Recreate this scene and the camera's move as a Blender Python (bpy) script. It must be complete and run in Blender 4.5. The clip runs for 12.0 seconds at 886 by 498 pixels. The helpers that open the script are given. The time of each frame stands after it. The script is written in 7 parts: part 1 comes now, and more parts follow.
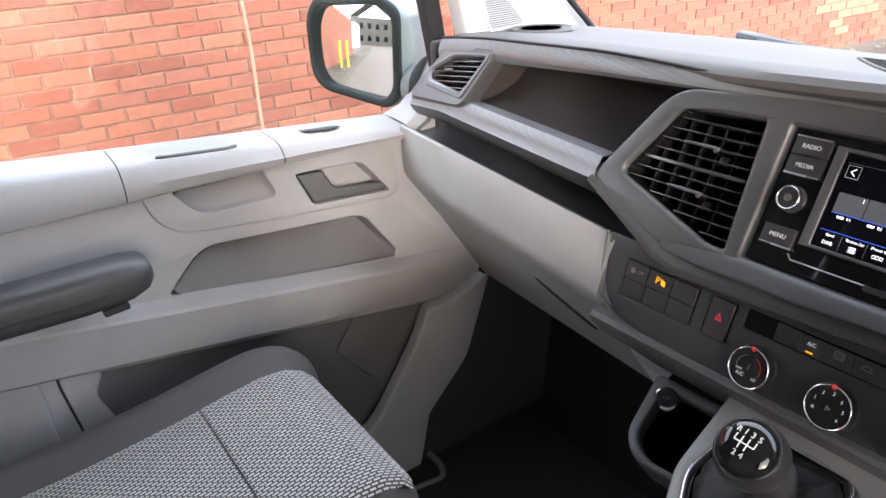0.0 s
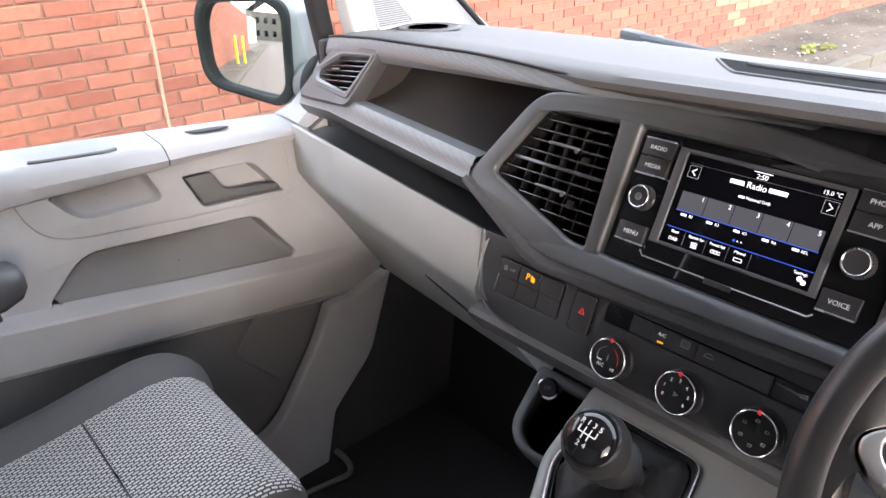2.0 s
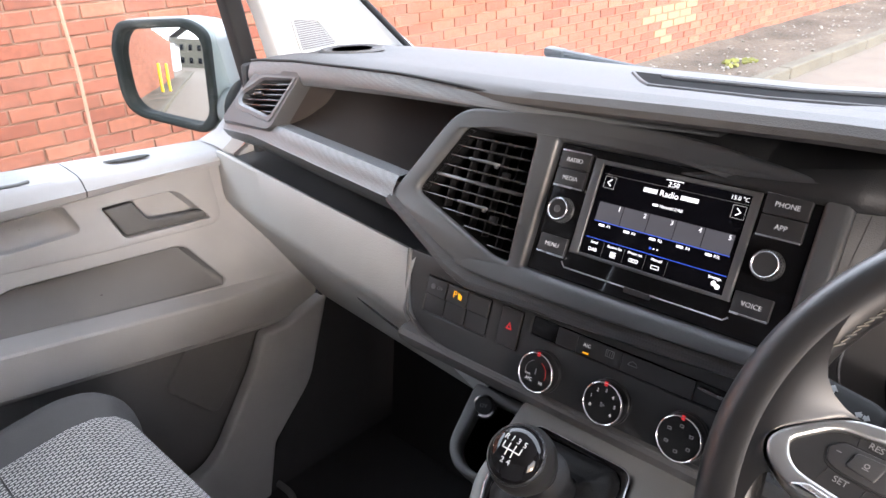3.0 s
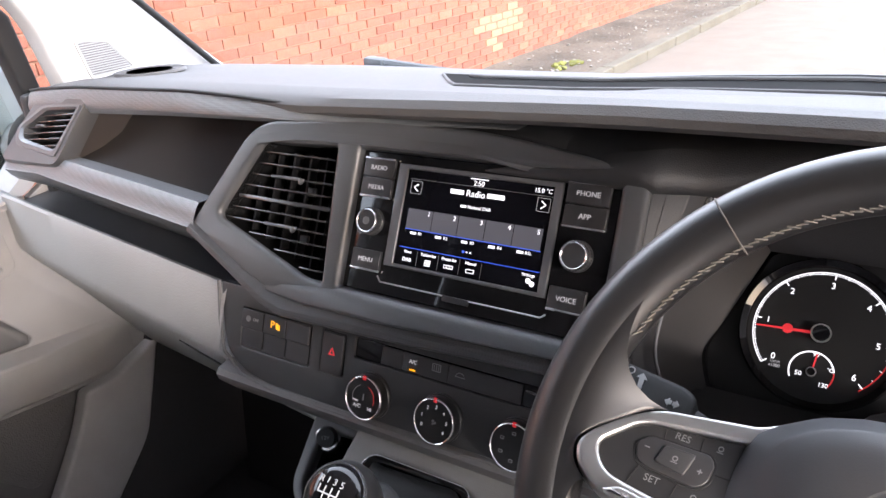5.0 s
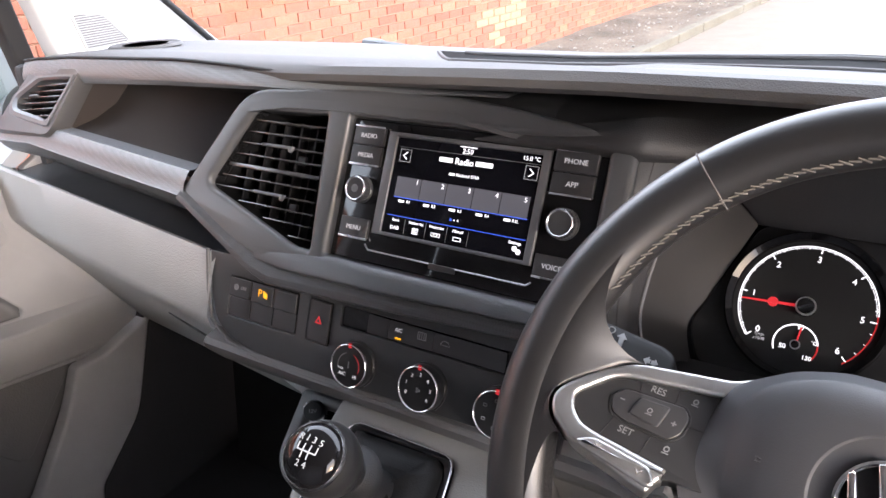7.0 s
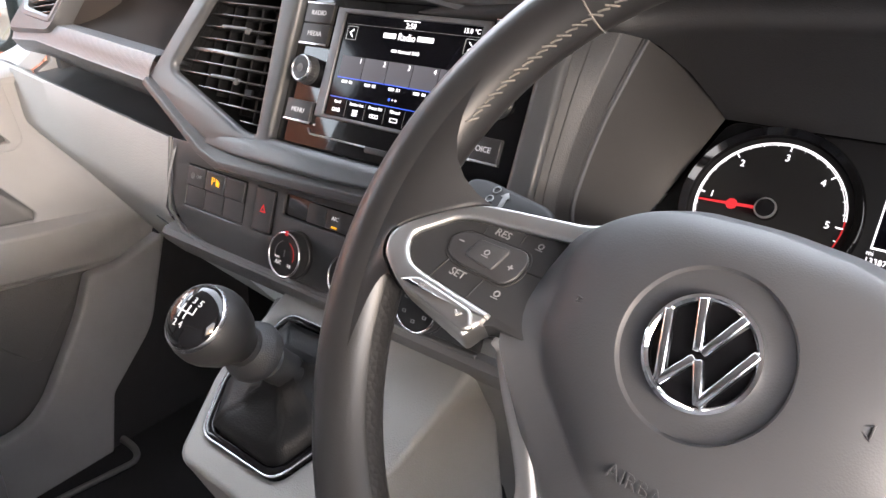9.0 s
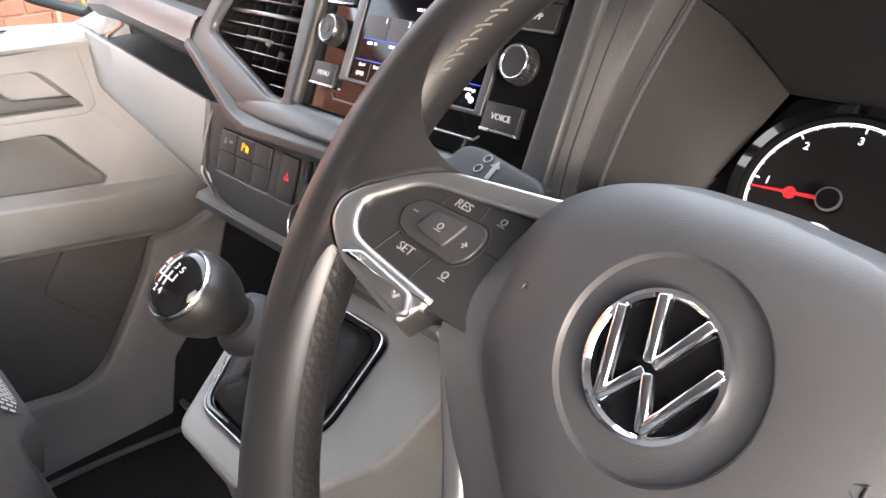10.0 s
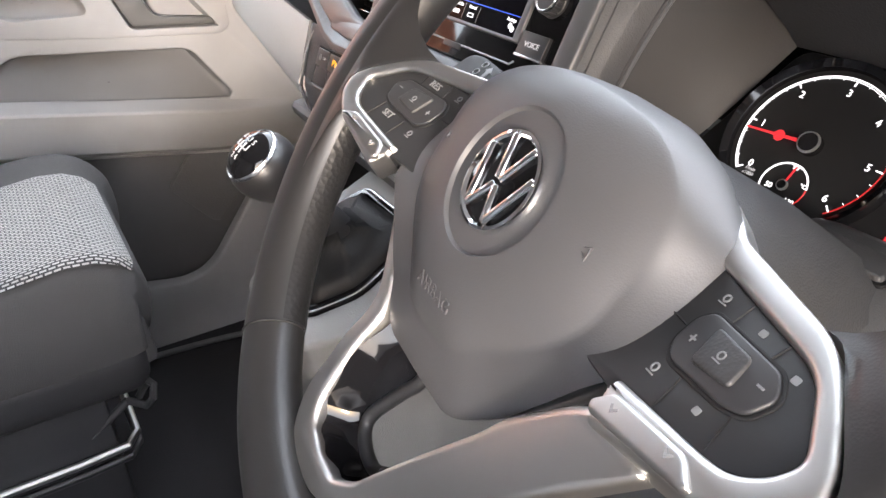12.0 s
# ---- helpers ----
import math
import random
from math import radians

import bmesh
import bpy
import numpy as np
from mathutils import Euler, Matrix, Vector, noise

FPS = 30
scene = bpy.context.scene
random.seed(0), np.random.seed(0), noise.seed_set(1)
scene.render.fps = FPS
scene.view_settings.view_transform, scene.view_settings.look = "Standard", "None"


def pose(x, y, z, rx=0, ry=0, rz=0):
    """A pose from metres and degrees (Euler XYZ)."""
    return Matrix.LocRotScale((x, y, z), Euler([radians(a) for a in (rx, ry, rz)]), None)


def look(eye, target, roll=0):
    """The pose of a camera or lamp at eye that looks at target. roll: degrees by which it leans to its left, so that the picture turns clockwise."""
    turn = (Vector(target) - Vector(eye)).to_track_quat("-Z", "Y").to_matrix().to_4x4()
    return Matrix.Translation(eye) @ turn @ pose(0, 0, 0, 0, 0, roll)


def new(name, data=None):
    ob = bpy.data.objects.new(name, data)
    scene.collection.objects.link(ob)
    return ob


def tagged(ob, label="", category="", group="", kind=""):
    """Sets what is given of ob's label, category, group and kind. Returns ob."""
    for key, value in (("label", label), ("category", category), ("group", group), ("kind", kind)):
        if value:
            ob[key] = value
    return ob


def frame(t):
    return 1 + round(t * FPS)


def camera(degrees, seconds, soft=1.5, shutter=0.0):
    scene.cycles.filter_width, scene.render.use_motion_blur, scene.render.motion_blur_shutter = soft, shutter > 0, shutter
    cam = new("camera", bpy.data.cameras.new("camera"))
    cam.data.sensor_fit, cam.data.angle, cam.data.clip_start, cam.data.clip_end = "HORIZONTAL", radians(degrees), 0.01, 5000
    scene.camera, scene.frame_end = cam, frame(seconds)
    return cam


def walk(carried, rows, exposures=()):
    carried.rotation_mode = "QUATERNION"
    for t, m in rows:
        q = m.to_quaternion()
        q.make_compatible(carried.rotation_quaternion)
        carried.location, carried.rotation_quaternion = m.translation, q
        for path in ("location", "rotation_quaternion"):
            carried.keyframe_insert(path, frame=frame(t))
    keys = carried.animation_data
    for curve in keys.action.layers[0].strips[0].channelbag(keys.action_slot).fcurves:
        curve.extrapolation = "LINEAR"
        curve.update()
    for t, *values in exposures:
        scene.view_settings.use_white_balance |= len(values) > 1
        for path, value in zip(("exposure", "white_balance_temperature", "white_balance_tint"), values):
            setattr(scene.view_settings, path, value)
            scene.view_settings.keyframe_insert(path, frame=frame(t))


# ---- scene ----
cam = camera(63.2, 12.0)
PATH = [
    (0, (0.2267, -0.6186, 1.5258), (-1.2812, 0.3801, 0.6716), -3.72),
    (0.5, (0.2374, -0.6059, 1.5379), (-1.2283, 0.4372, 0.6637), -3.54),
    (1, (0.2476, -0.5920, 1.5428), (-1.1812, 0.4868, 0.6502), -3.37),
    (1.5, (0.2599, -0.5787, 1.5402), (-1.1404, 0.5335, 0.6435), -2.93),
    (2, (0.2646, -0.5775, 1.5389), (-1.1093, 0.5737, 0.6505), -2.60),
    (2.5, (0.2651, -0.5708, 1.5365), (-1.0782, 0.6313, 0.6705), -2.63),
    (3, (0.2763, -0.5558, 1.5322), (-1.0136, 0.7202, 0.6914), -3.11),
    (3.5, (0.2823, -0.5395, 1.5225), (-0.9306, 0.8282, 0.7118), -3.52),
    (5.3, (0.2869, -0.4896, 1.5071), (-0.6988, 1.0408, 0.6793), -4.48),
    (5.5, (0.2862, -0.4908, 1.5054), (-0.6927, 1.0433, 0.6758), -4.29),
    (6, (0.2847, -0.4907, 1.5045), (-0.6838, 1.0465, 0.6694), -3.99),
    (6.5, (0.2851, -0.4919, 1.5016), (-0.6882, 1.0391, 0.6597), -3.67),
    (6.7, (0.2880, -0.4948, 1.4974), (-0.6960, 1.0327, 0.6622), -3.54),
    (8.5, (0.3754, -0.4643, 1.4204), (-0.7084, 0.9604, 0.5288), -2.39),
    (9, (0.3808, -0.4285, 1.4062), (-0.7604, 0.9449, 0.5044), -2.39),
    (9.5, (0.3814, -0.3923, 1.3897), (-0.8423, 0.9006, 0.4771), -2.70),
    (10, (0.3936, -0.3648, 1.3792), (-0.9170, 0.8271, 0.4521), -2.75),
    (10.5, (0.4257, -0.3497, 1.3749), (-0.9538, 0.7432, 0.4249), -2.51),
    (11, (0.4649, -0.3573, 1.3702), (-0.9568, 0.6559, 0.3945), -1.91),
    (11.5, (0.4975, -0.3679, 1.3736), (-0.9497, 0.5852, 0.3756), -1.19),
    (12, (0.5067, -0.3719, 1.3777), (-0.9581, 0.5386, 0.3664), -0.38),
]
walk(cam, [(t, look(eye, target, roll)) for t, eye, target, roll in PATH], [(0.0, 2.06, 6550, 16), (3.0, 2.10, 6500, 16), (5.5, 2.10, 6500, 18), (6.5, 2.14, 6500, 18), (8.5, 2.48, 6700, 16), (12.0, 2.56, 6750, 15)])

# ---- world and light ----
world = bpy.data.worlds.new("world")
scene.world = world
world.use_nodes = True
wn = world.node_tree.nodes
sky = wn.new("ShaderNodeTexSky")
sky.sky_type = 'NISHITA'
sky.sun_disc = False
sky.sun_elevation = radians(8.5)
sky.sun_rotation = radians(114)
sky.air_density, sky.dust_density, sky.ozone_density = 1.0, 4.0, 1.0
soft_sky = wn.new("ShaderNodeMix")
soft_sky.data_type = 'RGBA'
soft_sky.inputs[0].default_value = 0.75
soft_sky.inputs[7].default_value = (7.3, 8.1, 9.2, 1)
world.node_tree.links.new(sky.outputs[0], soft_sky.inputs[6])
world.node_tree.links.new(soft_sky.outputs[2], wn["Background"].inputs[0])
wn["Background"].inputs[1].default_value = 0.30

sun = new("sun", bpy.data.lights.new("sun", 'SUN'))
sun.data.energy = 0.70
sun.data.angle = radians(5)
sun.data.color = (1.0, 0.97, 0.92)
sun.matrix_world = look((6.0, -2.7, 0.98), (0, 0, 0))


# ---- materials ----
def nodes_of(name):
    m = bpy.data.materials.new(name)
    m.use_nodes = True
    return m, m.node_tree.nodes, m.node_tree.links, m.node_tree.nodes["Principled BSDF"]


def plain(name, col, rough=0.5, metal=0.0, grain=0.0, grain_size=900.0, vary=0.12, coat=0.0, spec=0.5):
    """A surface with cloudy variation of tone and gloss and a fine moulded grain."""
    m, n, l, b = nodes_of(name)
    tc = n.new("ShaderNodeTexCoord")
    cloud = n.new("ShaderNodeTexNoise")
    cloud.inputs["Scale"].default_value = 14.0
    cloud.inputs["Detail"].default_value = 5.0
    l.new(tc.outputs["Object"], cloud.inputs["Vector"])
    ramp = n.new("ShaderNodeMapRange")
    ramp.inputs[3].default_value, ramp.inputs[4].default_value = 1 - vary, 1 + vary
    l.new(cloud.outputs[0], ramp.inputs[0])
    mul = n.new("ShaderNodeVectorMath")
    mul.operation = 'SCALE'
    mul.inputs[0].default_value = col
    l.new(ramp.outputs[0], mul.inputs["Scale"])
    l.new(mul.outputs[0], b.inputs["Base Color"])
    rr = n.new("ShaderNodeMapRange")
    wob = min(0.07, rough * 0.4)
    rr.inputs[3].default_value, rr.inputs[4].default_value = rough - wob, min(rough + wob, 1)
    l.new(cloud.outputs[0], rr.inputs[0])
    l.new(rr.outputs[0], b.inputs["Roughness"])
    b.inputs["Metallic"].default_value = metal
    b.inputs["Coat Weight"].default_value = coat
    b.inputs["Specular IOR Level"].default_value = spec
    if grain:
        g = n.new("ShaderNodeTexVoronoi")
        g.inputs["Scale"].default_value = grain_size
        l.new(tc.outputs["Object"], g.inputs["Vector"])
        bump = n.new("ShaderNodeBump")
        bump.inputs["Strength"].default_value = grain
        bump.inputs["Distance"].default_value = 0.0006
        l.new(g.outputs["Distance"], bump.inputs["Height"])
        l.new(bump.outputs[0], b.inputs["Normal"])
    return m


def glowing(name, col, strength):
    m, n, l, b = nodes_of(name)
    b.inputs["Base Color"].default_value = (*[c * 0.4 for c in col], 1)
    b.inputs["Emission Color"].default_value = (*col, 1)
    b.inputs["Emission Strength"].default_value = strength
    return m


def pane(name, tint=(1, 1, 1), rough=0.0):
    """Thin clear glass: lets light straight through and mirrors a little, more at grazing angles."""
    m, n, l, b = nodes_of(name)
    out = n["Material Output"]
    n.remove(b)
    clear = n.new("ShaderNodeBsdfTransparent")
    clear.inputs[0].default_value = (*tint, 1)
    shine = n.new("ShaderNodeBsdfGlossy")
    shine.inputs["Roughness"].default_value = rough
    lw = n.new("ShaderNodeLayerWeight")
    po = n.new("ShaderNodeMath")
    po.operation = 'POWER'
    po.inputs[1].default_value = 4.5
    l.new(lw.outputs["Facing"], po.inputs[0])
    fr = n.new("ShaderNodeMath")
    fr.operation = 'MULTIPLY_ADD'
    fr.inputs[1].default_value, fr.inputs[2].default_value = 0.6, 0.03
    l.new(po.outputs[0], fr.inputs[0])
    mix = n.new("ShaderNodeMixShader")
    l.new(fr.outputs[0], mix.inputs[0])
    l.new(clear.outputs[0], mix.inputs[1])
    l.new(shine.outputs[0], mix.inputs[2])
    l.new(mix.outputs[0], out.inputs[0])
    return m


def woven(name):
    """Seat cloth: short pale dashes in brick bond on dark thread."""
    m, n, l, b = nodes_of(name)
    uv = n.new("ShaderNodeUVMap")
    warp = n.new("ShaderNodeTexNoise")
    warp.inputs["Scale"].default_value = 200.0
    l.new(uv.outputs[0], warp.inputs["Vector"])
    mixv = n.new("ShaderNodeVectorMath")
    mixv.operation = 'MULTIPLY_ADD'
    mixv.inputs[1].default_value = (0.0004, 0.0003, 0)
    l.new(warp.outputs["Color"], mixv.inputs[0])
    l.new(uv.outputs[0], mixv.inputs[2])
    br = n.new("ShaderNodeTexBrick")
    br.inputs["Scale"].default_value = 112.0
    br.inputs["Color1"].default_value = (0.46, 0.445, 0.43, 1)
    br.inputs["Color2"].default_value = (0.37, 0.36, 0.35, 1)
    br.inputs["Mortar"].default_value = (0.032, 0.032, 0.034, 1)
    br.inputs["Mortar Size"].default_value = 0.16
    br.inputs["Mortar Smooth"].default_value = 0.25
    br.inputs["Brick Width"].default_value = 1.15
    br.inputs["Row Height"].default_value = 0.56
    l.new(mixv.outputs[0], br.inputs["Vector"])
    l.new(br.outputs["Color"], b.inputs["Base Color"])
    b.inputs["Roughness"].default_value = 0.9
    b.inputs["Sheen Weight"].default_value = 0.3
    bump = n.new("ShaderNodeBump")
    bump.inputs["Strength"].default_value = 0.8
    bump.inputs["Distance"].default_value = 0.0012
    inv = n.new("ShaderNodeMath")
    inv.operation = 'SUBTRACT'
    inv.inputs[0].default_value = 1.0
    l.new(br.outputs["Fac"], inv.inputs[1])
    l.new(inv.outputs[0], bump.inputs["Height"])
    l.new(bump.outputs[0], b.inputs["Normal"])
    return m


def checkered(name, col, rough=0.45):
    """Trim with a fine pressed diamond grid."""
    m, n, l, b = nodes_of(name)
    tc = n.new("ShaderNodeTexCoord")
    mp = n.new("ShaderNodeMapping")
    mp.inputs["Rotation"].default_value = (0, radians(45), 0)
    l.new(tc.outputs["Object"], mp.inputs[0])
    ck = n.new("ShaderNodeTexChecker")
    ck.inputs["Scale"].default_value = 480.0
    ck.inputs["Color1"].default_value = (*[c * 0.84 for c in col], 1)
    ck.inputs["Color2"].default_value = (*[c * 1.13 for c in col], 1)
    l.new(mp.outputs[0], ck.inputs["Vector"])
    l.new(ck.outputs["Color"], b.inputs["Base Color"])
    b.inputs["Roughness"].default_value = rough
    bump = n.new("ShaderNodeBump")
    bump.inputs["Strength"].default_value = 0.35
    bump.inputs["Distance"].default_value = 0.0010
    l.new(ck.outputs["Fac"], bump.inputs["Height"])
    l.new(bump.outputs[0], b.inputs["Normal"])
    return m


def rough_ground(name, c1, c2, scale, spots=0.0, rough=0.9, bump_d=0.01):
    m, n, l, b = nodes_of(name)
    tc = n.new("ShaderNodeTexCoord")
    big = n.new("ShaderNodeTexNoise")
    big.inputs["Scale"].default_value = scale * 0.06
    big.inputs["Detail"].default_value = 6
    fine = n.new("ShaderNodeTexNoise")
    fine.inputs["Scale"].default_value = scale
    fine.inputs["Detail"].default_value = 8
    fine.inputs["Roughness"].default_value = 0.7
    for t in (big, fine):
        l.new(tc.outputs["Object"], t.inputs["Vector"])
    avg = n.new("ShaderNodeMix")
    avg.inputs[0].default_value = 0.5
    l.new(big.outputs[0], avg.inputs[2])
    l.new(fine.outputs[0], avg.inputs[3])
    ramp = n.new("ShaderNodeValToRGB")
    ramp.color_ramp.elements[0].position, ramp.color_ramp.elements[1].position = 0.36, 0.64
    ramp.color_ramp.elements[0].color = (*c1, 1)
    ramp.color_ramp.elements[1].color = (*c2, 1)
    l.new(avg.outputs[0], ramp.inputs[0])
    l.new(ramp.outputs[0], b.inputs["Base Color"])
    b.inputs["Roughness"].default_value = rough
    b.inputs["Specular IOR Level"].default_value = 0.2
    bump = n.new("ShaderNodeBump")
    bump.inputs["Strength"].default_value = 0.4
    bump.inputs["Distance"].default_value = bump_d
    l.new(fine.outputs[0], bump.inputs["Height"])
    l.new(bump.outputs[0], b.inputs["Normal"])
    return m


def brick_mat(name, per_object=True):
    """Fired red brick: tone differs from brick to brick, with sooty and pale flecks."""
    m, n, l, b = nodes_of(name)
    if per_object:
        src = n.new("ShaderNodeObjectInfo").outputs["Random"]
    else:
        src = n.new("ShaderNodeNewGeometry").outputs["Random Per Island"]
    ramp = n.new("ShaderNodeValToRGB")
    e = ramp.color_ramp.elements
    e[0].color, e[1].color = (0.180, 0.056, 0.032, 1), (0.300, 0.114, 0.064, 1)
    for pos, c in ((0.25, (0.235, 0.073, 0.042)), (0.55, (0.260, 0.091, 0.051)), (0.8, (0.220, 0.075, 0.046))):
        k = e.new(pos)
        k.color = (*c, 1)
    l.new(src, ramp.inputs[0])
    tc = n.new("ShaderNodeTexCoord")
    no = n.new("ShaderNodeTexNoise")
    no.inputs["Scale"].default_value = 34.0
    no.inputs["Detail"].default_value = 7
    no.inputs["Roughness"].default_value = 0.7
    geo = n.new("ShaderNodeNewGeometry")
    l.new(geo.outputs["Position"], no.inputs["Vector"])
    rg = n.new("ShaderNodeMapRange")
    rg.inputs[1].default_value, rg.inputs[2].default_value = 0.3, 0.7
    rg.inputs[3].default_value, rg.inputs[4].default_value = 0.75, 1.25
    l.new(no.outputs[0], rg.inputs[0])
    mul = n.new("ShaderNodeVectorMath")
    mul.operation = 'SCALE'
    l.new(ramp.outputs[0], mul.inputs[0])
    l.new(rg.outputs[0], mul.inputs["Scale"])
    l.new(mul.outputs[0], b.inputs["Base Color"])
    b.inputs["Roughness"].default_value = 0.88
    bump = n.new("ShaderNodeBump")
    bump.inputs["Strength"].default_value = 0.5
    bump.inputs["Distance"].default_value = 0.004
    l.new(no.outputs[0], bump.inputs["Height"])
    l.new(bump.outputs[0], b.inputs["Normal"])
    return m


M_DASH = plain("dash_black", (0.030, 0.0306, 0.0325), 0.52, grain=0.25, spec=0.35)
M_PAD = plain("dash_top_grained", (0.106, 0.1025, 0.1015), 0.62, grain=0.45, grain_size=800, spec=0.20)
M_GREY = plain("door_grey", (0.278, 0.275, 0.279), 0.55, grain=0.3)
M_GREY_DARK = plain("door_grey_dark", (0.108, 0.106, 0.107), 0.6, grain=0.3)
M_CONSOLE = plain("console_grey", (0.215, 0.212, 0.208), 0.5, grain=0.35)
M_SLOT = plain("slot_black", (0.009, 0.009, 0.0095), 0.95, spec=0.05)
M_BEIGE = plain("glove_grey", (0.310, 0.307, 0.296), 0.5, grain=0.45, grain_size=500)
M_SILVER = plain("surround_grey", (0.073, 0.0755, 0.080), 0.34, grain=0.12)
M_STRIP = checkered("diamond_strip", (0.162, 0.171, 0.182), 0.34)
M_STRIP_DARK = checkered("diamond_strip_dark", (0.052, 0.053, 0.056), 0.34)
M_SIDE = plain("binnacle_grey", (0.036, 0.0354, 0.0356), 0.55, grain=0.1, spec=0.16)
M_LEVER = plain("door_lever_grey", (0.080, 0.079, 0.079), 0.5, grain=0.2)
M_PERF = plain("perforated_grey", (0.110, 0.108, 0.108), 0.6, grain=1.0, grain_size=330)
M_VENT_TRIM = plain("vent_trim_grey", (0.048, 0.049, 0.052), 0.36, grain=0.15)
M_BEZEL = plain("screen_bezel", (0.16, 0.162, 0.168), 0.38, metal=0.6, vary=0.04)
M_PANEL = plain("control_black", (0.041, 0.0416, 0.0435), 0.40, grain=0.2, spec=0.42)
M_GLOSS = plain("piano_black", (0.006, 0.006, 0.007), 0.05, vary=0.05, spec=0.36)
M_VENT = plain("vent_black", (0.010, 0.010, 0.011), 0.5, spec=0.3)
M_VENT_SLAT = plain("vent_slat_grey", (0.045, 0.045, 0.047), 0.22, spec=0.8)
M_TRAY = plain("tray_felt", (0.034, 0.028, 0.026), 0.95, grain=0.5, grain_size=1500)
M_CHROME = plain("chrome", (0.84, 0.85, 0.87), 0.26, metal=1.0, vary=0.03)
M_SATIN = plain("satin_silver", (0.60, 0.595, 0.585), 0.38, metal=1.0, vary=0.05)
M_LEATHER = plain("wheel_leather", (0.017, 0.0170, 0.0178), 0.36, grain=0.06, grain_size=1300, spec=0.75)
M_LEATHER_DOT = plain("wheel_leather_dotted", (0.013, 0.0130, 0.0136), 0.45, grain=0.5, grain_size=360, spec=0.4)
M_KEY = plain("wheel_key_black", (0.025, 0.0252, 0.0265), 0.42, spec=0.42)
M_CLUSTER = plain("cluster_black", (0.013, 0.0130, 0.0136), 0.55, vary=0.04, spec=0.25)
M_AIRBAG = plain("airbag_cover", (0.069, 0.0700, 0.0755), 0.46, grain=0.07, grain_size=1500)
M_BUTTON = plain("button_black", (0.034, 0.034, 0.0362), 0.38, spec=0.5)
M_THREAD = plain("stitch_thread", (0.14, 0.130, 0.118), 0.8)
M_BOOT = plain("boot_leather", (0.009, 0.009, 0.0095), 0.5, grain=0.25, grain_size=700, spec=0.22)
M_CLOTH = plain("seat_cloth_grey", (0.064, 0.063, 0.064), 0.9, grain=0.8, grain_size=900)
M_WEAVE = woven("seat_weave")
M_BASE = plain("seat_base_black", (0.03, 0.03, 0.032), 0.5, grain=0.3)
M_CARPET = plain("floor_mat", (0.031, 0.0300, 0.032), 0.95, grain=0.8, grain_size=700, spec=0.15)
M_WHITE = plain("pillar_white", (0.49, 0.49, 0.485), 0.6, vary=0.03)
M_GRILLE = plain("grille_pale", (0.30, 0.30, 0.30), 0.6)
M_BODY = plain("van_paint_green", (0.15, 0.18, 0.18), 0.34, coat=0.3)
M_FOOT = plain("mirror_foot_grey", (0.12, 0.135, 0.135), 0.55, grain=0.3)
M_MIRRORBLACK = plain("mirror_black", (0.012, 0.016, 0.016), 0.6, spec=0.12)
M_MIRROR = plain("mirror_glass", (0.70, 0.72, 0.73), 0.0, metal=1.0, vary=0.0)
M_RING = plain("ring_silver", (0.84, 0.85, 0.86), 0.2, metal=1.0, vary=0.04)
M_BADGE = plain("badge_chrome", (0.86, 0.87, 0.88), 0.07, metal=1.0, vary=0.02)
M_GLASS = pane("window_glass", (0.96, 0.98, 0.97))
M_RUBBER = plain("rubber", (0.012, 0.012, 0.013), 0.7)
M_WIPER = plain("wiper_grey", (0.04, 0.045, 0.05), 0.5)
# slight emission brightens the print beyond the light that falls on it
M_PRINT = glowing("print_white_glow", (0.75, 0.76, 0.78), 0.12)
M_PRINT_DIM = plain("print_grey", (0.22, 0.224, 0.228), 0.5)
M_SCREEN = plain("screen_dark", (0.004, 0.004, 0.006), 0.10, vary=0.0, spec=0.15)
M_LIT = glowing("screen_white", (0.9, 0.92, 0.95), 0.45)
M_TILE = glowing("screen_tile", (0.045, 0.045, 0.052), 0.45)
M_BLUE = glowing("screen_blue", (0.04, 0.11, 0.7), 0.30)
M_AMBER = glowing("amber_light", (1.0, 0.42, 0.01), 0.32)
# glow also brightens pointers and needles, which are no lamps
M_RED = glowing("red_mark_glow", (0.85, 0.04, 0.05), 0.14)
M_RED_DIM = glowing("red_arc", (0.5, 0.02, 0.02), 0.2)
M_MORTAR = rough_ground("mortar", (0.24, 0.135, 0.092), (0.31, 0.185, 0.13), 40, bump_d=0.004)
M_SEALANT = plain("joint_sealant", (0.34, 0.21, 0.14), 0.8)
M_BUFF = plain("buff_coating", (0.27, 0.165, 0.095), 0.9, grain=0.5, grain_size=120)
M_ROAD = rough_ground("asphalt_worn", (0.125, 0.098, 0.078), (0.158, 0.126, 0.101), 55, bump_d=0.004)
M_GRIT = rough_ground("gritty_soil", (0.05, 0.040, 0.030), (0.165, 0.130, 0.098), 26, bump_d=0.03)
M_KERB = rough_ground("kerb_concrete", (0.09, 0.079, 0.060), (0.145, 0.128, 0.10), 50, bump_d=0.004)
M_STONE = rough_ground("pale_stone", (0.14, 0.125, 0.105), (0.30, 0.28, 0.25), 40, bump_d=0.004)
M_MOSS = rough_ground("moss", (0.08, 0.085, 0.025), (0.17, 0.17, 0.04), 60, bump_d=0.01)
M_YELLOW = plain("post_yellow", (0.75, 0.55, 0.02), 0.5)
M_ROOF = plain("slate_roof", (0.07, 0.07, 0.08), 0.7)
M_BRICK_FAR = plain("brown_brick", (0.22, 0.12, 0.09), 0.9)
M_BRICK = brick_mat("red_brick")
M_BRICK_MASS = brick_mat("red_brick_mass", False)


# ---- building helpers ----
WHERE = {}


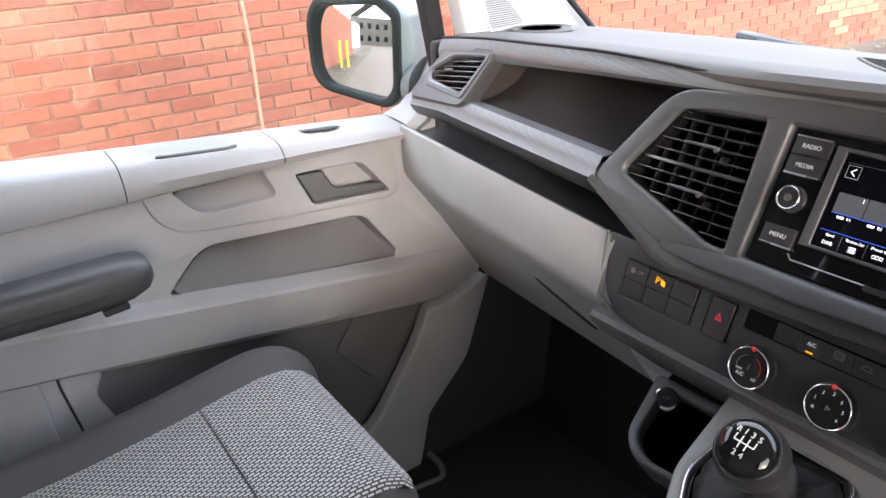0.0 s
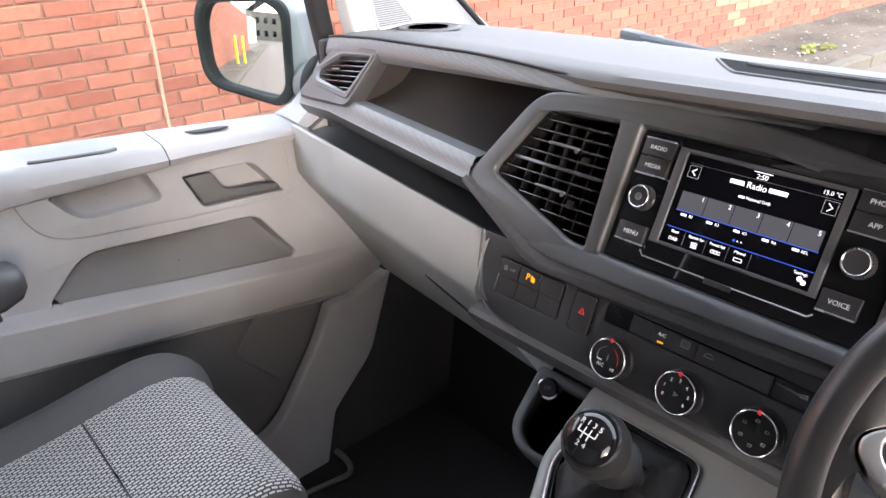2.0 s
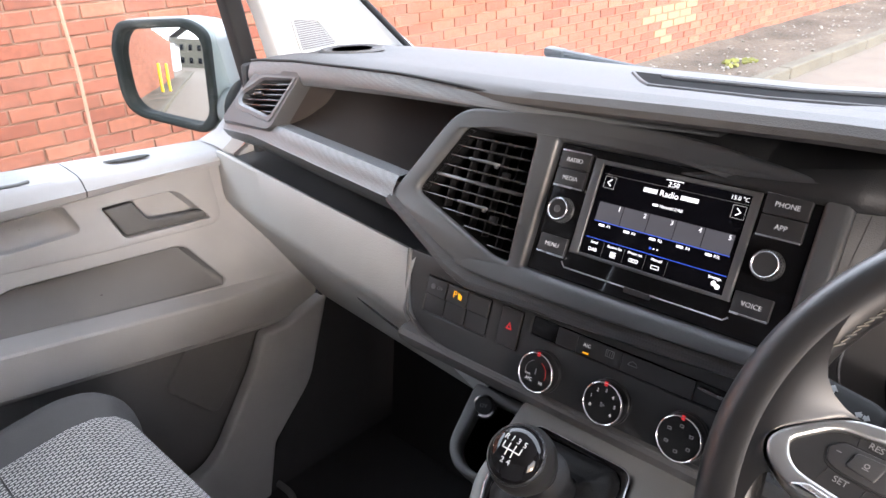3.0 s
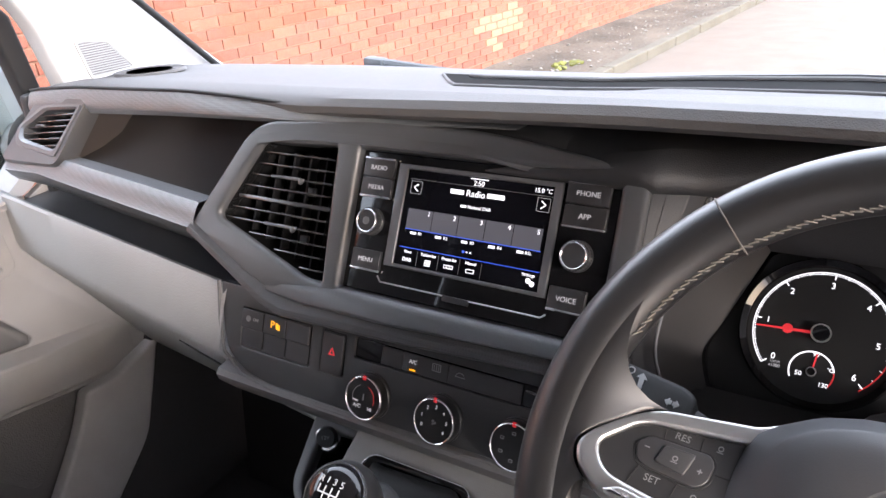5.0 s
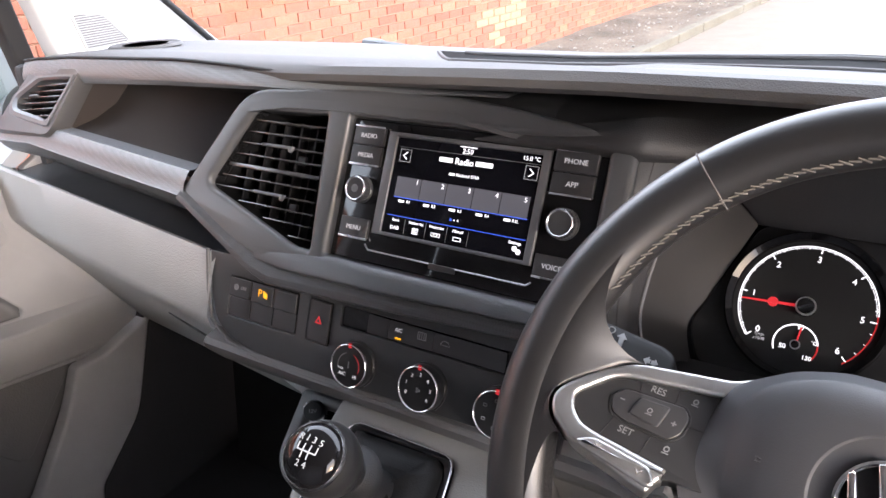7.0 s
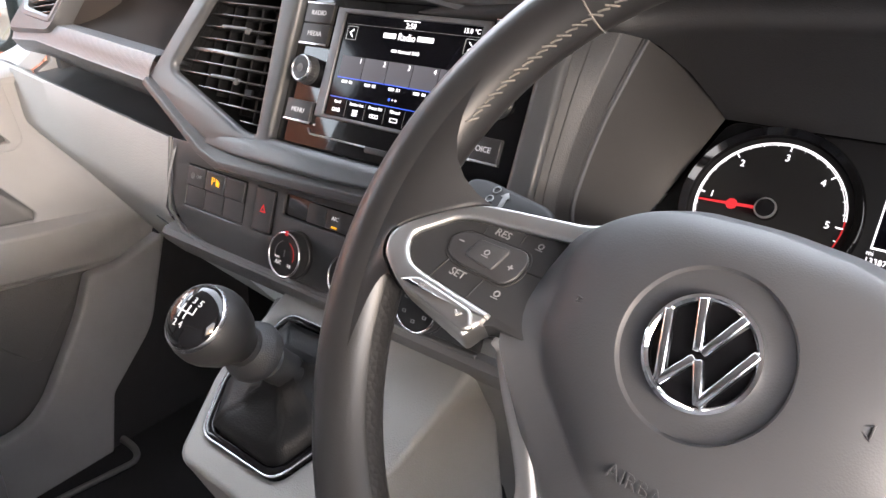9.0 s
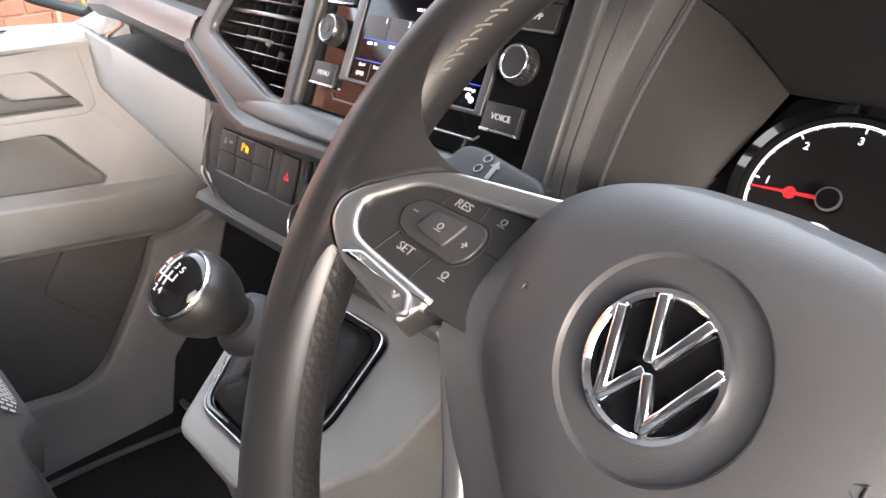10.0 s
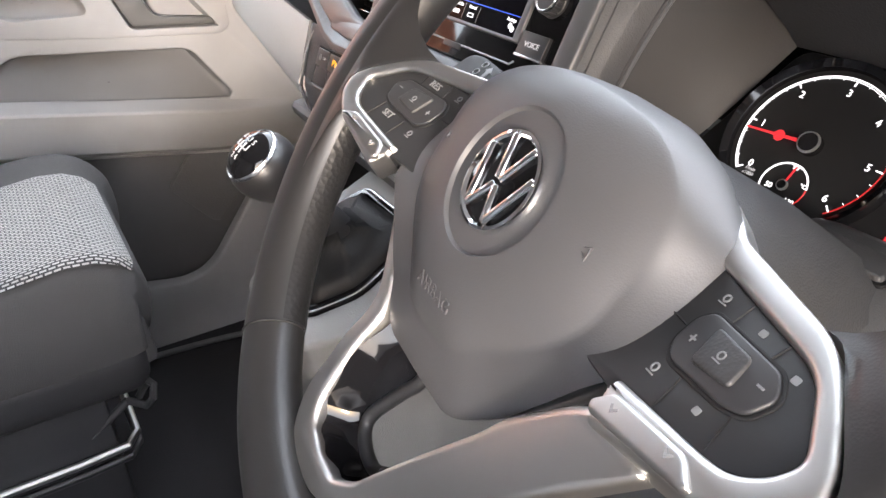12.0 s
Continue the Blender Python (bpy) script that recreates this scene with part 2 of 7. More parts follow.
def thing(name, at, label, category, group="", kind=""):
    ob = new(name)
    ob.empty_display_size = 0.05
    ob.location = at
    WHERE[ob.name] = Vector(at)
    return tagged(ob, label, category, group, kind)


def part(name, bm, mat, parent=None, label="", sharp=38):
    """One bmesh in world coordinates as one mesh object under a thing or a part."""
    bmesh.ops.recalc_face_normals(bm, faces=bm.faces)
    for e in bm.edges:
        if len(e.link_faces) == 2 and e.calc_face_angle(0) > radians(sharp):
            e.smooth = False
    for fc in bm.faces:
        fc.smooth = True
    me = bpy.data.meshes.new(name)
    bm.to_mesh(me)
    bm.free()
    me.materials.append(mat)
    ob = new(name, me)
    if parent:
        ob.parent = parent
        if parent.name in WHERE:
            ob.matrix_parent_inverse = Matrix.Translation(-WHERE[parent.name])
    return tagged(ob, label)


def frame_of(origin, lean, yaw=0.0):
    """Local axes of a face that leans back: x right, y up along it, z out of it."""
    a = radians(lean)
    b = radians(yaw)
    u, v = Vector((math.cos(b), math.sin(b), 0)), Vector((-math.sin(b) * math.sin(a), math.cos(b) * math.sin(a), math.cos(a)))
    n = u.cross(v)
    m = Matrix.Identity(4)
    for i, c in enumerate((u, v, n, Vector(origin))):
        for k in range(3):
            m[k][i] = c[k]
    return m


def block(size, m=None, bevel=0.0, seg=2, bm=None):
    own = bmesh.new()
    bmesh.ops.create_cube(own, size=1.0)
    bmesh.ops.scale(own, vec=size, verts=own.verts)
    if bevel:
        bmesh.ops.bevel(own, geom=own.edges[:], offset=bevel, segments=seg, affect='EDGES', profile=0.5, clamp_overlap=True)
    if m is not None:
        bmesh.ops.transform(own, matrix=m, verts=own.verts)
    return join(bm, own)


def join(bm, own):
    if bm is None:
        return own
    me = bpy.data.meshes.new("tmp")
    own.to_mesh(me)
    own.free()
    bm.from_mesh(me)
    bpy.data.meshes.remove(me)
    return bm


def rounded(pts, r, n=5):
    """A closed outline with its corners rounded; r one number or one for each corner."""
    out = []
    k = len(pts)
    rs = r if isinstance(r, (list, tuple)) else [r] * k
    for i in range(k):
        p, a, b = Vector(pts[i]), Vector(pts[i - 1]), Vector(pts[(i + 1) % k])
        da, db = (a - p), (b - p)
        q = min(rs[i], da.length * 0.45, db.length * 0.45)
        if q < 1e-5:
            out.append(tuple(p))
            continue
        s, e = p + da.normalized() * q, p + db.normalized() * q
        for j in range(n + 1):
            t = j / n
            out.append(tuple((1 - t) ** 2 * s + 2 * t * (1 - t) * p + t * t * e))
    return out


def rect(x0, y0, x1, y1):
    return [(x0, y0), (x1, y0), (x1, y1), (x0, y1)]


def plate(outer, holes, z0, z1, bevel, m, res=2):
    """A flat plate with holes and rounded rims, between heights z0 and z1 of the local frame m."""
    cu = bpy.data.curves.new("tmp", 'CURVE')
    cu.dimensions = '2D'
    cu.fill_mode = 'BOTH'
    half = (z1 - z0) / 2
    bevel = min(bevel, half * 0.95)
    cu.extrude, cu.bevel_depth, cu.bevel_resolution, cu.offset = half - bevel, bevel, res, -bevel
    for loop in (outer, *holes):
        sp = cu.splines.new('POLY')
        sp.points.add(len(loop) - 1)
        for p, c in zip(sp.points, loop):
            p.co = (c[0], c[1], 0, 1)
        sp.use_cyclic_u = True
    ob = bpy.data.objects.new("tmp", cu)
    me = bpy.data.meshes.new_from_object(ob)
    bm = bmesh.new()
    bm.from_mesh(me)
    bpy.data.objects.remove(ob)
    bpy.data.curves.remove(cu)
    bpy.data.meshes.remove(me)
    bmesh.ops.remove_doubles(bm, verts=bm.verts, dist=1e-6)
    bmesh.ops.transform(bm, matrix=m @ Matrix.Translation((0, 0, (z0 + z1) / 2)), verts=bm.verts)
    return bm


def loft(rows, closed=False, caps=False, bm=None, uv=None):
    """A skin through rows of points, each row as long as the other."""
    own = bmesh.new()
    vs = [[own.verts.new(p) for p in r] for r in rows]
    lay = own.loops.layers.uv.new("UVMap") if uv else None
    k = len(rows[0])
    for i in range(len(rows) - 1):
        for j in range(k if closed else k - 1):
            j2 = (j + 1) % k
            fc = own.faces.new((vs[i][j], vs[i][j2], vs[i + 1][j2], vs[i + 1][j]))
            if uv:
                for lp, c in zip(fc.loops, (uv[i][j], uv[i][j2], uv[i + 1][j2], uv[i + 1][j])):
                    lp[lay].uv = c
    if caps:
        own.faces.new(vs[0])
        own.faces.new(vs[-1])
    return join(bm, own)


def lathe(profile, m, seg=32, bm=None):
    """Turned about local z: profile of (radius, height)."""
    rows = []
    for r, h in profile:
        rows.append([m @ Vector((max(r, 1e-5) * math.cos(2 * math.pi * i / seg), max(r, 1e-5) * math.sin(2 * math.pi * i / seg), h)) for i in range(seg)])
    own = loft(rows, closed=True, caps=True)
    bmesh.ops.remove_doubles(own, verts=own.verts, dist=2e-5)
    return join(bm, own)


def tube(path, radius, seg=12, closed=False, bm=None, flat=1.0):
    """A round bar along a path; radius a number or one for each point."""
    pts = [Vector(p) for p in path]
    k = len(pts)
    rows = []
    up = None
    for i in range(k):
        a = pts[i - 1] if (i or closed) else pts[i]
        b = pts[(i + 1) % k] if (i < k - 1 or closed) else pts[i]
        d = (b - a).normalized()
        if up is None:
            up = d.orthogonal().normalized()
        up = (up - d * up.dot(d)).normalized()
        side = d.cross(up)
        r = radius[i] if isinstance(radius, (list, tuple)) else radius
        rows.append([pts[i] + up * (r * math.cos(2 * math.pi * j / seg)) + side * (r * flat * math.sin(2 * math.pi * j / seg)) for j in range(seg)])
    if closed:
        rows.append(rows[0])
    own = loft(rows, closed=True, caps=not closed)
    bmesh.ops.remove_doubles(own, verts=own.verts, dist=1e-6)
    return join(bm, own)


def letters(body, size, m, depth=0.0002, align='CENTER'):
    cu = bpy.data.curves.new("tmp", 'FONT')
    cu.body, cu.size, cu.extrude, cu.align_x, cu.align_y = body, size, depth, align, 'CENTER'
    cu.resolution_u = 3
    ob = bpy.data.objects.new("tmp", cu)
    me = bpy.data.meshes.new_from_object(ob)
    bm = bmesh.new()
    bm.from_mesh(me)
    bpy.data.objects.remove(ob)
    bpy.data.curves.remove(cu)
    bpy.data.meshes.remove(me)
    bmesh.ops.transform(bm, matrix=m, verts=bm.verts)
    return bm


def radial(poly, c, n=72):
    """A star-shaped outline sampled at even angles about c."""
    out = []
    for i in range(n):
        a = 2 * math.pi * i / n
        d = Vector((math.cos(a), math.sin(a)))
        best = 0.0
        for j in range(len(poly)):
            p, q = Vector(poly[j - 1][:2]) - Vector(c), Vector(poly[j][:2]) - Vector(c)
            e = q - p
            den = d.x * e.y - d.y * e.x
            if abs(den) < 1e-12:
                continue
            r = (p.x * e.y - p.y * e.x) / den
            s = (p.x * d.y - p.y * d.x) / den
            if r > 0 and -1e-6 <= s <= 1 + 1e-6:
                best = max(best, r)
        out.append((c[0] + d.x * best, c[1] + d.y * best))
    return out


def at(x, y, z=0.0, turn=0.0):
    return pose(x, y, z, 0, 0, turn)


def lerp(a, b, t):
    return a + (b - a) * t


def table(x, rows):
    """Values read off a table by x, straight between its rows."""
    if x <= rows[0][0]:
        return rows[0][1:]
    for a, b in zip(rows, rows[1:]):
        if x <= b[0]:
            t = (x - a[0]) / (b[0] - a[0])
            return [lerp(p, q, t) for p, q in zip(a[1:], b[1:])]
    return rows[-1][1:]


def smooth_line(pts, n=24):
    """A soft curve through a few points."""
    out = []
    k = len(pts)
    for i in range(n + 1):
        g = i / n * (k - 1)
        a = min(int(g), k - 2)
        t = g - a
        p0, p1, p2, p3 = pts[max(a - 1, 0)], pts[a], pts[a + 1], pts[min(a + 2, k - 1)]
        out.append(0.5 * ((2 * p1) + (p2 - p0) * t + (2 * p0 - 5 * p1 + 4 * p2 - p3) * t * t + (3 * p1 - p0 - 3 * p2 + p3) * t ** 3))
    return out


MF = frame_of((0, -0.006, 1.30), 27)
MG = frame_of((0, -0.0656, 1.16), 22)
MH = frame_of((0.266, 0.055, 1.201), 37)
MW = frame_of((0.319, -0.241, 1.280), 37.3, -7)
MR = frame_of((0.3264, -0.2239, 1.2623), 37.5, -6.2)
MU = MW @ pose(0.003, -0.0024, 0, 0, 0, -1.6)
MK = frame_of((-0.01, -0.15, 1.055), 68.2)


# ---- the street ----
WALL_DIR = Vector((0.0609, 0.9981, 0)).normalized()
WALL_OUT = Vector((WALL_DIR.y, -WALL_DIR.x, 0))
WALL_AT = Vector((-3.785, -0.375, 0))


def street(s, out, z):
    """A place by metres along the brick wall, out from its face, and up."""
    return WALL_AT + WALL_DIR * s + WALL_OUT * out + Vector((0, 0, z))


MS = Matrix.Identity(4)
for i_, c_ in enumerate((WALL_DIR, WALL_OUT, Vector((0, 0, 1)), WALL_AT)):
    for k_ in range(3):
        MS[k_][i_] = c_[k_]

road_bm = bmesh.new()
bmesh.ops.create_grid(road_bm, x_segments=8, y_segments=8, size=400)
tagged(part("ground", road_bm, M_ROAD), "worn reddish asphalt road", "ground", kind="structure")


def build_verge():
    bm = bmesh.new()
    rows = []
    rnd = random.Random(3)
    for i in range(330):
        s = -32 + i * 0.2
        row = []
        for j, o in enumerate((-0.05, 0.15, 0.35, 0.55, 0.75, 0.95, 1.12)):
            row.append(street(s, o, 0.085 + 0.03 * noise.noise((s * 1.3, o * 3, 0)) + rnd.uniform(-0.008, 0.008) + (0.03 if j == 0 else 0)))
        rows.append(row)
    verge = tagged(part("verge", loft(rows), M_GRIT), "gritty soil strip along the foot of the brick wall", "verge", kind="structure")
    return verge


def pebble(r, rnd):
    own = bmesh.new()
    bmesh.ops.create_icosphere(own, subdivisions=1, radius=r)
    for v in own.verts:
        v.co *= rnd.uniform(0.7, 1.25)
        v.co.z *= 0.6
    return own


def build_rubble():
    rnd = random.Random(5)
    bm = bmesh.new()
    for i in range(420):
        s, o = rnd.uniform(3.5, 16), rnd.uniform(0.1, 1.08)
        own = pebble(rnd.choice((0.007, 0.010, 0.013, 0.02)), rnd)
        bmesh.ops.transform(own, matrix=Matrix.Translation(street(s, o, 0.10)) @ pose(0, 0, 0, 0, 0, rnd.uniform(0, 360)), verts=own.verts)
        join(bm, own)
    tagged(part("rubble", bm, M_STONE), "pale stone chips scattered on the soil strip", "rubble", kind="stuff")
    bm = bmesh.new()
    for i in range(14):
        s, o = 6.9 + rnd.gauss(0, 0.16), 0.72 + rnd.gauss(0, 0.07)
        own = pebble(rnd.uniform(0.03, 0.05), rnd)
        bmesh.ops.transform(own, matrix=Matrix.Translation(street(s, o, 0.095)), verts=own.verts)
        join(bm, own)
    tagged(part("moss_clump", bm, M_MOSS), "yellow-green moss clump on the soil strip", "moss", kind="stuff")


def build_kerb():
    kerb = thing("kerb", street(0, 1.2, 0), "weathered concrete kerb edging the road", "kerb", kind="structure")
    rnd = random.Random(8)
    one = block((0.905, 0.13, 0.14), None, 0.012, 2)
    me = bpy.data.meshes.new("kerbstone")
    one.to_mesh(me)
    one.free()
    me.materials.append(M_KERB)
    for i in range(70):
        ob = new("kerbstone", me)
        ob.parent = kerb
        ob.matrix_parent_inverse = Matrix.Translation(-WHERE[kerb.name])
        ob.matrix_basis = MS @ pose(-32 + i * 0.915, 1.185 + rnd.uniform(-0.006, 0.006), 0.035 + rnd.uniform(-0.006, 0.006), 0, 0, rnd.uniform(-0.4, 0.4))


verge = build_verge()
build_rubble()
build_kerb()

# ---- the van's shell ----
van = thing("van_shell", (0, 0, 0.3), "van cab shell with white headlining and green paint outside", "van body", kind="structure")


def side_plate(name, outer, holes, x0, x1, bevel, mat, parent, label=""):
    """A plate that stands along the van's side: outline in (y, z), thickness from x0 to x1."""
    m = Matrix(((0, 0, 1, 0), (1, 0, 0, 0), (0, 1, 0, 0), (0, 0, 0, 1)))
    return part(name, plate(outer, holes, x0, x1, bevel, m), mat, parent, label)


# floor, bulkhead, roof, right-hand sill and door surround
part("cab_floor", block((1.70, 1.75, 0.06), pose(-0.02, -0.42, 0.40), 0.01), M_CARPET, van, "black rubber mat floor")
side_plate("footwell_side", [(-0.04, 0.41), (0.02, 0.60), (0.14, 0.72), (0.21, 0.86), (0.40, 0.92), (0.42, 0.41)], [], -0.876, -0.847, 0.003, M_CARPET, van)
part("footwell_wall", block((1.60, 0.04, 0.62), pose(0, 0.36, 0.72, -8), 0.01), M_CARPET, van)
part("roof", block((1.78, 1.45, 0.05), pose(0, -0.62, 1.90), 0.02), M_WHITE, van)
side_plate("right_sill", rect(-1.30, 0.25, 0.55, 0.47), [], 0.80, 0.94, 0.01, M_BODY, van)
side_plate("right_front_pillar", [(0.48, 1.18), (-0.16, 1.18), (-0.21, 1.32), (-0.30, 1.48), (-0.50, 1.90), (0.02, 1.92)], [], 0.80, 0.86, 0.012, M_WHITE, van)
side_plate("right_front_wing", rect(0.22, 0.3, 1.2, 1.22), [], 0.84, 0.96, 0.02, M_BODY, van)
side_plate("left_front_wing", rect(0.26, 0.3, 1.2, 1.16), [], -0.96, -0.86, 0.02, M_BODY, van)
side_plate("left_rear_pillar", rect(-1.30, 0.4, -0.63, 1.9), [], -0.94, -0.86, 0.015, M_GREY, van)
part("bonnet", loft([[(x, y, z - 0.03 * abs(x) ** 2) for x in (-0.9, -0.6, -0.3, 0, 0.3, 0.6, 0.9)] for y, z in ((0.42, 1.205), (0.62, 1.19), (0.9, 1.12), (1.15, 0.98), (1.22, 0.8), (1.24, 0.4))]), M_BODY, van)

# unseen lining, raised to the belt line to block low light from the right
side_plate("right_door_lining", [(-1.30, 0.42), (-1.30, 1.20), (0.40, 1.20), (0.40, 0.42)], [], 0.82, 0.94, 0.01, M_GREY, van, "unseen driver door lining that blocks low light")
side_plate("right_rear_pillar", rect(-1.32, 1.16, -1.02, 1.90), [], 0.82, 0.92, 0.012, M_GREY_DARK, van)
side_plate("left_roof_rail", rect(-0.63, 1.72, -0.06, 1.90), [], -0.93, -0.85, 0.015, M_WHITE, van)
side_plate("right_roof_rail", rect(-1.18, 1.80, -0.06, 1.90), [], 0.83, 0.91, 0.015, M_WHITE, van)
part("rear_partition", block((1.76, 0.04, 1.48), pose(0, -1.34, 1.15), 0.01), M_GREY, van)
# left front pillar with its pale trim
a_pillar = side_plate("left_front_pillar", rounded([(0.145, 1.30), (0.47, 1.29), (0.315, 1.425), (-0.10, 1.86), (-0.22, 1.86), (0.06, 1.50), (0.118, 1.43)], [0, 0, 0.05, 0, 0, 0.06, 0.05]), [], -0.842, -0.80, 0.008, M_WHITE, van, "white moulded windscreen pillar trim")
side_plate("pillar_speaker", rounded([(0.172, 1.390), (0.232, 1.382), (0.275, 1.328), (0.188, 1.322)], 0.012), [rounded([(0.178, 1.384), (0.229, 1.376), (0.266, 1.331), (0.191, 1.328)], 0.006)], -0.803, -0.7975, 0.0015, M_WHITE, a_pillar)
gb = bmesh.new()
for i in range(15):
    z = 1.330 + i * 0.0037
    t = (z - 1.328) / 0.054
    y0, y1 = lerp(0.191, 0.179, t), lerp(0.266, 0.231, t)
    block((0.0012, y1 - y0, 0.0021), Matrix.Translation((-0.7988, (y0 + y1) / 2, z)), 0, bm=gb)
part("speaker_mesh", gb, M_GRILLE, a_pillar)
side_plate("speaker_back", rounded([(0.178, 1.384), (0.229, 1.376), (0.266, 1.331), (0.191, 1.328)], 0.006), [], -0.8025, -0.7998, 0.0005, M_GREY_DARK, a_pillar)

# windscreen and its rubber, and the left door glass
ws_rows = []
for i in range(9):
    t = i / 8
    y0, z0 = lerp(0.455, -0.17, t), lerp(1.285, 1.88, t)
    ws_rows.append([(x, y0 + 0.10 * (1 - (x / 0.8) ** 2) * (1 - 0.3 * t), z0) for x in np.linspace(-0.80, 0.80, 13)])
ws = part("windscreen", loft(ws_rows), M_GLASS, van, "clear windscreen glass")
ws.visible_shadow = False
part("windscreen_seal", tube([Vector(r[0]) + Vector((0.012, -0.006, 0)) for r in ws_rows], 0.006), M_RUBBER, van)

# ---- left door ----
door = thing("door_1", (-0.88, -0.3, 0.40), "closed passenger door with light grey moulded lining", "door", kind="structure")
DOOR_M = Matrix(((0, 0, 1, 0), (1, 0, 0, 0), (0, 1, 0, 0), (0, 0, 0, 1)))
pocket = rounded([(-0.425, 0.988), (-0.358, 1.056), (-0.075, 1.030), (-0.058, 1.022), (0.004, 0.934), (-0.004, 0.924)], [0.014, 0.03, 0.02, 0.01, 0.012, 0.012])
handle_hole = rounded([(-0.182, 1.137), (-0.056, 1.130), (-0.002, 1.062), (-0.156, 1.074)], [0.006, 0.016, 0.006, 0.01])
grip_hole = rounded([(-0.384, 1.158), (-0.236, 1.156), (-0.216, 1.108), (-0.348, 1.110)], [0.005, 0.005, 0.018, 0.03])
upper = [(-1.0, 1.162), (0.06, 1.162), (0.035, 1.09), (0.205, 0.83), (0.16, 0.74), (0.06, 0.80), (-0.55, 0.90), (-1.0, 0.97)]
side_plate("door_panel", upper, [pocket, handle_hole, grip_hole], -0.90, -0.87, 0.004, M_GREY, door)


def tub(name, outline, depth, shrink, mat, parent, label="", x=-0.872):
    """A moulded hollow behind an opening: side walls and floor."""
    cy = sum(p[0] for p in outline) / len(outline)
    cz = sum(p[1] for p in outline) / len(outline)
    rows = []
    for t in (0, 0.08, 0.5, 0.9, 0.98, 1.0):
        k = 1 - shrink * t
        if t == 1.0:
            k -= 0.03
        dx = depth * min(1, t * 1.05)
        rows.append([(x - dx, cy + (p[0] - cy) * k, cz + (p[1] - cz) * k) for p in outline])
    bm = loft(rows, closed=True)
    bm.faces.new([v for v in bm.verts[-len(outline):]])
    return part(name, bm, mat, parent, label)


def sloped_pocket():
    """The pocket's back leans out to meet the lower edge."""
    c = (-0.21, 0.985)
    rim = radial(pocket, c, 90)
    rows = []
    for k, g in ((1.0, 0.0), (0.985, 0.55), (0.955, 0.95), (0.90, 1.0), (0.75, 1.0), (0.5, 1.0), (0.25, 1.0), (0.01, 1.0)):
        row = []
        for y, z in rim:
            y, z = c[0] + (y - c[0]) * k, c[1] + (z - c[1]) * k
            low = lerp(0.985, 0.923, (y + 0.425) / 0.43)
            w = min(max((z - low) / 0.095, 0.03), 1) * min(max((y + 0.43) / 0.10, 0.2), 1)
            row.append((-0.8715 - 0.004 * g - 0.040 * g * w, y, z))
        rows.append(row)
    # darker copy of the door grey paints the shade inside the pocket
    part("pocket_hollow", loft(rows, closed=True), M_GREY_DARK, door, "hollow storage pocket, its shade painted as darker grey", 60)


side_plate("door_core", [(-0.98, 1.155), (0.05, 1.155), (0.03, 1.09), (0.19, 0.83), (0.15, 0.76), (-0.55, 0.91), (-0.98, 0.975)], [], -0.932, -0.918, 0.002, M_SLOT, door)
sloped_pocket()
tub("handle_hollow", handle_hole, 0.024, 0.10, M_GREY, door)


def scoop(name, outline, c, depth, low0, low1, span):
    """A hollow whose floor rises to meet its lower edge, so that it faces up."""
    rim = radial(outline, c, 72)
    rows = []
    for k, g in ((1.0, 0.0), (0.975, 0.35), (0.93, 0.8), (0.86, 1.0), (0.6, 1.0), (0.3, 1.0), (0.01, 1.0)):
        row = []
        for y, z in rim:
            y, z = c[0] + (y - c[0]) * k, c[1] + (z - c[1]) * k
            w = min(max((z - lerp(low0, low1, (y + 0.388) / 0.18)) / span, 0), 1)
            row.append((-0.8715 - depth * g * (0.06 + 0.94 * w), y, z))
        rows.append(row)
    part(name, loft(rows, closed=True), M_GREY, door, "", 60)


scoop("grip_hollow", grip_hole, (-0.295, 1.130), 0.050, 1.106, 1.106, 0.045)
side_plate("grip_boss", rounded([(-0.430, 1.164), (-0.420, 1.129), (-0.404, 1.105), (-0.380, 1.090), (-0.346, 1.082), (-0.200, 1.065), (0.000, 1.048), (0.018, 1.060), (0.010, 1.164)], [0.01, 0.03, 0.03, 0.03, 0.03, 0.0, 0.008, 0.01, 0.005]), [handle_hole, grip_hole], -0.872, -0.8675, 0.0030, M_GREY, door, "raised grip surround of the door")
part("door_handle", plate(rounded([(-0.178, 1.132), (-0.132, 1.130), (-0.112, 1.092), (-0.012, 1.080), (-0.008, 1.066), (-0.153, 1.078)], [0.004, 0.004, 0.014, 0.004, 0.003, 0.006]), [], -0.882, -0.8680, 0.003, DOOR_M), M_LEVER, door, "dark grey pull lever")


def door_bar(name, prof, y0, y1, mat, slope0, slope1, n=40, label=""):
    """A moulding along the door: profile in (x, z) that shifts with the height line and dies away at its front end."""
    rows = []
    for i in range(n + 1):
        y = lerp(y0, y1, i / n)
        k = 1 - min(max((y + 0.03) / 0.17, 0), 1) ** 1.5
        rows.append([(-0.868 + (x + 0.868) * k, y, z + slope0 + slope1 * y) for x, z in prof])
    return part(name, loft(rows, caps=False), mat, door, label, 22)


# top ledge in three lengths: window ledge, pull rail, front section


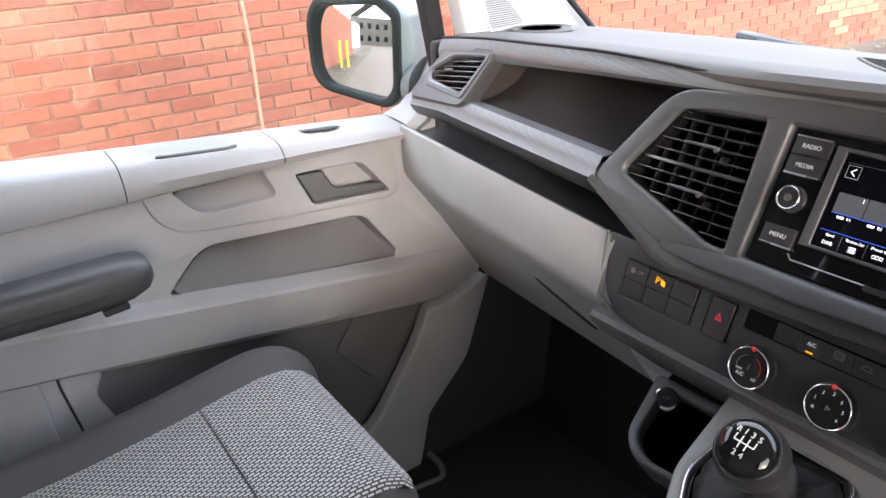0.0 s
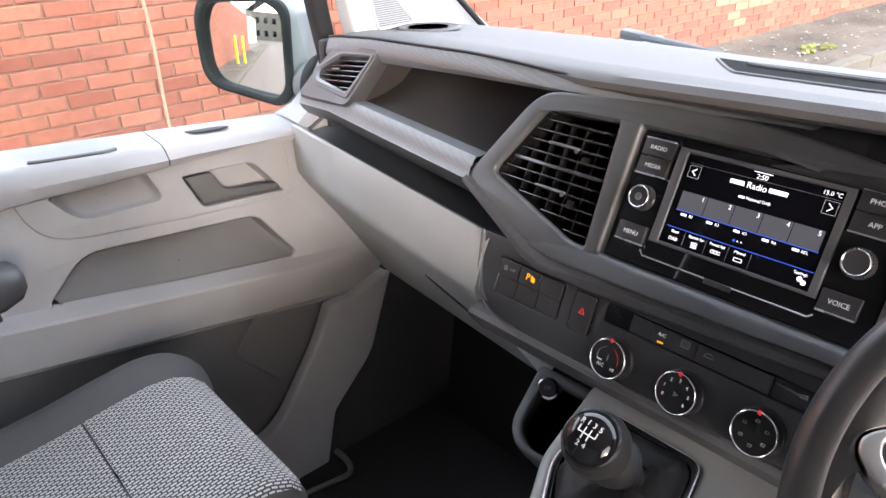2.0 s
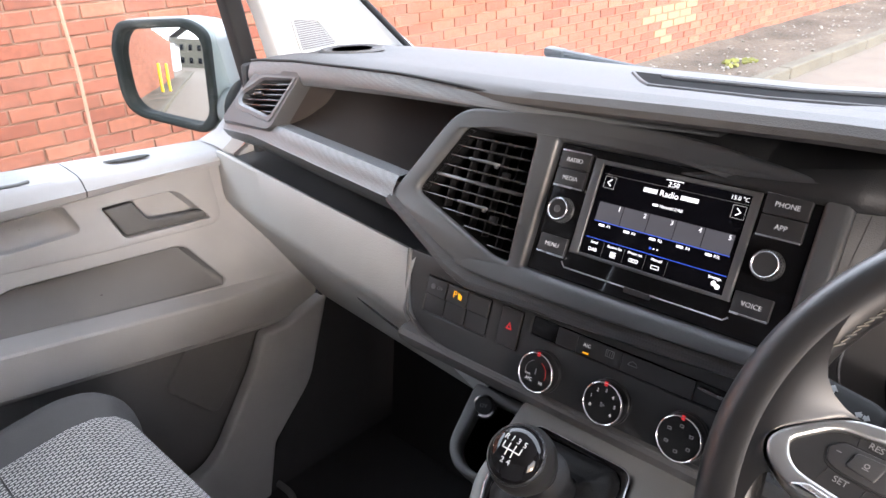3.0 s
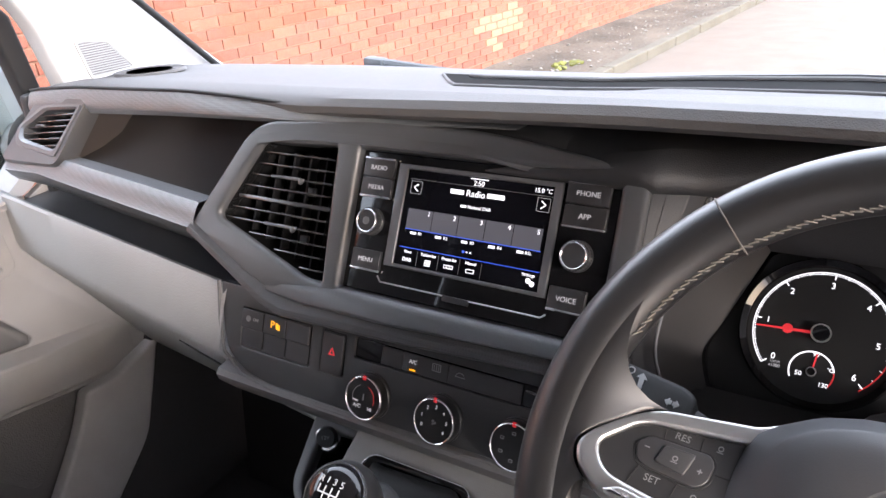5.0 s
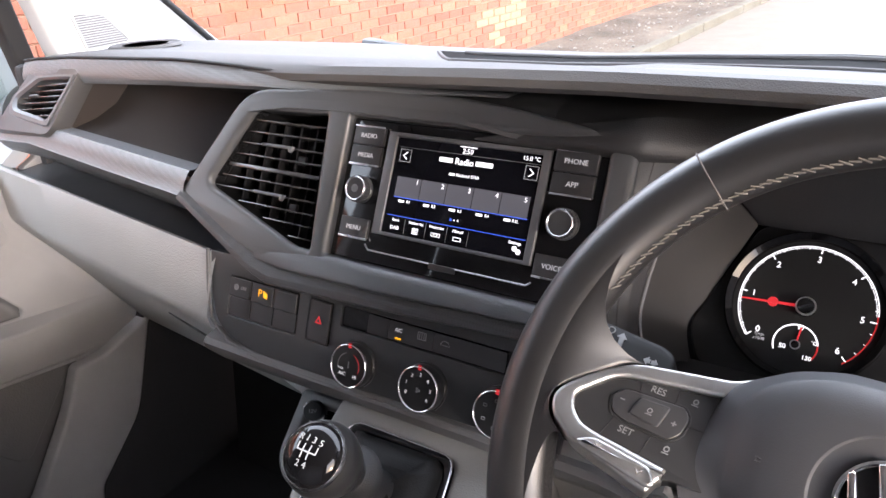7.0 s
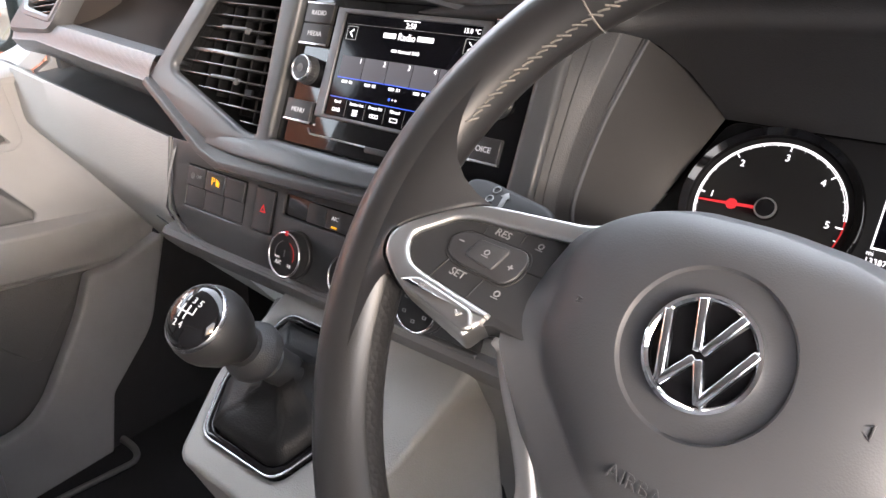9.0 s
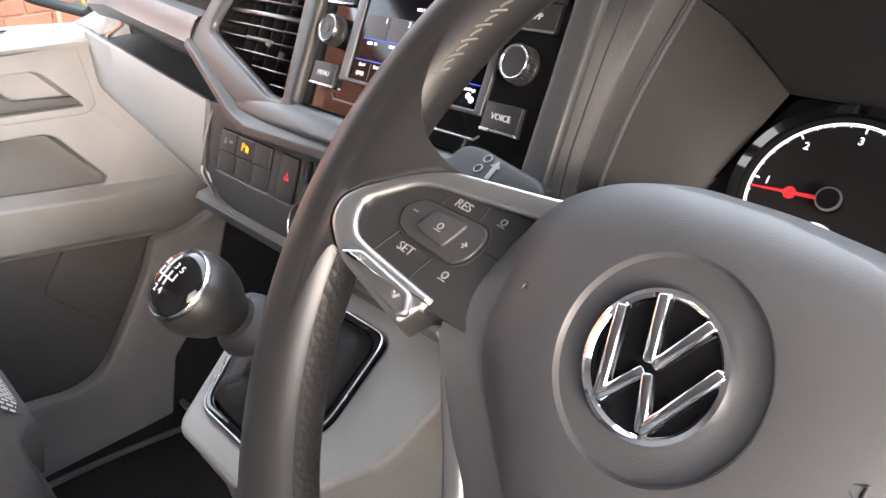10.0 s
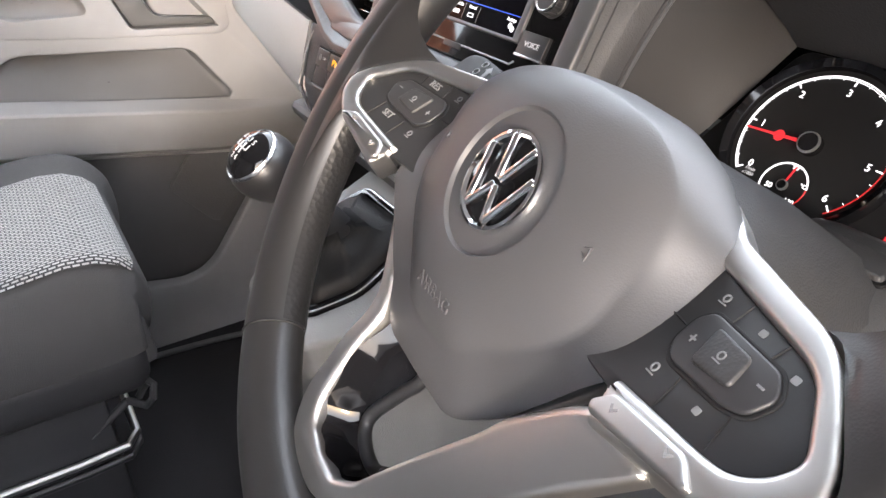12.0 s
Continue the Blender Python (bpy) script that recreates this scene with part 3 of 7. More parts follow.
def ledge(name, y0, y1, n, label="", dip=0.0, inset=0.0, mat=None):
    rs = []
    for i in range(n + 1):
        y = lerp(y0, y1, i / n)
        zw = 1.181 - 0.088 * (y - 0.045) - inset
        dp = dip * min(1, 4 * min(i, n - i) / n) ** 0.7
        prof = [(-0.955, y, zw - 0.05), (-0.952, y, zw - 0.004), (-0.945, y, zw), (-0.932, y, zw - 0.001 - dp * 0.4), (-0.910, y, zw - 0.002 - dp), (-0.890, y, zw - 0.004 - dp * 0.9), (-0.878, y, zw - 0.005 - dp * 0.2), (-0.868, y, zw - 0.007), (-0.857, y, zw - 0.013), (-0.848, y, zw - 0.026), (-0.845, y, 0.5 * (zw + inset + 1.15)), (-0.848, y, 1.1715), (-0.851, y, 1.1655), (-0.858, y, 1.1620), (-0.870, y, 1.1590), (-0.880, y, 1.158)]
        rs.append([(x - inset, yy, z) for x, yy, z in prof])
    return part(name, loft(rs), mat or M_GREY, door, label, 30)


ledge("window_ledge", -1.0, -0.4515, 10)
ledge("top_rail", -0.4495, -0.2035, 24, "pull rail of the door", dip=0.019)
for ys in (-0.4505, -0.2025):
    ledge("rail_joint", ys - 0.004, ys + 0.004, 2, "", inset=0.0022, mat=M_RUBBER)
ledge("rail_front", -0.2015, 0.052, 10)
part("rail_groove", tube([(-0.879, -0.392, 1.2135), (-0.874, -0.375, 1.2125), (-0.874, -0.285, 1.2050), (-0.880, -0.268, 1.2040)], 0.0028, 8), M_GREY_DARK, door)
part("lock_slot", plate(rounded([(-0.150, -0.905), (-0.080, -0.908), (-0.072, -0.898), (-0.095, -0.888), (-0.135, -0.890)], 0.004), [], 1.1815, 1.1830, 0.0003, Matrix(((0, 1, 0, 0), (1, 0, 0, 0), (-0.088, 0, 1, 0.0025), (0, 0, 0, 1)))), M_RUBBER, door)
band = [(-0.874, 0.004), (-0.870, 0.002), (-0.848, -0.007), (-0.8435, -0.010), (-0.8415, -0.0145), (-0.846, -0.086), (-0.849, -0.090), (-0.884, -0.108)]
door_bar("door_ledge", band, -1.0, 0.17, M_GREY, 0.918, -0.160, label="sloping moulded ledge of the door")
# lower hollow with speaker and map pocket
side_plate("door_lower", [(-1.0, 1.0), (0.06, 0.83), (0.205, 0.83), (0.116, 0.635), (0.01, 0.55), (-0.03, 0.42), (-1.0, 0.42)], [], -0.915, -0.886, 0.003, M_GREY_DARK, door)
side_plate("door_lower_moulding", rounded([(-0.90, 0.42), (-0.90, 0.590), (-0.25, 0.582), (-0.165, 0.566), (-0.122, 0.573), (-0.087, 0.600), (-0.037, 0.668), (0.012, 0.735), (0.045, 0.803), (0.10, 0.80), (0.205, 0.83), (0.135, 0.65), (0.03, 0.55), (-0.005, 0.42)], [0.01, 0.01, 0.05, 0.03, 0.02, 0.03, 0.03, 0.03, 0.01, 0.01, 0.01, 0.03, 0.01, 0.01]), [], -0.872, -0.840, 0.007, M_GREY, door, "grey lower moulding with a map pocket")
side_plate("speaker_cover", rounded([(-0.095, 0.828), (0.046, 0.803), (0.05, 0.79), (-0.058, 0.665), (-0.075, 0.668), (-0.15, 0.76)], 0.014), [], -0.892, -0.878, 0.004, M_PERF, door, "perforated dark grey speaker cover")
side_plate("door_rear_lining", rounded([(-1.0, 0.42), (-1.0, 0.97), (-0.56, 0.915), (-0.545, 0.90), (-0.565, 0.86), (-0.545, 0.80), (-0.545, 0.42)], [0, 0, 0.02, 0.015, 0.03, 0.02, 0]), [], -0.90, -0.868, 0.010, M_GREY, door)
part("door_sill", block((0.12, 1.16, 0.03), pose(-0.865, -0.57, 0.412), 0.010, 3), M_BASE, door)
part("sill_lip", tube(smooth_line([Vector(p) for p in ((-0.83, -1.10, 0.436), (-0.815, -0.60, 0.436), (-0.807, -0.288, 0.436), (-0.795, -0.142, 0.436), (-0.778, -0.040, 0.436), (-0.772, 0.002, 0.438), (-0.800, 0.019, 0.440), (-0.86, 0.019, 0.440), (-0.93, 0.012, 0.440))], 48), 0.0075, 10, flat=0.8), M_GREY_DARK, door, "raised grey lip of the sill trim")
part("rear_seam", tube([(-0.866, -0.612, 1.0), (-0.866, -0.608, 0.9), (-0.868, -0.596, 0.80), (-0.87, -0.59, 0.6)], 0.002, 6), M_RUBBER, door)
glass = side_plate("door_glass", [(-0.98, 1.19), (0.13, 1.17), (0.09, 1.45), (-0.2, 1.84), (-0.98, 1.84)], [], -0.936, -0.932, 0.0005, M_GLASS, door)
glass.visible_shadow = False
side_plate("window_frame", [(0.128, 1.19), (0.158, 1.18), (0.125, 1.43), (0.065, 1.51), (-0.205, 1.86), (-0.24, 1.86), (0.035, 1.50), (0.093, 1.42)], [], -0.895, -0.862, 0.006, M_RUBBER, door)
part("corner_trim", loft([[(-0.945, 0.04, 1.182), (-0.90, 0.04, 1.182), (-0.862, 0.04, 1.178), (-0.848, 0.042, 1.166)], [(-0.94, 0.075, 1.195), (-0.90, 0.075, 1.200), (-0.868, 0.075, 1.198), (-0.850, 0.07, 1.178)], [(-0.93, 0.115, 1.235), (-0.90, 0.115, 1.245), (-0.872, 0.110, 1.240), (-0.852, 0.10, 1.20)], [(-0.925, 0.150, 1.290), (-0.90, 0.150, 1.300), (-0.872, 0.145, 1.30), (-0.855, 0.12, 1.26)]]), M_GREY, door)


# ---- wing mirror ----
def build_mirror():
    mir = thing("wing_mirror", (-0.97, 0.12, 1.22), "green-black wing mirror with clear glass on the passenger door", "mirror")
    m = Matrix.Translation((-1.083, 0.070, 1.277)) @ pose(0, 0, 0, 0, 0, 25.2) @ pose(0, 0, 0, 90 - 4, 0, 0)
    outline = rounded([(-0.100, -0.070), (0.080, -0.102), (0.106, -0.075), (0.110, 0.080), (0.07, 0.104), (-0.085, 0.100), (-0.106, 0.06)], [0.05, 0.03, 0.02, 0.03, 0.03, 0.045, 0.03], 6)
    inner = [(x * 0.90, y * 0.88) for x, y in outline]
    rows = []
    for d, k in ((0.004, 0.93), (0.012, 1.0), (-0.002, 1.05), (-0.04, 1.06), (-0.09, 1.0), (-0.13, 0.82), (-0.15, 0.5), (-0.155, 0.02)):
        rows.append([m @ Vector((x * k, y * k, d)) for x, y in outline])
    part("housing", loft(rows, closed=True), M_BODY, mir, "green painted mirror shell")
    part("glass_rim", plate([(x * 1.035, y * 1.035) for x, y in outline], [inner], -0.012, 0.017, 0.006, m, 3), M_MIRRORBLACK, mir)
    disc = radial([(x * 1.02, y * 1.02) for x, y in inner], (0.0, 0.0), 96)
    part("mirror_glass", loft([[m @ Vector((x * k, y * k, 0.0045 - (x * x + y * y) * k * k / 2.4)) for x, y in disc] for k in np.linspace(1, 0.002, 22)], closed=True), M_MIRROR, mir, "convex mirror glass")
    part("arm", loft([[(x, y + ry * math.cos(a), z + rz * math.sin(a)) for a in np.linspace(0, 2 * math.pi, 24, endpoint=False)] for x, y, z, ry, rz in ((-1.06, 0.150, 1.225, 0.030, 0.030), (-1.02, 0.150, 1.218, 0.040, 0.036), (-0.98, 0.150, 1.214, 0.046, 0.040), (-0.95, 0.150, 1.214, 0.055, 0.050), (-0.925, 0.150, 1.220, 0.060, 0.060))], closed=True, caps=True), M_FOOT, mir)
    return mir


build_mirror()


# ---- dashboard ----
dash = thing("dashboard", (-0.1, 0.15, 0.85), "black and grey moulded van dashboard with open trays", "dashboard")

PAD = [  # x, front y, front z, crest z, back y, back z
    (-0.80, 0.085, 1.312, 1.330, 0.30, 1.322), (-0.76, 0.078, 1.318, 1.334, 0.335, 1.322), (-0.66, 0.072, 1.326, 1.346, 0.365, 1.321),
    (-0.40, 0.036, 1.342, 1.360, 0.388, 1.322), (-0.20, 0.014, 1.350, 1.368, 0.390, 1.322), (0.0, 0.000, 1.361, 1.375, 0.378, 1.326),
    (0.12, -0.001, 1.365, 1.377, 0.365, 1.335), (0.25, 0.0, 1.366, 1.377, 0.345, 1.342), (0.45, 0.0, 1.366, 1.377, 0.33, 1.342), (0.62, 0.012, 1.345, 1.360, 0.31, 1.332), (0.80, 0.05, 1.312, 1.330, 0.28, 1.322)]
rows = []
for i in range(65):
    x = lerp(-0.80, 0.80, i / 64)
    yf, zf, zc, yb, zb = table(x, PAD)
    deep = lerp(0.06, 0.19, min(max((x + 0.25) / 0.35, 0), 1))
    rows.append([(x, yf + deep, zf - 0.012), (x, yf + 0.03, zf - 0.006), (x, yf + 0.006, zf - 0.001), (x, yf, zf + 0.004), (x, yf + 0.001, zf + 0.010), (x, yf + 0.008, zf + 0.016),
                 (x, yf + 0.022, zc - 0.001), (x, yf + 0.045, zc), (x, yf + 0.09, lerp(zc, zb, 0.25)), (x, lerp(yf, yb, 0.5), lerp(zc, zb, 0.62)), (x, lerp(yf, yb, 0.8), lerp(zc, zb, 0.9)),
                 (x, yb - 0.01, zb + 0.001), (x, yb, zb - 0.004), (x, yb + 0.005, zb - 0.02), (x, yb + 0.03, zb - 0.09)])
part("top_pad", loft(rows), M_PAD, dash, "soft black grained dashboard top")

side_plate("dash_left_cheek", [(0.060, 1.10), (0.060, 1.166), (0.085, 1.178), (0.10, 1.24), (0.125, 1.312), (0.34, 1.312), (0.34, 0.85), (0.205, 0.85)], [], -0.864, -0.846, 0.003, M_GREY, dash)
# upper band of diamond trim under the pad edge, left
rows = []
for i in range(37):
    x = lerp(-0.80, 0.03, i / 36)
    yf, zf, zc, yb, zb = table(x, PAD)
    h = lerp(0.019, 0.0015, i / 36)
    back = min(max((x + 0.24) / 0.34, 0), 1)
    up = 1 - min(max((x + 0.42) / 0.42, 0), 1)
    up = up * up * (3 - 2 * up)
    yf, zf = yf + 0.030 * back, zf - 0.010 * back
    rows.append([(x, yf + 0.010, zf + 0.0175 * up), (x, yf + 0.005 - 0.002 * up, zf + 0.001 + 0.0155 * up), (x, yf - 0.001 - 0.001 * up, zf + 0.0105 * up), (x, yf - 0.005, zf + 0.003 * up), (x, yf - 0.007, zf - 0.001), (x, yf - 0.0075, zf - 0.4 * h), (x, yf - 0.003, zf - h), (x, yf + 0.03, zf - h - 0.002)])
part("upper_trim", loft(rows), M_STRIP, dash, "diamond-pressed grey trim strip")
part("trim_seam", tube([Vector(r[1]) + Vector((0, -0.0005, 0.0012)) for r in rows], 0.0020, 8), M_RUBBER, dash, "dark seam under the soft pad")

# demister slot along the back: a black strip on the pad paints its dark depth


def pad_top(x, y):
    """Height of the dashboard pad at a place."""
    yf, zf, zc, yb, zb = table(x, PAD)
    return table(y, [(yf + 0.022, zc - 0.001), (yf + 0.045, zc), (yf + 0.09, lerp(zc, zb, 0.25)), (lerp(yf, yb, 0.5), lerp(zc, zb, 0.62)), (lerp(yf, yb, 0.8), lerp(zc, zb, 0.9)), (yb - 0.01, zb + 0.001)])[0]


rows, ridge, brim = [], [], []
for i in range(31):
    x = lerp(-0.228, 0.62, i / 30)
    y1 = lerp(0.325, 0.310, i / 30)
    y0 = y1 - min((x + 0.228) * 1.35, 0.108 + 0.012 * i / 30) - 0.002
    rows.append([(x, lerp(y0, y1, g), pad_top(x, lerp(y0, y1, g)) + 0.0018) for g in (0, 0.3, 0.6, 0.85, 1.0)])
    if i > 1:
        ridge.append((x, lerp(y0, y1, 0.66), pad_top(x, lerp(y0, y1, 0.66)) + 0.003))
    brim.append((x, y0 - 0.001, pad_top(x, y0) + 0.0005))
part("demister_slot", loft(rows), M_SLOT, dash, "demister slot, its dark depth drawn as a black strip")
part("slot_rail", tube(ridge, 0.0032, 8), M_PAD, dash)
part("slot_brim", tube(brim, 0.0026, 8), M_PAD, dash)
# oval speaker on the pad's corner
part("pad_speaker", lathe([(0.0, 0.0), (0.038, 0.001), (0.043, 0.002), (0.046, 0.004), (0.048, 0.003), (0.050, 0.0)], Matrix.Translation((-0.728, 0.244, 1.3285)) @ pose(0, 0, 0, 0, 0, 40) @ Matrix.Diagonal((1.15, 0.8, 1, 1)), 40), M_PAD, dash)
part("pad_speaker_mesh", lathe([(0.0, 0.0), (0.031, 0.0)], Matrix.Translation((-0.728, 0.244, 1.3318)) @ pose(0, 0, 0, 0, 0, 40) @ Matrix.Diagonal((1.15, 0.8, 1, 1)), 40), M_VENT, dash)


def lip(x):
    """Front edge of the glove shelf: y, z."""
    s = (x + 0.85) / 0.57
    return 0.024 - 0.080 * s, 1.182 + 0.002 * s


# lower dash: pale glove panel
rows = []
for i in range(31):
    x = lerp(-0.858, -0.272, i / 30)
    s = i / 30
    y, z = lip(x)
    bx, by, bz = x - 0.02 * s, lerp(0.20, 0.055, s), lerp(0.825, 0.925, s)
    cy, cz = y + lerp(0.0, -0.026, s), z - lerp(0.080, 0.060, s)
    rows.append([(x, y + 0.02, z - 0.014), (x, y + 0.008, z - 0.001), (x, y + 0.003, z), (x, y, z - 0.003), (x, lerp(y, cy, 0.55), lerp(z, cz, 0.5)), (x, cy, cz),
                 (x, cy + 0.002, cz - 0.012), (x, cy + 0.016, cz - 0.035), (bx, lerp(cy, by, 0.45), lerp(cz, bz, 0.45)), (bx, by, bz), (bx, by + 0.03, bz - 0.01), (bx, by + 0.2, bz + 0.06)])
part("glove_panel", loft(rows), M_BEIGE, dash, "pale grey grained glove box front")
# shelf above it, gloss black
rows = []
for i in range(21):
    x = lerp(-0.85, -0.26, i / 20)
    y, z = lip(x)
    rows.append([(x, y + 0.006, z - 0.012), (x, y + 0.03, z - 0.018), (x, y + 0.14, z - 0.012), (x, y + 0.155, z + 0.02), (x, y + 0.155, z + 0.09)])
part("glove_shelf", loft(rows), M_PANEL, dash, "black shelf liner")
# catch as a shallow strip; black stands in for the shade in its hollow
rows = []
for t, w in ((0.0, 0.002), (0.08, 0.011), (0.25, 0.016), (0.7, 0.017), (0.9, 0.012), (1.0, 0.003)):
    p = Vector((-0.488, 0.0160, 1.0235)).lerp(Vector((-0.366, 0.0210, 0.9890)), t)
    rows.append([p + Vector((0, 0.55 * w * k, -0.83 * w * k)) + Vector((0, -0.83, -0.55)) * h for k, h in ((0, -0.002), (0.05, 0.0016), (0.5, 0.0004), (0.95, 0.0016), (1, -0.002))])
part("glove_catch", loft(rows), M_BOOT, dash, "glove box catch, the shade of its hollow painted black")


def band_along(name, low, high, thick, mat, label=""):
    """A rounded strip between a lower and an upper line."""
    rs = []
    for a, b in zip(low, high):
        a, b = Vector(a), Vector(b)
        out = Vector((0, -0.89, 0.35)) * thick
        rs.append([a + Vector((0, 0.03, -0.004)), a + Vector((0, 0.004, -0.002)), a, a + out * 0.7 + (b - a) * 0.04, a + out + (b - a) * 0.10, a + out * 1.08 + (b - a) * 0.38, a + out * 1.06 + (b - a) * 0.44, a + out * 0.98 + (b - a) * 0.50, a + out * 0.62 + (b - a) * 0.76, b + out * 0.25, b + Vector((0, 0.004, 0.0)), b + Vector((0, 0.02, 0.0))])
    return part(name, loft(rs), mat, dash, label)


def pts_f(pairs, n=0.0):
    return [MF @ Vector((u, v, n)) for u, v in pairs]


# diamond strip: left run along the tray, then under the centre surround
trim_low, trim_crease, trim_high = [], [], []
for x, y0, z0, y1, z1 in ((-0.826, 0.036, 1.204, 0.044, 1.243), (-0.72, 0.024, 1.209, 0.034, 1.257), (-0.5, -0.014, 1.212, -0.002, 1.260), (-0.317, -0.043, 1.215, -0.033, 1.262)):
    trim_low.append(Vector((x, y0 + 0.008, z0)))
    trim_crease.append(Vector((x, lerp(y0, y1, 0.42) - 0.0105, lerp(z0, z1, 0.42) + 0.004)))
    trim_high.append(Vector((x, y1, z1)))
# underside of the same strip: its shade is put into a darker colour
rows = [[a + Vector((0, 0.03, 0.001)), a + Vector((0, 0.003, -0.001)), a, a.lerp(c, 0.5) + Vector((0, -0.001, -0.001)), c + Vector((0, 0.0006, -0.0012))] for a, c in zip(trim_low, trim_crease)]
part("tray_trim_lower", loft(rows), M_STRIP_DARK, dash, "diamond-pressed underside of the trim, shaded by a darker colour")
rows = [[c + Vector((0, 0.0006, -0.0012)), c, c + Vector((0, 0.0018, 0.0012)), c.lerp(b, 0.45) + Vector((0, -0.0015, 0.0005)), c.lerp(b, 0.8) + Vector((0, -0.001, 0.001)), b, b + Vector((0, 0.004, -0.0005)), b + Vector((0, 0.02, -0.001))] for c, b in zip(trim_crease, trim_high)]
part("tray_trim", loft(rows), M_STRIP, dash, "diamond-pressed grey trim strip")
low = pts_f([(-0.326, -0.078), (-0.27, -0.103), (-0.21, -0.131), (-0.18, -0.139), (-0.05, -0.135), (0.09, -0.128), (0.15, -0.124)], 0.004)
high = pts_f([(-0.318, -0.062), (-0.262, -0.088), (-0.205, -0.113), (-0.178, -0.119), (-0.05, -0.113), (0.09, -0.107), (0.15, -0.103)], 0.004)
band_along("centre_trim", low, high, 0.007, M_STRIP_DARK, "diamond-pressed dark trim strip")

# open tray left of the centre; its right end slants along the surround


def tray_end(z):
    return lerp(-0.304, -0.250, (z - 1.25) / 0.09)


rows, end_row = [], []
for i in range(15):
    s = i / 14
    yl, zl = lerp(0.034, -0.03, s), 1.2565
    yh, zh = lerp(0.092, 0.022, s), lerp(1.316, 1.336, s)
    row = [(yl - 0.004, zl - 0.003), (yl + 0.016, zl - 0.003), (yl + 0.05, zl + 0.004), (yl + 0.082, zl + 0.018), (yl + 0.104, zl + 0.040), (yl + 0.114, zh - 0.020), (yl + 0.110, zh - 0.006), (yh + 0.03, zh + 0.003), (yh, zh + 0.004)]
    rows.append([(lerp(-0.665, tray_end(z), s), y, z) for y, z in row])
    end_row = rows[-1]
part("tray_liner", loft(rows), M_TRAY, dash, "brown-grey felt tray liner")
part("tray_right_wall", loft([end_row, [(tray_end(1.295), 0.035, 1.295)] * len(end_row)]), M_TRAY, dash)
part("tray_left_wall", loft([[(-0.652, 0.018, 1.252), (-0.645, 0.10, 1.25), (-0.636, 0.16, 1.25)], [(-0.628, 0.070, 1.324), (-0.625, 0.12, 1.33), (-0.622, 0.16, 1.335)]]), M_TRAY, dash)

# left air vent
LV = [Vector(p) for p in ((-0.828, 0.030, 1.236), (-0.650, 0.013, 1.250), (-0.622, 0.067, 1.330), (-0.768, 0.082, 1.320))]


VN = (LV[1] - LV[0]).cross(LV[3] - LV[0]).normalized()
if VN.y > 0:
    VN = -VN
VX = (LV[1] - LV[0]).normalized()
VY = VN.cross(VX).normalized()
if VY.z < 0:
    VY = -VY
VO = Vector((-0.728, 0.050, 1.2875))


def vent_uv(p):
    d = Vector(p) - VO
    return d.dot(VX), d.dot(VY)


def vent_at(u, v, h=0.0):
    return VO + VX * u + VY * v + VN * h


v_house = radial(rounded([vent_uv(p) for p in LV], 0.016), (0, 0))
v_frame = radial(rounded([vent_uv(p) for p in ((-0.792, 0.042, 1.260), (-0.801, 0.058, 1.281), (-0.742, 0.073, 1.313), (-0.632, 0.064, 1.323), (-0.659, 0.022, 1.258))], [0.012, 0.010, 0.012, 0.004, 0.006]), (0, 0))
v_open = radial(rounded([vent_uv(p) for p in ((-0.776, 0.047, 1.269), (-0.786, 0.056, 1.280), (-0.732, 0.0685, 1.3075), (-0.643, 0.062, 1.317), (-0.671, 0.0295, 1.266))], [0.008, 0.008, 0.008, 0.003, 0.004]), (0, 0))
vf = part("left_vent", loft([[vent_at(u, v, -0.02) for u, v in v_house], [vent_at(u, v, -0.003) for u, v in v_house], [vent_at(lerp(u, a, 0.12), lerp(v, b, 0.12), 0.003) for (u, v), (a, b) in zip(v_house, v_frame)], [vent_at(u, v, 0.002) for u, v in v_frame], [vent_at(u, v, -0.002) for u, v in v_frame]], closed=True), M_VENT_TRIM, dash, "dark grey vent housing at the dash end", 30)
part("vent_ring", loft([[vent_at(u * 0.995, v * 0.995, -0.002) for u, v in v_frame], [vent_at(u * 0.985, v * 0.985, 0.004) for u, v in v_frame], [vent_at(lerp(u, a, 0.6), lerp(v, b, 0.6), 0.004) for (u, v), (a, b) in zip(v_frame, v_open)], [vent_at(u, v, 0.001) for u, v in v_open], [vent_at(u, v, -0.02) for u, v in v_open]], closed=True), M_SILVER, vf, "satin grey vent ring", 25)
part("vent_back", loft([[vent_at(u, v, -0.010) for u, v in v_open], [vent_at(u, v, -0.034) for u, v in v_open], [vent_at(0, 0, -0.034)] * len(v_open)], closed=True), M_SLOT, vf)
MV = Matrix.Identity(4)
for i_, c_ in enumerate((VX, VY, VN, VO)):
    for k_ in range(3):
        MV[k_][i_] = c_[k_]
for i in range(6):
    v = lerp(-0.0235, 0.0215, i / 5)
    us = [u for (u, w), (u2, w2) in zip(v_open, v_open[1:] + v_open[:1]) if (w - v) * (w2 - v) <= 0 and w != w2]
    u0, u1 = min(us), max(us)
    part("slat", block((u1 - u0 + 0.002, 0.0018, 0.012), MV @ at((u0 + u1) / 2, v, -0.006, 3) @ pose(0, 0, 0, 4), 0.0007), M_VENT_SLAT, vf)
    if i == 3:
        part("vent_tab", block((0.024, 0.0040, 0.005), MV @ at(-0.006, v, 0.001, 3), 0.0018), M_VENT_TRIM, vf)

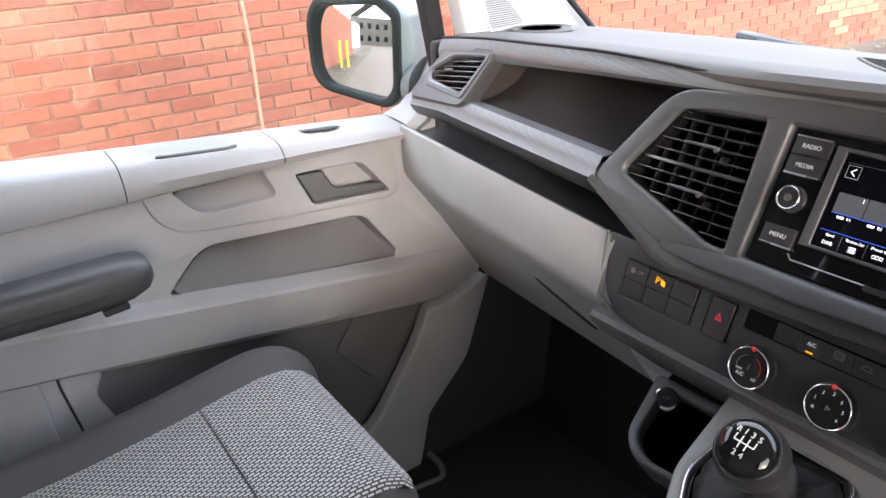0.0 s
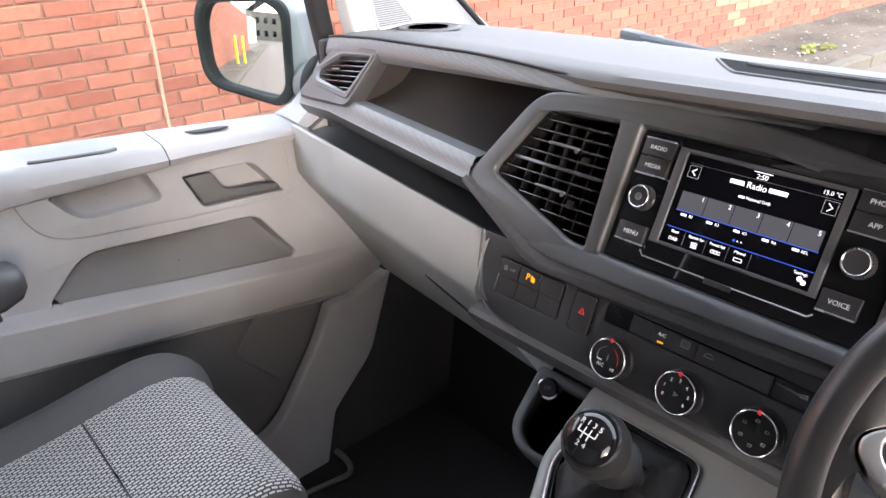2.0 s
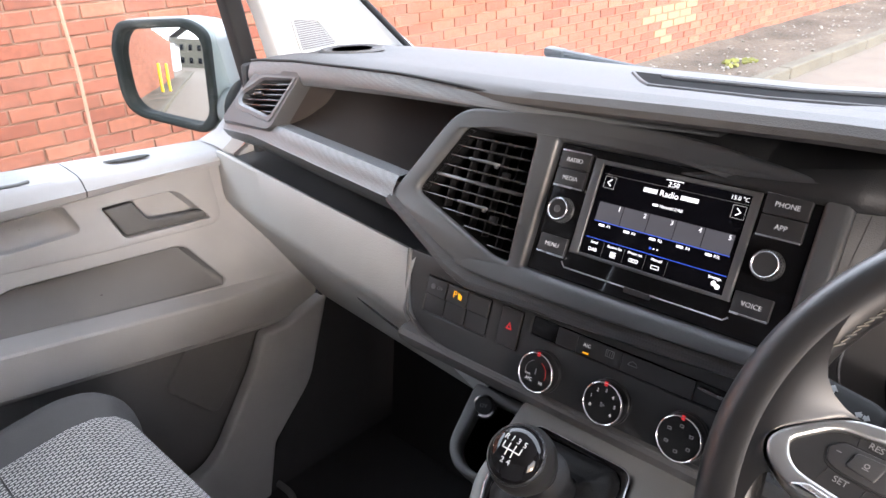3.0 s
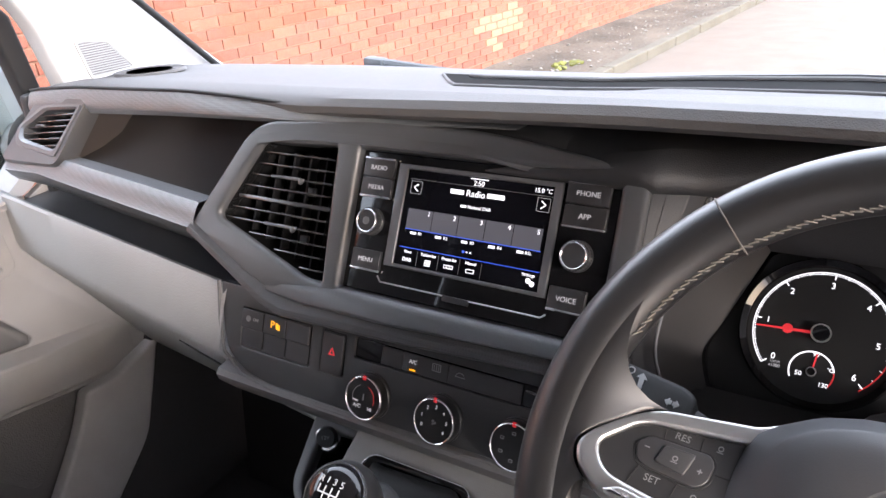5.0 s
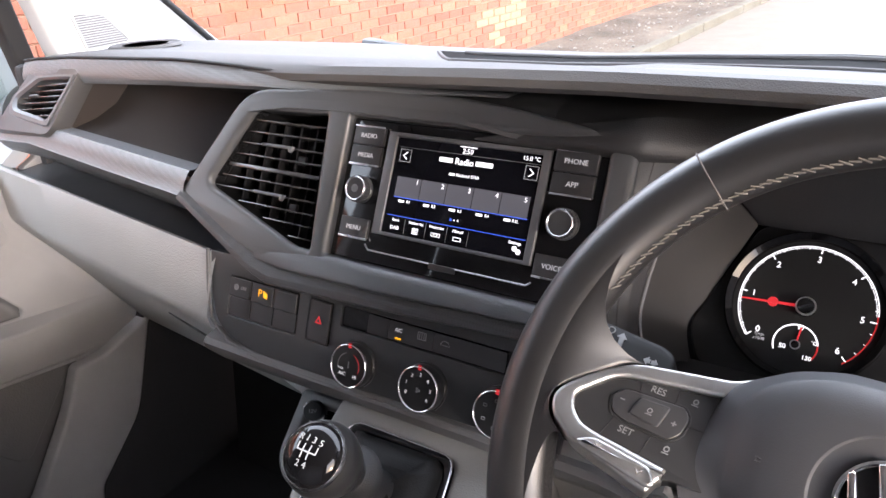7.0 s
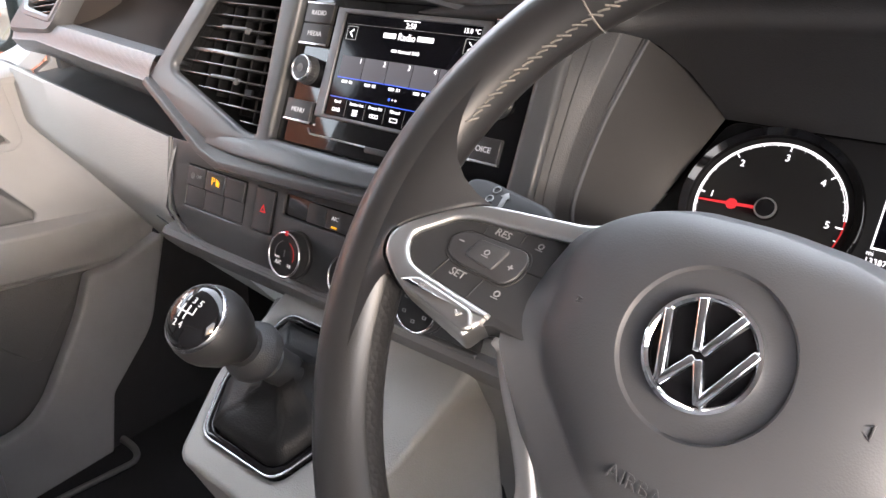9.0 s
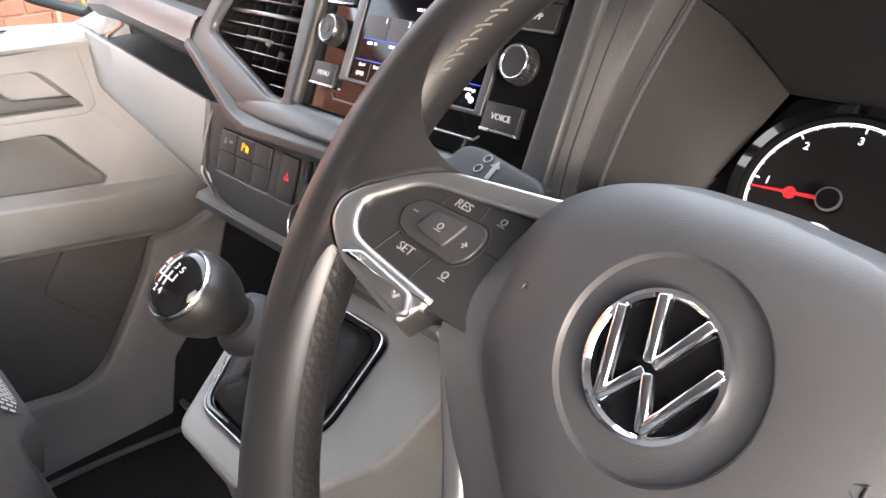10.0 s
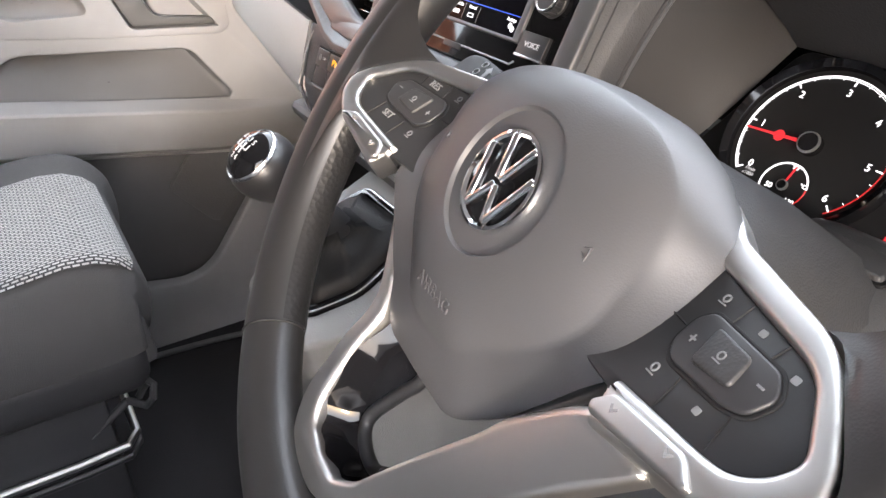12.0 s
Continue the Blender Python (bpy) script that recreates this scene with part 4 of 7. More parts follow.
# ---- centre surround with vent ----
A_, B_, C_ = (-0.256, 0.045), (-0.328, -0.074), (-0.186, -0.122)
vent_hole = rounded([(-0.240, 0.026), (-0.147, 0.028), (-0.139, -0.098), (-0.158, -0.098), (-0.288, -0.055)], [0.008, 0.003, 0.003, 0.02, 0.012])
radio_hole = rounded(rect(-0.120, -0.0985, 0.125, 0.030), 0.003)
surround = part("centre_surround", plate(rounded([A_, B_, (-0.24, -0.107), C_, (-0.05, -0.1155), (0.146, -0.104), (0.146, 0.033), (0.08, 0.045), (0.0, 0.055), (-0.12, 0.056)], [0.03, 0.008, 0.04, 0.06, 0, 0, 0, 0.03, 0.03, 0.05]), [vent_hole, radio_hole], -0.018, 0.008, 0.0055, MF, 4), M_SILVER, dash, "satin dark grey centre surround")
# rolled brow above the screen and tilted rail below it
rows = []
for i in range(25):
    u = lerp(-0.246, 0.135, i / 24)
    top = table(u, [(-0.246, 0.046), (-0.20, 0.0535), (-0.12, 0.056), (0.0, 0.0555), (0.08, 0.0455), (0.135, 0.0365)])[0]
    away = 0.026 * max(0.0, (u + 0.02) / 0.155) ** 2
    rows.append([MF @ Vector((u, top + dv, h - away)) for dv, h in ((-0.024, 0.0070), (-0.0235, 0.0086), (-0.016, 0.0084), (-0.009, 0.0062), (-0.004, 0.0020), (0.000, -0.005), (0.001, -0.018))])
part("surround_brow", loft(rows), M_SILVER, dash, "rolled satin brow above the screen", 60)
rows = []
for i in range(25):
    u = lerp(-0.205, 0.146, i / 24)
    g = min((u + 0.205) / 0.13, 1) ** 1.3
    v0 = table(u, [(-0.205, -0.1080), (-0.11, -0.0995), (0.146, -0.0985)])[0]
    v1 = table(u, [(-0.205, -0.1175), (-0.16, -0.1215), (-0.054, -0.1205), (0.025, -0.1170), (0.089, -0.1145), (0.146, -0.1125)])[0]
    rows.append([MF @ Vector((u, lerp(v0, v1, k), 0.0078 + h * g)) for k, h in ((0.0, -0.0020), (0.05, 0.0006), (0.45, 0.0040), (0.85, 0.0066), (0.95, 0.0064), (1.0, 0.0050), (1.06, -0.004))])
part("surround_rail", loft(rows), M_SILVER, dash, "tilted satin rail under the screen", 50)
part("vent_box", loft([[MF @ Vector((u, v, 0.0)) for u, v in vent_hole], [MF @ Vector((u, v, -0.055)) for u, v in vent_hole], [MF @ Vector((-0.19, -0.03, -0.055))] * len(vent_hole)], closed=True), M_SLOT, dash)


def vent_left_u(v):
    return lerp(-0.286, -0.241, (v + 0.055) / 0.08) if v > -0.055 else lerp(-0.286, -0.150, (-0.055 - v) / 0.044)


centre_vent = thing("air_vent", MF @ Vector((-0.2, -0.098, -0.01)), "centre air vent with dark slats and chrome tabs", "air vent")
for i in range(10):
    v = 0.016 - i * 0.0118
    u0, u1 = vent_left_u(v) + 0.003, lerp(-0.148, -0.141, i / 9)
    part("slat", block((u1 - u0, 0.0040 if i == 4 else 0.0017, 0.013), MF @ at((u0 + u1) / 2, v, -0.007) @ pose(0, 0, 0, -3), 0.0007), M_VENT_SLAT, centre_vent)
for i in range(6):
    u = -0.262 + i * 0.021
    v1 = min(0.02, lerp(-0.05, 0.02, (u + 0.285) / 0.045))
    v0 = max(-0.095, lerp(-0.056, -0.097, (u + 0.288) / 0.13))
    part("vane", block((0.002, v1 - v0, 0.020), MF @ at(u, (v0 + v1) / 2, -0.026) @ pose(0, 0, 0, 0, 18), 0.0006), M_VENT, centre_vent)
for v in (-0.0076, -0.0548):
    part("vent_tab", tube([MF @ Vector((u, v + 0.0006, h)) for u, h in ((-0.229, -0.003), (-0.226, 0.0015), (-0.191, 0.0025), (-0.187, -0.002))], 0.0016, 10), M_BEZEL, centre_vent, "thin chrome tab")
    part("tab_grip", block((0.0035, 0.006, 0.005), MF @ at(-0.189, v - 0.001, 0.001), 0.0015), M_BEZEL, centre_vent)
    part("tab_link", block((0.010, 0.009, 0.004), MF @ at(-0.183, v - 0.009, -0.012), 0.001), M_VENT, centre_vent)

rows = []
for i in range(25):
    x = lerp(-0.26, 0.07, i / 24)
    e = MF @ Vector((x, 0.050, -0.004))
    yf, zf, zc, yb, zb = table(x, PAD)
    rows.append([(x, e.y, e.z - 0.006), (x, e.y + 0.012, e.z + 0.002), (x, yf + 0.075, zf - 0.013), (x, yf + 0.12, zf - 0.026)])
part("hood_underside", loft(rows), M_DASH, dash, "black underside of the dashboard hood")

# ---- radio ----
radio = thing("infotainment_unit", MF @ Vector((0, -0.097, -0.01)), "gloss black infotainment unit with lit colour touchscreen", "car radio")
facia = part("facia", plate(rounded(rect(-0.119, -0.0975, 0.124, 0.029), 0.002), [], -0.014, 0.0, 0.001, MF), M_GLOSS, radio, "piano black facia")
part("screen_bezel", plate(rect(-0.0765, -0.0705, 0.0785, 0.0205), [rect(-0.0670, -0.0675, 0.0715, 0.0165)], -0.001, 0.0030, 0.0012, MF), M_BEZEL, radio, "satin grey screen frame")
screen = part("touchscreen", plate(rect(-0.0668, -0.0673, 0.0713, 0.0163), [], -0.001, 0.0012, 0.0003, MF), M_SCREEN, radio, "dark lit touchscreen")


def knob(name, u, v, r, h, m, parent, face):
    ob = part(name, lathe([(r * 1.08, 0), (r * 1.08, 0.002), (r, 0.003), (r * 0.98, h - 0.0015), (r * 0.93, h)], m @ at(u, v), 36), M_VENT_TRIM, parent)
    bm = bmesh.new()
    for k in range(30):
        a = 2 * math.pi * k / 30
        block((0.0011, 0.0012, h * 0.7), m @ at(u + r * math.cos(a), v + r * math.sin(a), h * 0.52, math.degrees(a)), 0, bm=bm)
    part("knurl", bm, M_VENT_TRIM, ob)
    part("knob_ring", lathe([(r * 0.965, h - 0.0012), (r * 0.96, h + 0.0004), (r * 0.935, h + 0.0011), (r * 0.90, h + 0.0014), (r * 0.86, h + 0.0012), (r * 0.80, h + 0.0004), (r * 0.78, h - 0.001)], m @ at(u, v), 36), M_RING, ob, "satin silver ring")
    part("knob_face", lathe([(r * 0.80, h - 0.001), (r * 0.785, h + 0.0002), (0, h + 0.0004)], m @ at(u, v), 36), face, ob)
    return ob


kl = knob("volume_knob", -0.097, -0.0345, 0.0115, 0.010, MF, radio, M_BUTTON)
part("power_mark", lathe([(0.0036, 0.0106), (0.0036, 0.0110), (0.0030, 0.0110), (0.0030, 0.0106)], MF @ at(-0.097, -0.0345), 20), M_PRINT_DIM, kl)
knob("tuning_knob", 0.0985, -0.0340, 0.0115, 0.010, MF, radio, M_BUTTON)


def key(name, u0, v0, u1, v1, m, parent, word="", size=0.006, h=0.0035, chrome=0):
    ob = part(name, plate(rounded(rect(u0, v0, u1, v1), 0.0012), [], -0.001, h, 0.0007, m), M_BUTTON, parent)
    if word:
        part("lettering", letters(word, size, m @ at((u0 + u1) / 2, (v0 + v1) / 2, h + 0.0002)), M_PRINT, ob)
    if chrome:
        v = v1 if chrome > 0 else v0
        part("chrome_edge", plate(rect(u0, v - 0.0009, u1, v + 0.0009), [], h - 0.002, h + 0.0006, 0.0004, m), M_CHROME, ob)
    return ob


key("radio_key", -0.114, 0.0055, -0.081, 0.0222, MF, radio, "RADIO", 0.0058, chrome=1)
key("media_key", -0.114, -0.0122, -0.081, 0.0048, MF, radio, "MEDIA", 0.0058, chrome=-1)
key("menu_key", -0.1112, -0.0778, -0.0805, -0.0600, MF, radio, "MENU", 0.0058, chrome=-1)
key("phone_key", 0.0822, 0.0055, 0.1170, 0.0222, MF, radio, "PHONE", 0.0058, chrome=1)
key("app_key", 0.0822, -0.0122, 0.1170, 0.0048, MF, radio, "APP", 0.0058, chrome=-1)
key("voice_key", 0.0812, -0.0775, 0.1115, -0.0595, MF, radio, "VOICE", 0.0058, chrome=-1)
part("disc_slot", tube([MF @ Vector(p) for p in ((-0.082, -0.0815, 0.0006), (-0.078, -0.0862, 0.0006), (0.077, -0.0862, 0.0006), (0.081, -0.0830, 0.0006))], 0.0008, 6), M_SATIN, radio)
part("eject_key", plate(rounded(rect(-0.013, -0.0905, 0.013, -0.0855), 0.001), [], -0.001, 0.0014, 0.0005, MF), M_BUTTON, radio)

SZ = 0.0013


def on_screen(name, bm, mat):
    return part(name, bm, mat, screen)


def bar(u, v, w, h, mat, name="bar"):
    return on_screen(name, plate(rect(u - w / 2, v - h / 2, u + w / 2, v + h / 2), [], SZ, SZ + 0.0002, 0.00004, MF), mat)


def word(body, u, v, size, mat=M_LIT, align='CENTER'):
    return on_screen("lettering", letters(body, size, MF @ at(u, v, SZ + 0.0001), 0.0001, align), mat)


word("2:50", 0.0042, 0.0112, 0.0060)
bar(0.0042, 0.0150, 0.0164, 0.0007, M_LIT)
word("15.0 \u00b0C", 0.0620, 0.0122, 0.0050)
bar(0.0040, 0.0084, 0.135, 0.0003, M_PRINT_DIM)
for u, sgn in ((-0.0563, -1), (0.0639, 1)):
    on_screen("arrow_box", plate(rect(u - 0.0056, -0.0043, u + 0.0056, 0.0067), [rect(u - 0.0053, -0.0040, u + 0.0053, 0.0064)], SZ, SZ + 0.0002, 0.00004, MF), M_PRINT)
    on_screen("arrow", tube([MF @ Vector((u - sgn * 0.0018, 0.0042, SZ + 0.0002)), MF @ Vector((u + sgn * 0.0020, 0.0012, SZ + 0.0002)), MF @ Vector((u - sgn * 0.0018, -0.0018, SZ + 0.0002))], 0.0005, 6), M_LIT)
# station title and names: the broadcaster's name as bars
bar(-0.0152, 0.0023, 0.0130, 0.0038, M_LIT, "title_bar")
word("Radio", 0.0026, 0.0021, 0.0078)
bar(0.0214, 0.0023, 0.0160, 0.0038, M_LIT, "title_bar")
bar(-0.0070, -0.0090, 0.0055, 0.0020, M_LIT, "subtitle_bar")
word("National DAB", 0.0078, -0.0090, 0.0038)
for i, nm in enumerate(("R1", "R2", "R3", "R4", "R5L")):
    u = -0.0478 + i * 0.0257
    bar(u, -0.0262, 0.0250, 0.0176, M_TILE, "preset_tile")
    on_screen("lettering", letters(str(i + 1), 0.0056, MF @ at(u + 0.0090, -0.0206, SZ + 0.0003), 0.0001), M_LIT)
    bar(u - 0.0040, -0.0384, 0.0058, 0.0021, M_LIT, "station_bar")
    word(nm, u + 0.0032, -0.0384, 0.0036)
bar(0.0038, -0.0353, 0.1285, 0.0007, M_BLUE)
bar(0.0034, -0.0516, 0.134, 0.0006, M_BLUE)
for i, mt in enumerate((M_BLUE, M_LIT, M_LIT)):
    on_screen("page_dot", lathe([(0.0007 if i else 0.0012, SZ), (0.0007 if i else 0.0012, SZ + 0.0002)], MF @ at(0.0001 + i * 0.0034, -0.0464), 10), mt)
for u, top, low_ in ((-0.0538, "Band", "DAB"), (-0.0324, "Station list", ""), (-0.0117, "Preset list", ""), (0.0092, "Manual", ""), (0.0615, "Settings", "")):
    word(top, u, -0.0552, 0.0036)
    if low_:
        word(low_, u, -0.0620, 0.0046)
for u in (-0.0437, -0.0223, -0.0013, 0.0193):
    bar(u, -0.0597, 0.0003, 0.0130, M_PRINT_DIM)
for k in range(4):
    bar(-0.0324, -0.0598 - k * 0.0014, 0.0060, 0.0007, M_LIT)
for k in range(3):
    on_screen("icon", plate(rect(-0.0160 + k * 0.0031, -0.0630, -0.0134 + k * 0.0031, -0.0600), [rect(-0.0156 + k * 0.0031, -0.0625, -0.0138 + k * 0.0031, -0.0605)], SZ, SZ + 0.0002, 0.00003, MF), M_LIT)
on_screen("icon", plate(rect(0.0055, -0.0632, 0.0132, -0.0599), [rect(0.0061, -0.0627, 0.0126, -0.0604)], SZ, SZ + 0.0002, 0.00003, MF), M_LIT)
for u, v, r in ((0.0620, -0.0597, 0.0022), (0.0655, -0.0618, 0.0022)):
    on_screen("gear_icon", lathe([(r, SZ), (r, SZ + 0.0002), (r * 0.5, SZ + 0.0002), (r * 0.5, SZ)], MF @ at(u, v), 12), M_LIT)

# ---- climate and switch panel ----
panel = thing("control_panel", MG @ Vector((-0.08, -0.06, -0.01)), "matt black heater and switch panel with three dials", "control panel")
P_OUT = rounded([(-0.281, 0.030), (0.125, 0.030), (0.125, -0.058), (-0.190, -0.0625), (-0.235, -0.056), (-0.262, -0.040), (-0.2725, -0.012)], [0, 0, 0, 0.02, 0.02, 0.02, 0.02])
slot_hole = rounded(rect(-0.101, -0.009, 0.104, 0.0105), 0.003)
part("panel_plate", plate(P_OUT, [slot_hole, rounded(rect(-0.246, -0.0315, -0.1535, 0.0095), 0.002), rounded(rect(-0.1385, -0.0315, -0.1115, 0.0095), 0.002)], -0.012, 0.0, 0.0015, MG), M_PANEL, panel)
part("slot_strip", plate(slot_hole, [], -0.010, -0.0025, 0.0005, MG), M_GLOSS, panel, "gloss black strip")
for u0, u1, body in ((-0.0700, -0.0472, ""), (-0.0470, -0.0002, ""), (0.0, 0.0690, "")):
    key("climate_key", u0, -0.0078, u1, 0.0092, MG, panel, body, 0.0048, 0.0002)
part("lettering", letters("A/C", 0.0048, MG @ at(-0.0362, 0.0022, 0.0004)), M_PRINT, panel)
# added chrome sliver draws the bright reflection at the gloss strip's end
part("slot_glint", loft([[MG @ Vector((u, v, h)) for v, h in ((a, -0.0012), (b, 0.0004))] for u, a, b in ((0.0715, 0.0040, 0.0056), (0.0755, 0.0031, 0.0060), (0.0815, 0.0026, 0.0057), (0.0880, 0.0022, 0.0050), (0.0935, 0.0017, 0.0055), (0.0980, 0.0016, 0.0066))]), M_CHROME, panel, "bright reflection at the strip's end, built as a chrome sliver")
part("climate_lamp", plate(rect(-0.0390, -0.0058, -0.0328, -0.0044), [], -0.001, 0.0008, 0.0002, MG), M_AMBER, panel, "amber indicator light")
part("demist_symbol", plate(rounded(rect(-0.0165, -0.0005, -0.0075, 0.0065), 0.001), [rect(-0.0157, 0.0003, -0.0083, 0.0057)], 0.0, 0.0005, 0.0001, MG), M_PRINT_DIM, panel)
for k in range(3):
    part("demist_line", block((0.0006, 0.0045, 0.0003), MG @ at(-0.0142 + k * 0.0022, 0.003, 0.0004)), M_PRINT_DIM, panel)
part("recirculation_symbol", tube([MG @ Vector(p) for p in ((0.007, 0.0005, 0.0004), (0.0085, 0.003, 0.0004), (0.011, 0.0045, 0.0004), (0.0145, 0.0035, 0.0004), (0.0165, 0.0005, 0.0004), (0.007, 0.0005, 0.0004))], 0.0004, 5), M_PRINT_DIM, panel)
part("switch_well", plate(rounded(rect(-0.246, -0.0315, -0.1535, 0.0095), 0.002), [], -0.012, -0.006, 0.0005, MG), M_RUBBER, panel)
for r in range(2):
    for c in range(3):
        u0 = -0.2450 + c * 0.0305
        v0 = -0.0107 if r == 0 else -0.0308
        k_ = key("switch", u0, v0, u0 + 0.0289, v0 + 0.0190, MG, panel, "", h=-0.0005 + 0.0022 * (r == 0))
        if r == 0 and c == 0:
            part("lettering", letters("OFF", 0.0048, MG @ at(-0.2252, -0.0008, 0.0020)), M_PRINT_DIM, k_)
            part("stop_symbol", lathe([(0.0032, 0.0018), (0.0032, 0.0021), (0.0026, 0.0021), (0.0026, 0.0018)], MG @ at(-0.2355, -0.0008), 18), M_PRINT_DIM, k_)
        if r == 0 and c == 1:
            part("parking_symbol", letters("P", 0.0105, MG @ at(-0.2025, -0.0005, 0.0020)), M_AMBER, k_, "lit amber symbol")
            part("parking_waves", plate([(-0.1985, 0.003), (-0.1975, -0.0035), (-0.1925, -0.0045), (-0.1925, 0.0005)], [], 0.0018, 0.0021, 0.0001, MG), M_AMBER, k_)
part("hazard_well", plate(rounded(rect(-0.1385, -0.0315, -0.1115, 0.0095), 0.002), [], -0.012, -0.006, 0.0005, MG), M_RUBBER, panel)
hz = key("hazard_switch", -0.1375, -0.0305, -0.1125, 0.0085, MG, panel, h=0.002)
tri_o = [(-0.1290, -0.0125), (-0.1210, -0.0125), (-0.1250, -0.0050)]
tri_i = [(-0.1272, -0.0113), (-0.1228, -0.0113), (-0.1250, -0.0072)]
part("warning_triangle", plate(tri_o, [tri_i], 0.0018, 0.0024, 0.0001, MG), M_RED, hz, "red triangle symbol")


def dial(u, v, marks):
    ob = part("dial", lathe([(0.0215, 0), (0.0215, 0.003), (0.0205, 0.004), (0.0203, 0.012), (0.0195, 0.0130)], MG @ at(u, v), 48), M_BUTTON, panel)
    part("dial_ring", lathe([(0.0201, 0.0122), (0.0200, 0.0134), (0.0196, 0.0142), (0.0191, 0.0145), (0.0186, 0.0142), (0.0182, 0.0134), (0.0181, 0.0125)], MG @ at(u, v), 48), M_RING, ob, "chrome ring")
    part("dial_face", lathe([(0.0180, 0.0120), (0.0178, 0.0130), (0.0, 0.0130)], MG @ at(u, v), 48), M_PANEL, ob)
    part("dial_pointer", block((0.0034, 0.0044, 0.0018), MG @ at(u - 0.0005, v + 0.0186, 0.0135), 0.0008), M_RED, ob, "red pointer")
    for body, du, dv, sz in marks:
        part("lettering", letters(body, sz, MG @ at(u + du, v + dv, 0.0133)), M_PRINT, ob)
    return ob


VD = -0.0385
d1 = dial(-0.0755, VD, [("A/C", -0.006, -0.008, 0.0050), ("MAX", -0.008, -0.0035, 0.0026), ("HI", 0.008, -0.0085, 0.0045)])
for c0, c1, mt in ((110, 200, M_BLUE), (-20, 70, M_RED_DIM)):
    part("heat_arc", tube([MG @ Vector((-0.0755 + 0.0118 * math.cos(radians(c)), VD + 0.0118 * math.sin(radians(c)), 0.0132)) for c in np.linspace(c0, c1, 10)], 0.0003, 5), M_PRINT_DIM if mt == M_BLUE else mt, d1)
part("thermometer", block((0.0012, 0.006, 0.0004), MG @ at(-0.0755, VD + 0.001, 0.0132)), M_PRINT_DIM, d1)
d2 = dial(-0.001, VD, [(str(k), 0.0125 * math.cos(radians(205 - k * 40)), 0.0125 * math.sin(radians(205 - k * 40)), 0.0045) for k in range(7)])
for k in range(3):
    part("fan_symbol", lathe([(0.0011, 0.0130), (0.0011, 0.0134)], MG @ at(-0.001 + 0.0014 * math.cos(k * 2.1), VD - 0.001 + 0.0014 * math.sin(k * 2.1)), 10), M_PRINT_DIM, d2)
d3 = dial(0.0725, VD, [])
for k in range(6):
    a = radians(90 + k * 60)
    part("airflow_symbol", plate(rounded(rect(-0.0018, -0.0014, 0.0018, 0.0014), 0.0006), [rect(-0.0010, -0.0007, 0.0010, 0.0007)], 0.0129, 0.0134, 0.0001, MG @ at(0.0725 + 0.0112 * math.cos(a), VD + 0.0112 * math.sin(a))), M_PRINT_DIM, d3)

# lower dash under the panel, with pale rim
rows = []
for i in range(21):
    x = lerp(-0.272, 0.80, i / 20)
    e = MG @ Vector((x, -0.0625 if x < 0.2 else -0.07, 0.002))
    rows.append([(x, e.y + 0.02, e.z + 0.004), (x, e.y + 0.001, e.z + 0.001), (x, e.y - 0.003, e.z - 0.004), (x, e.y - 0.001, e.z - 0.012), (x, e.y + 0.018, e.z - 0.035), (x, e.y + 0.075, e.z - 0.085), (x, 0.034, 0.972), (x, 0.045, 0.965), (x, 0.12, 0.955), (x, 0.25, 0.90)])
part("lower_panel", loft(rows), M_GREY_DARK, dash, "dark grey lower dashboard")
rim_line = [MG @ Vector((u, v, 0.001)) for u, v in ((-0.284, 0.030), (-0.2765, -0.010), (-0.266, -0.041), (-0.238, -0.0585), (-0.19, -0.0655), (-0.05, -0.0640), (0.125, -0.0610))]
part("panel_rim", tube(rim_line, 0.0018, 8), M_GREY_DARK, dash)


# ---- instrument cluster ----
cluster = thing("instrument_cluster", MH @ Vector((0.1, -0.06, 0)), "black instrument cluster with white-ringed rev counter", "instrument cluster")
part("cluster_plate", plate(rounded([(-0.044, 0.060), (-0.082, -0.030), (-0.070, -0.062), (0.30, -0.062), (0.31, -0.03), (0.275, 0.060)], 0.01), [], -0.02, -0.004, 0.002, MH), M_CLUSTER, cluster)


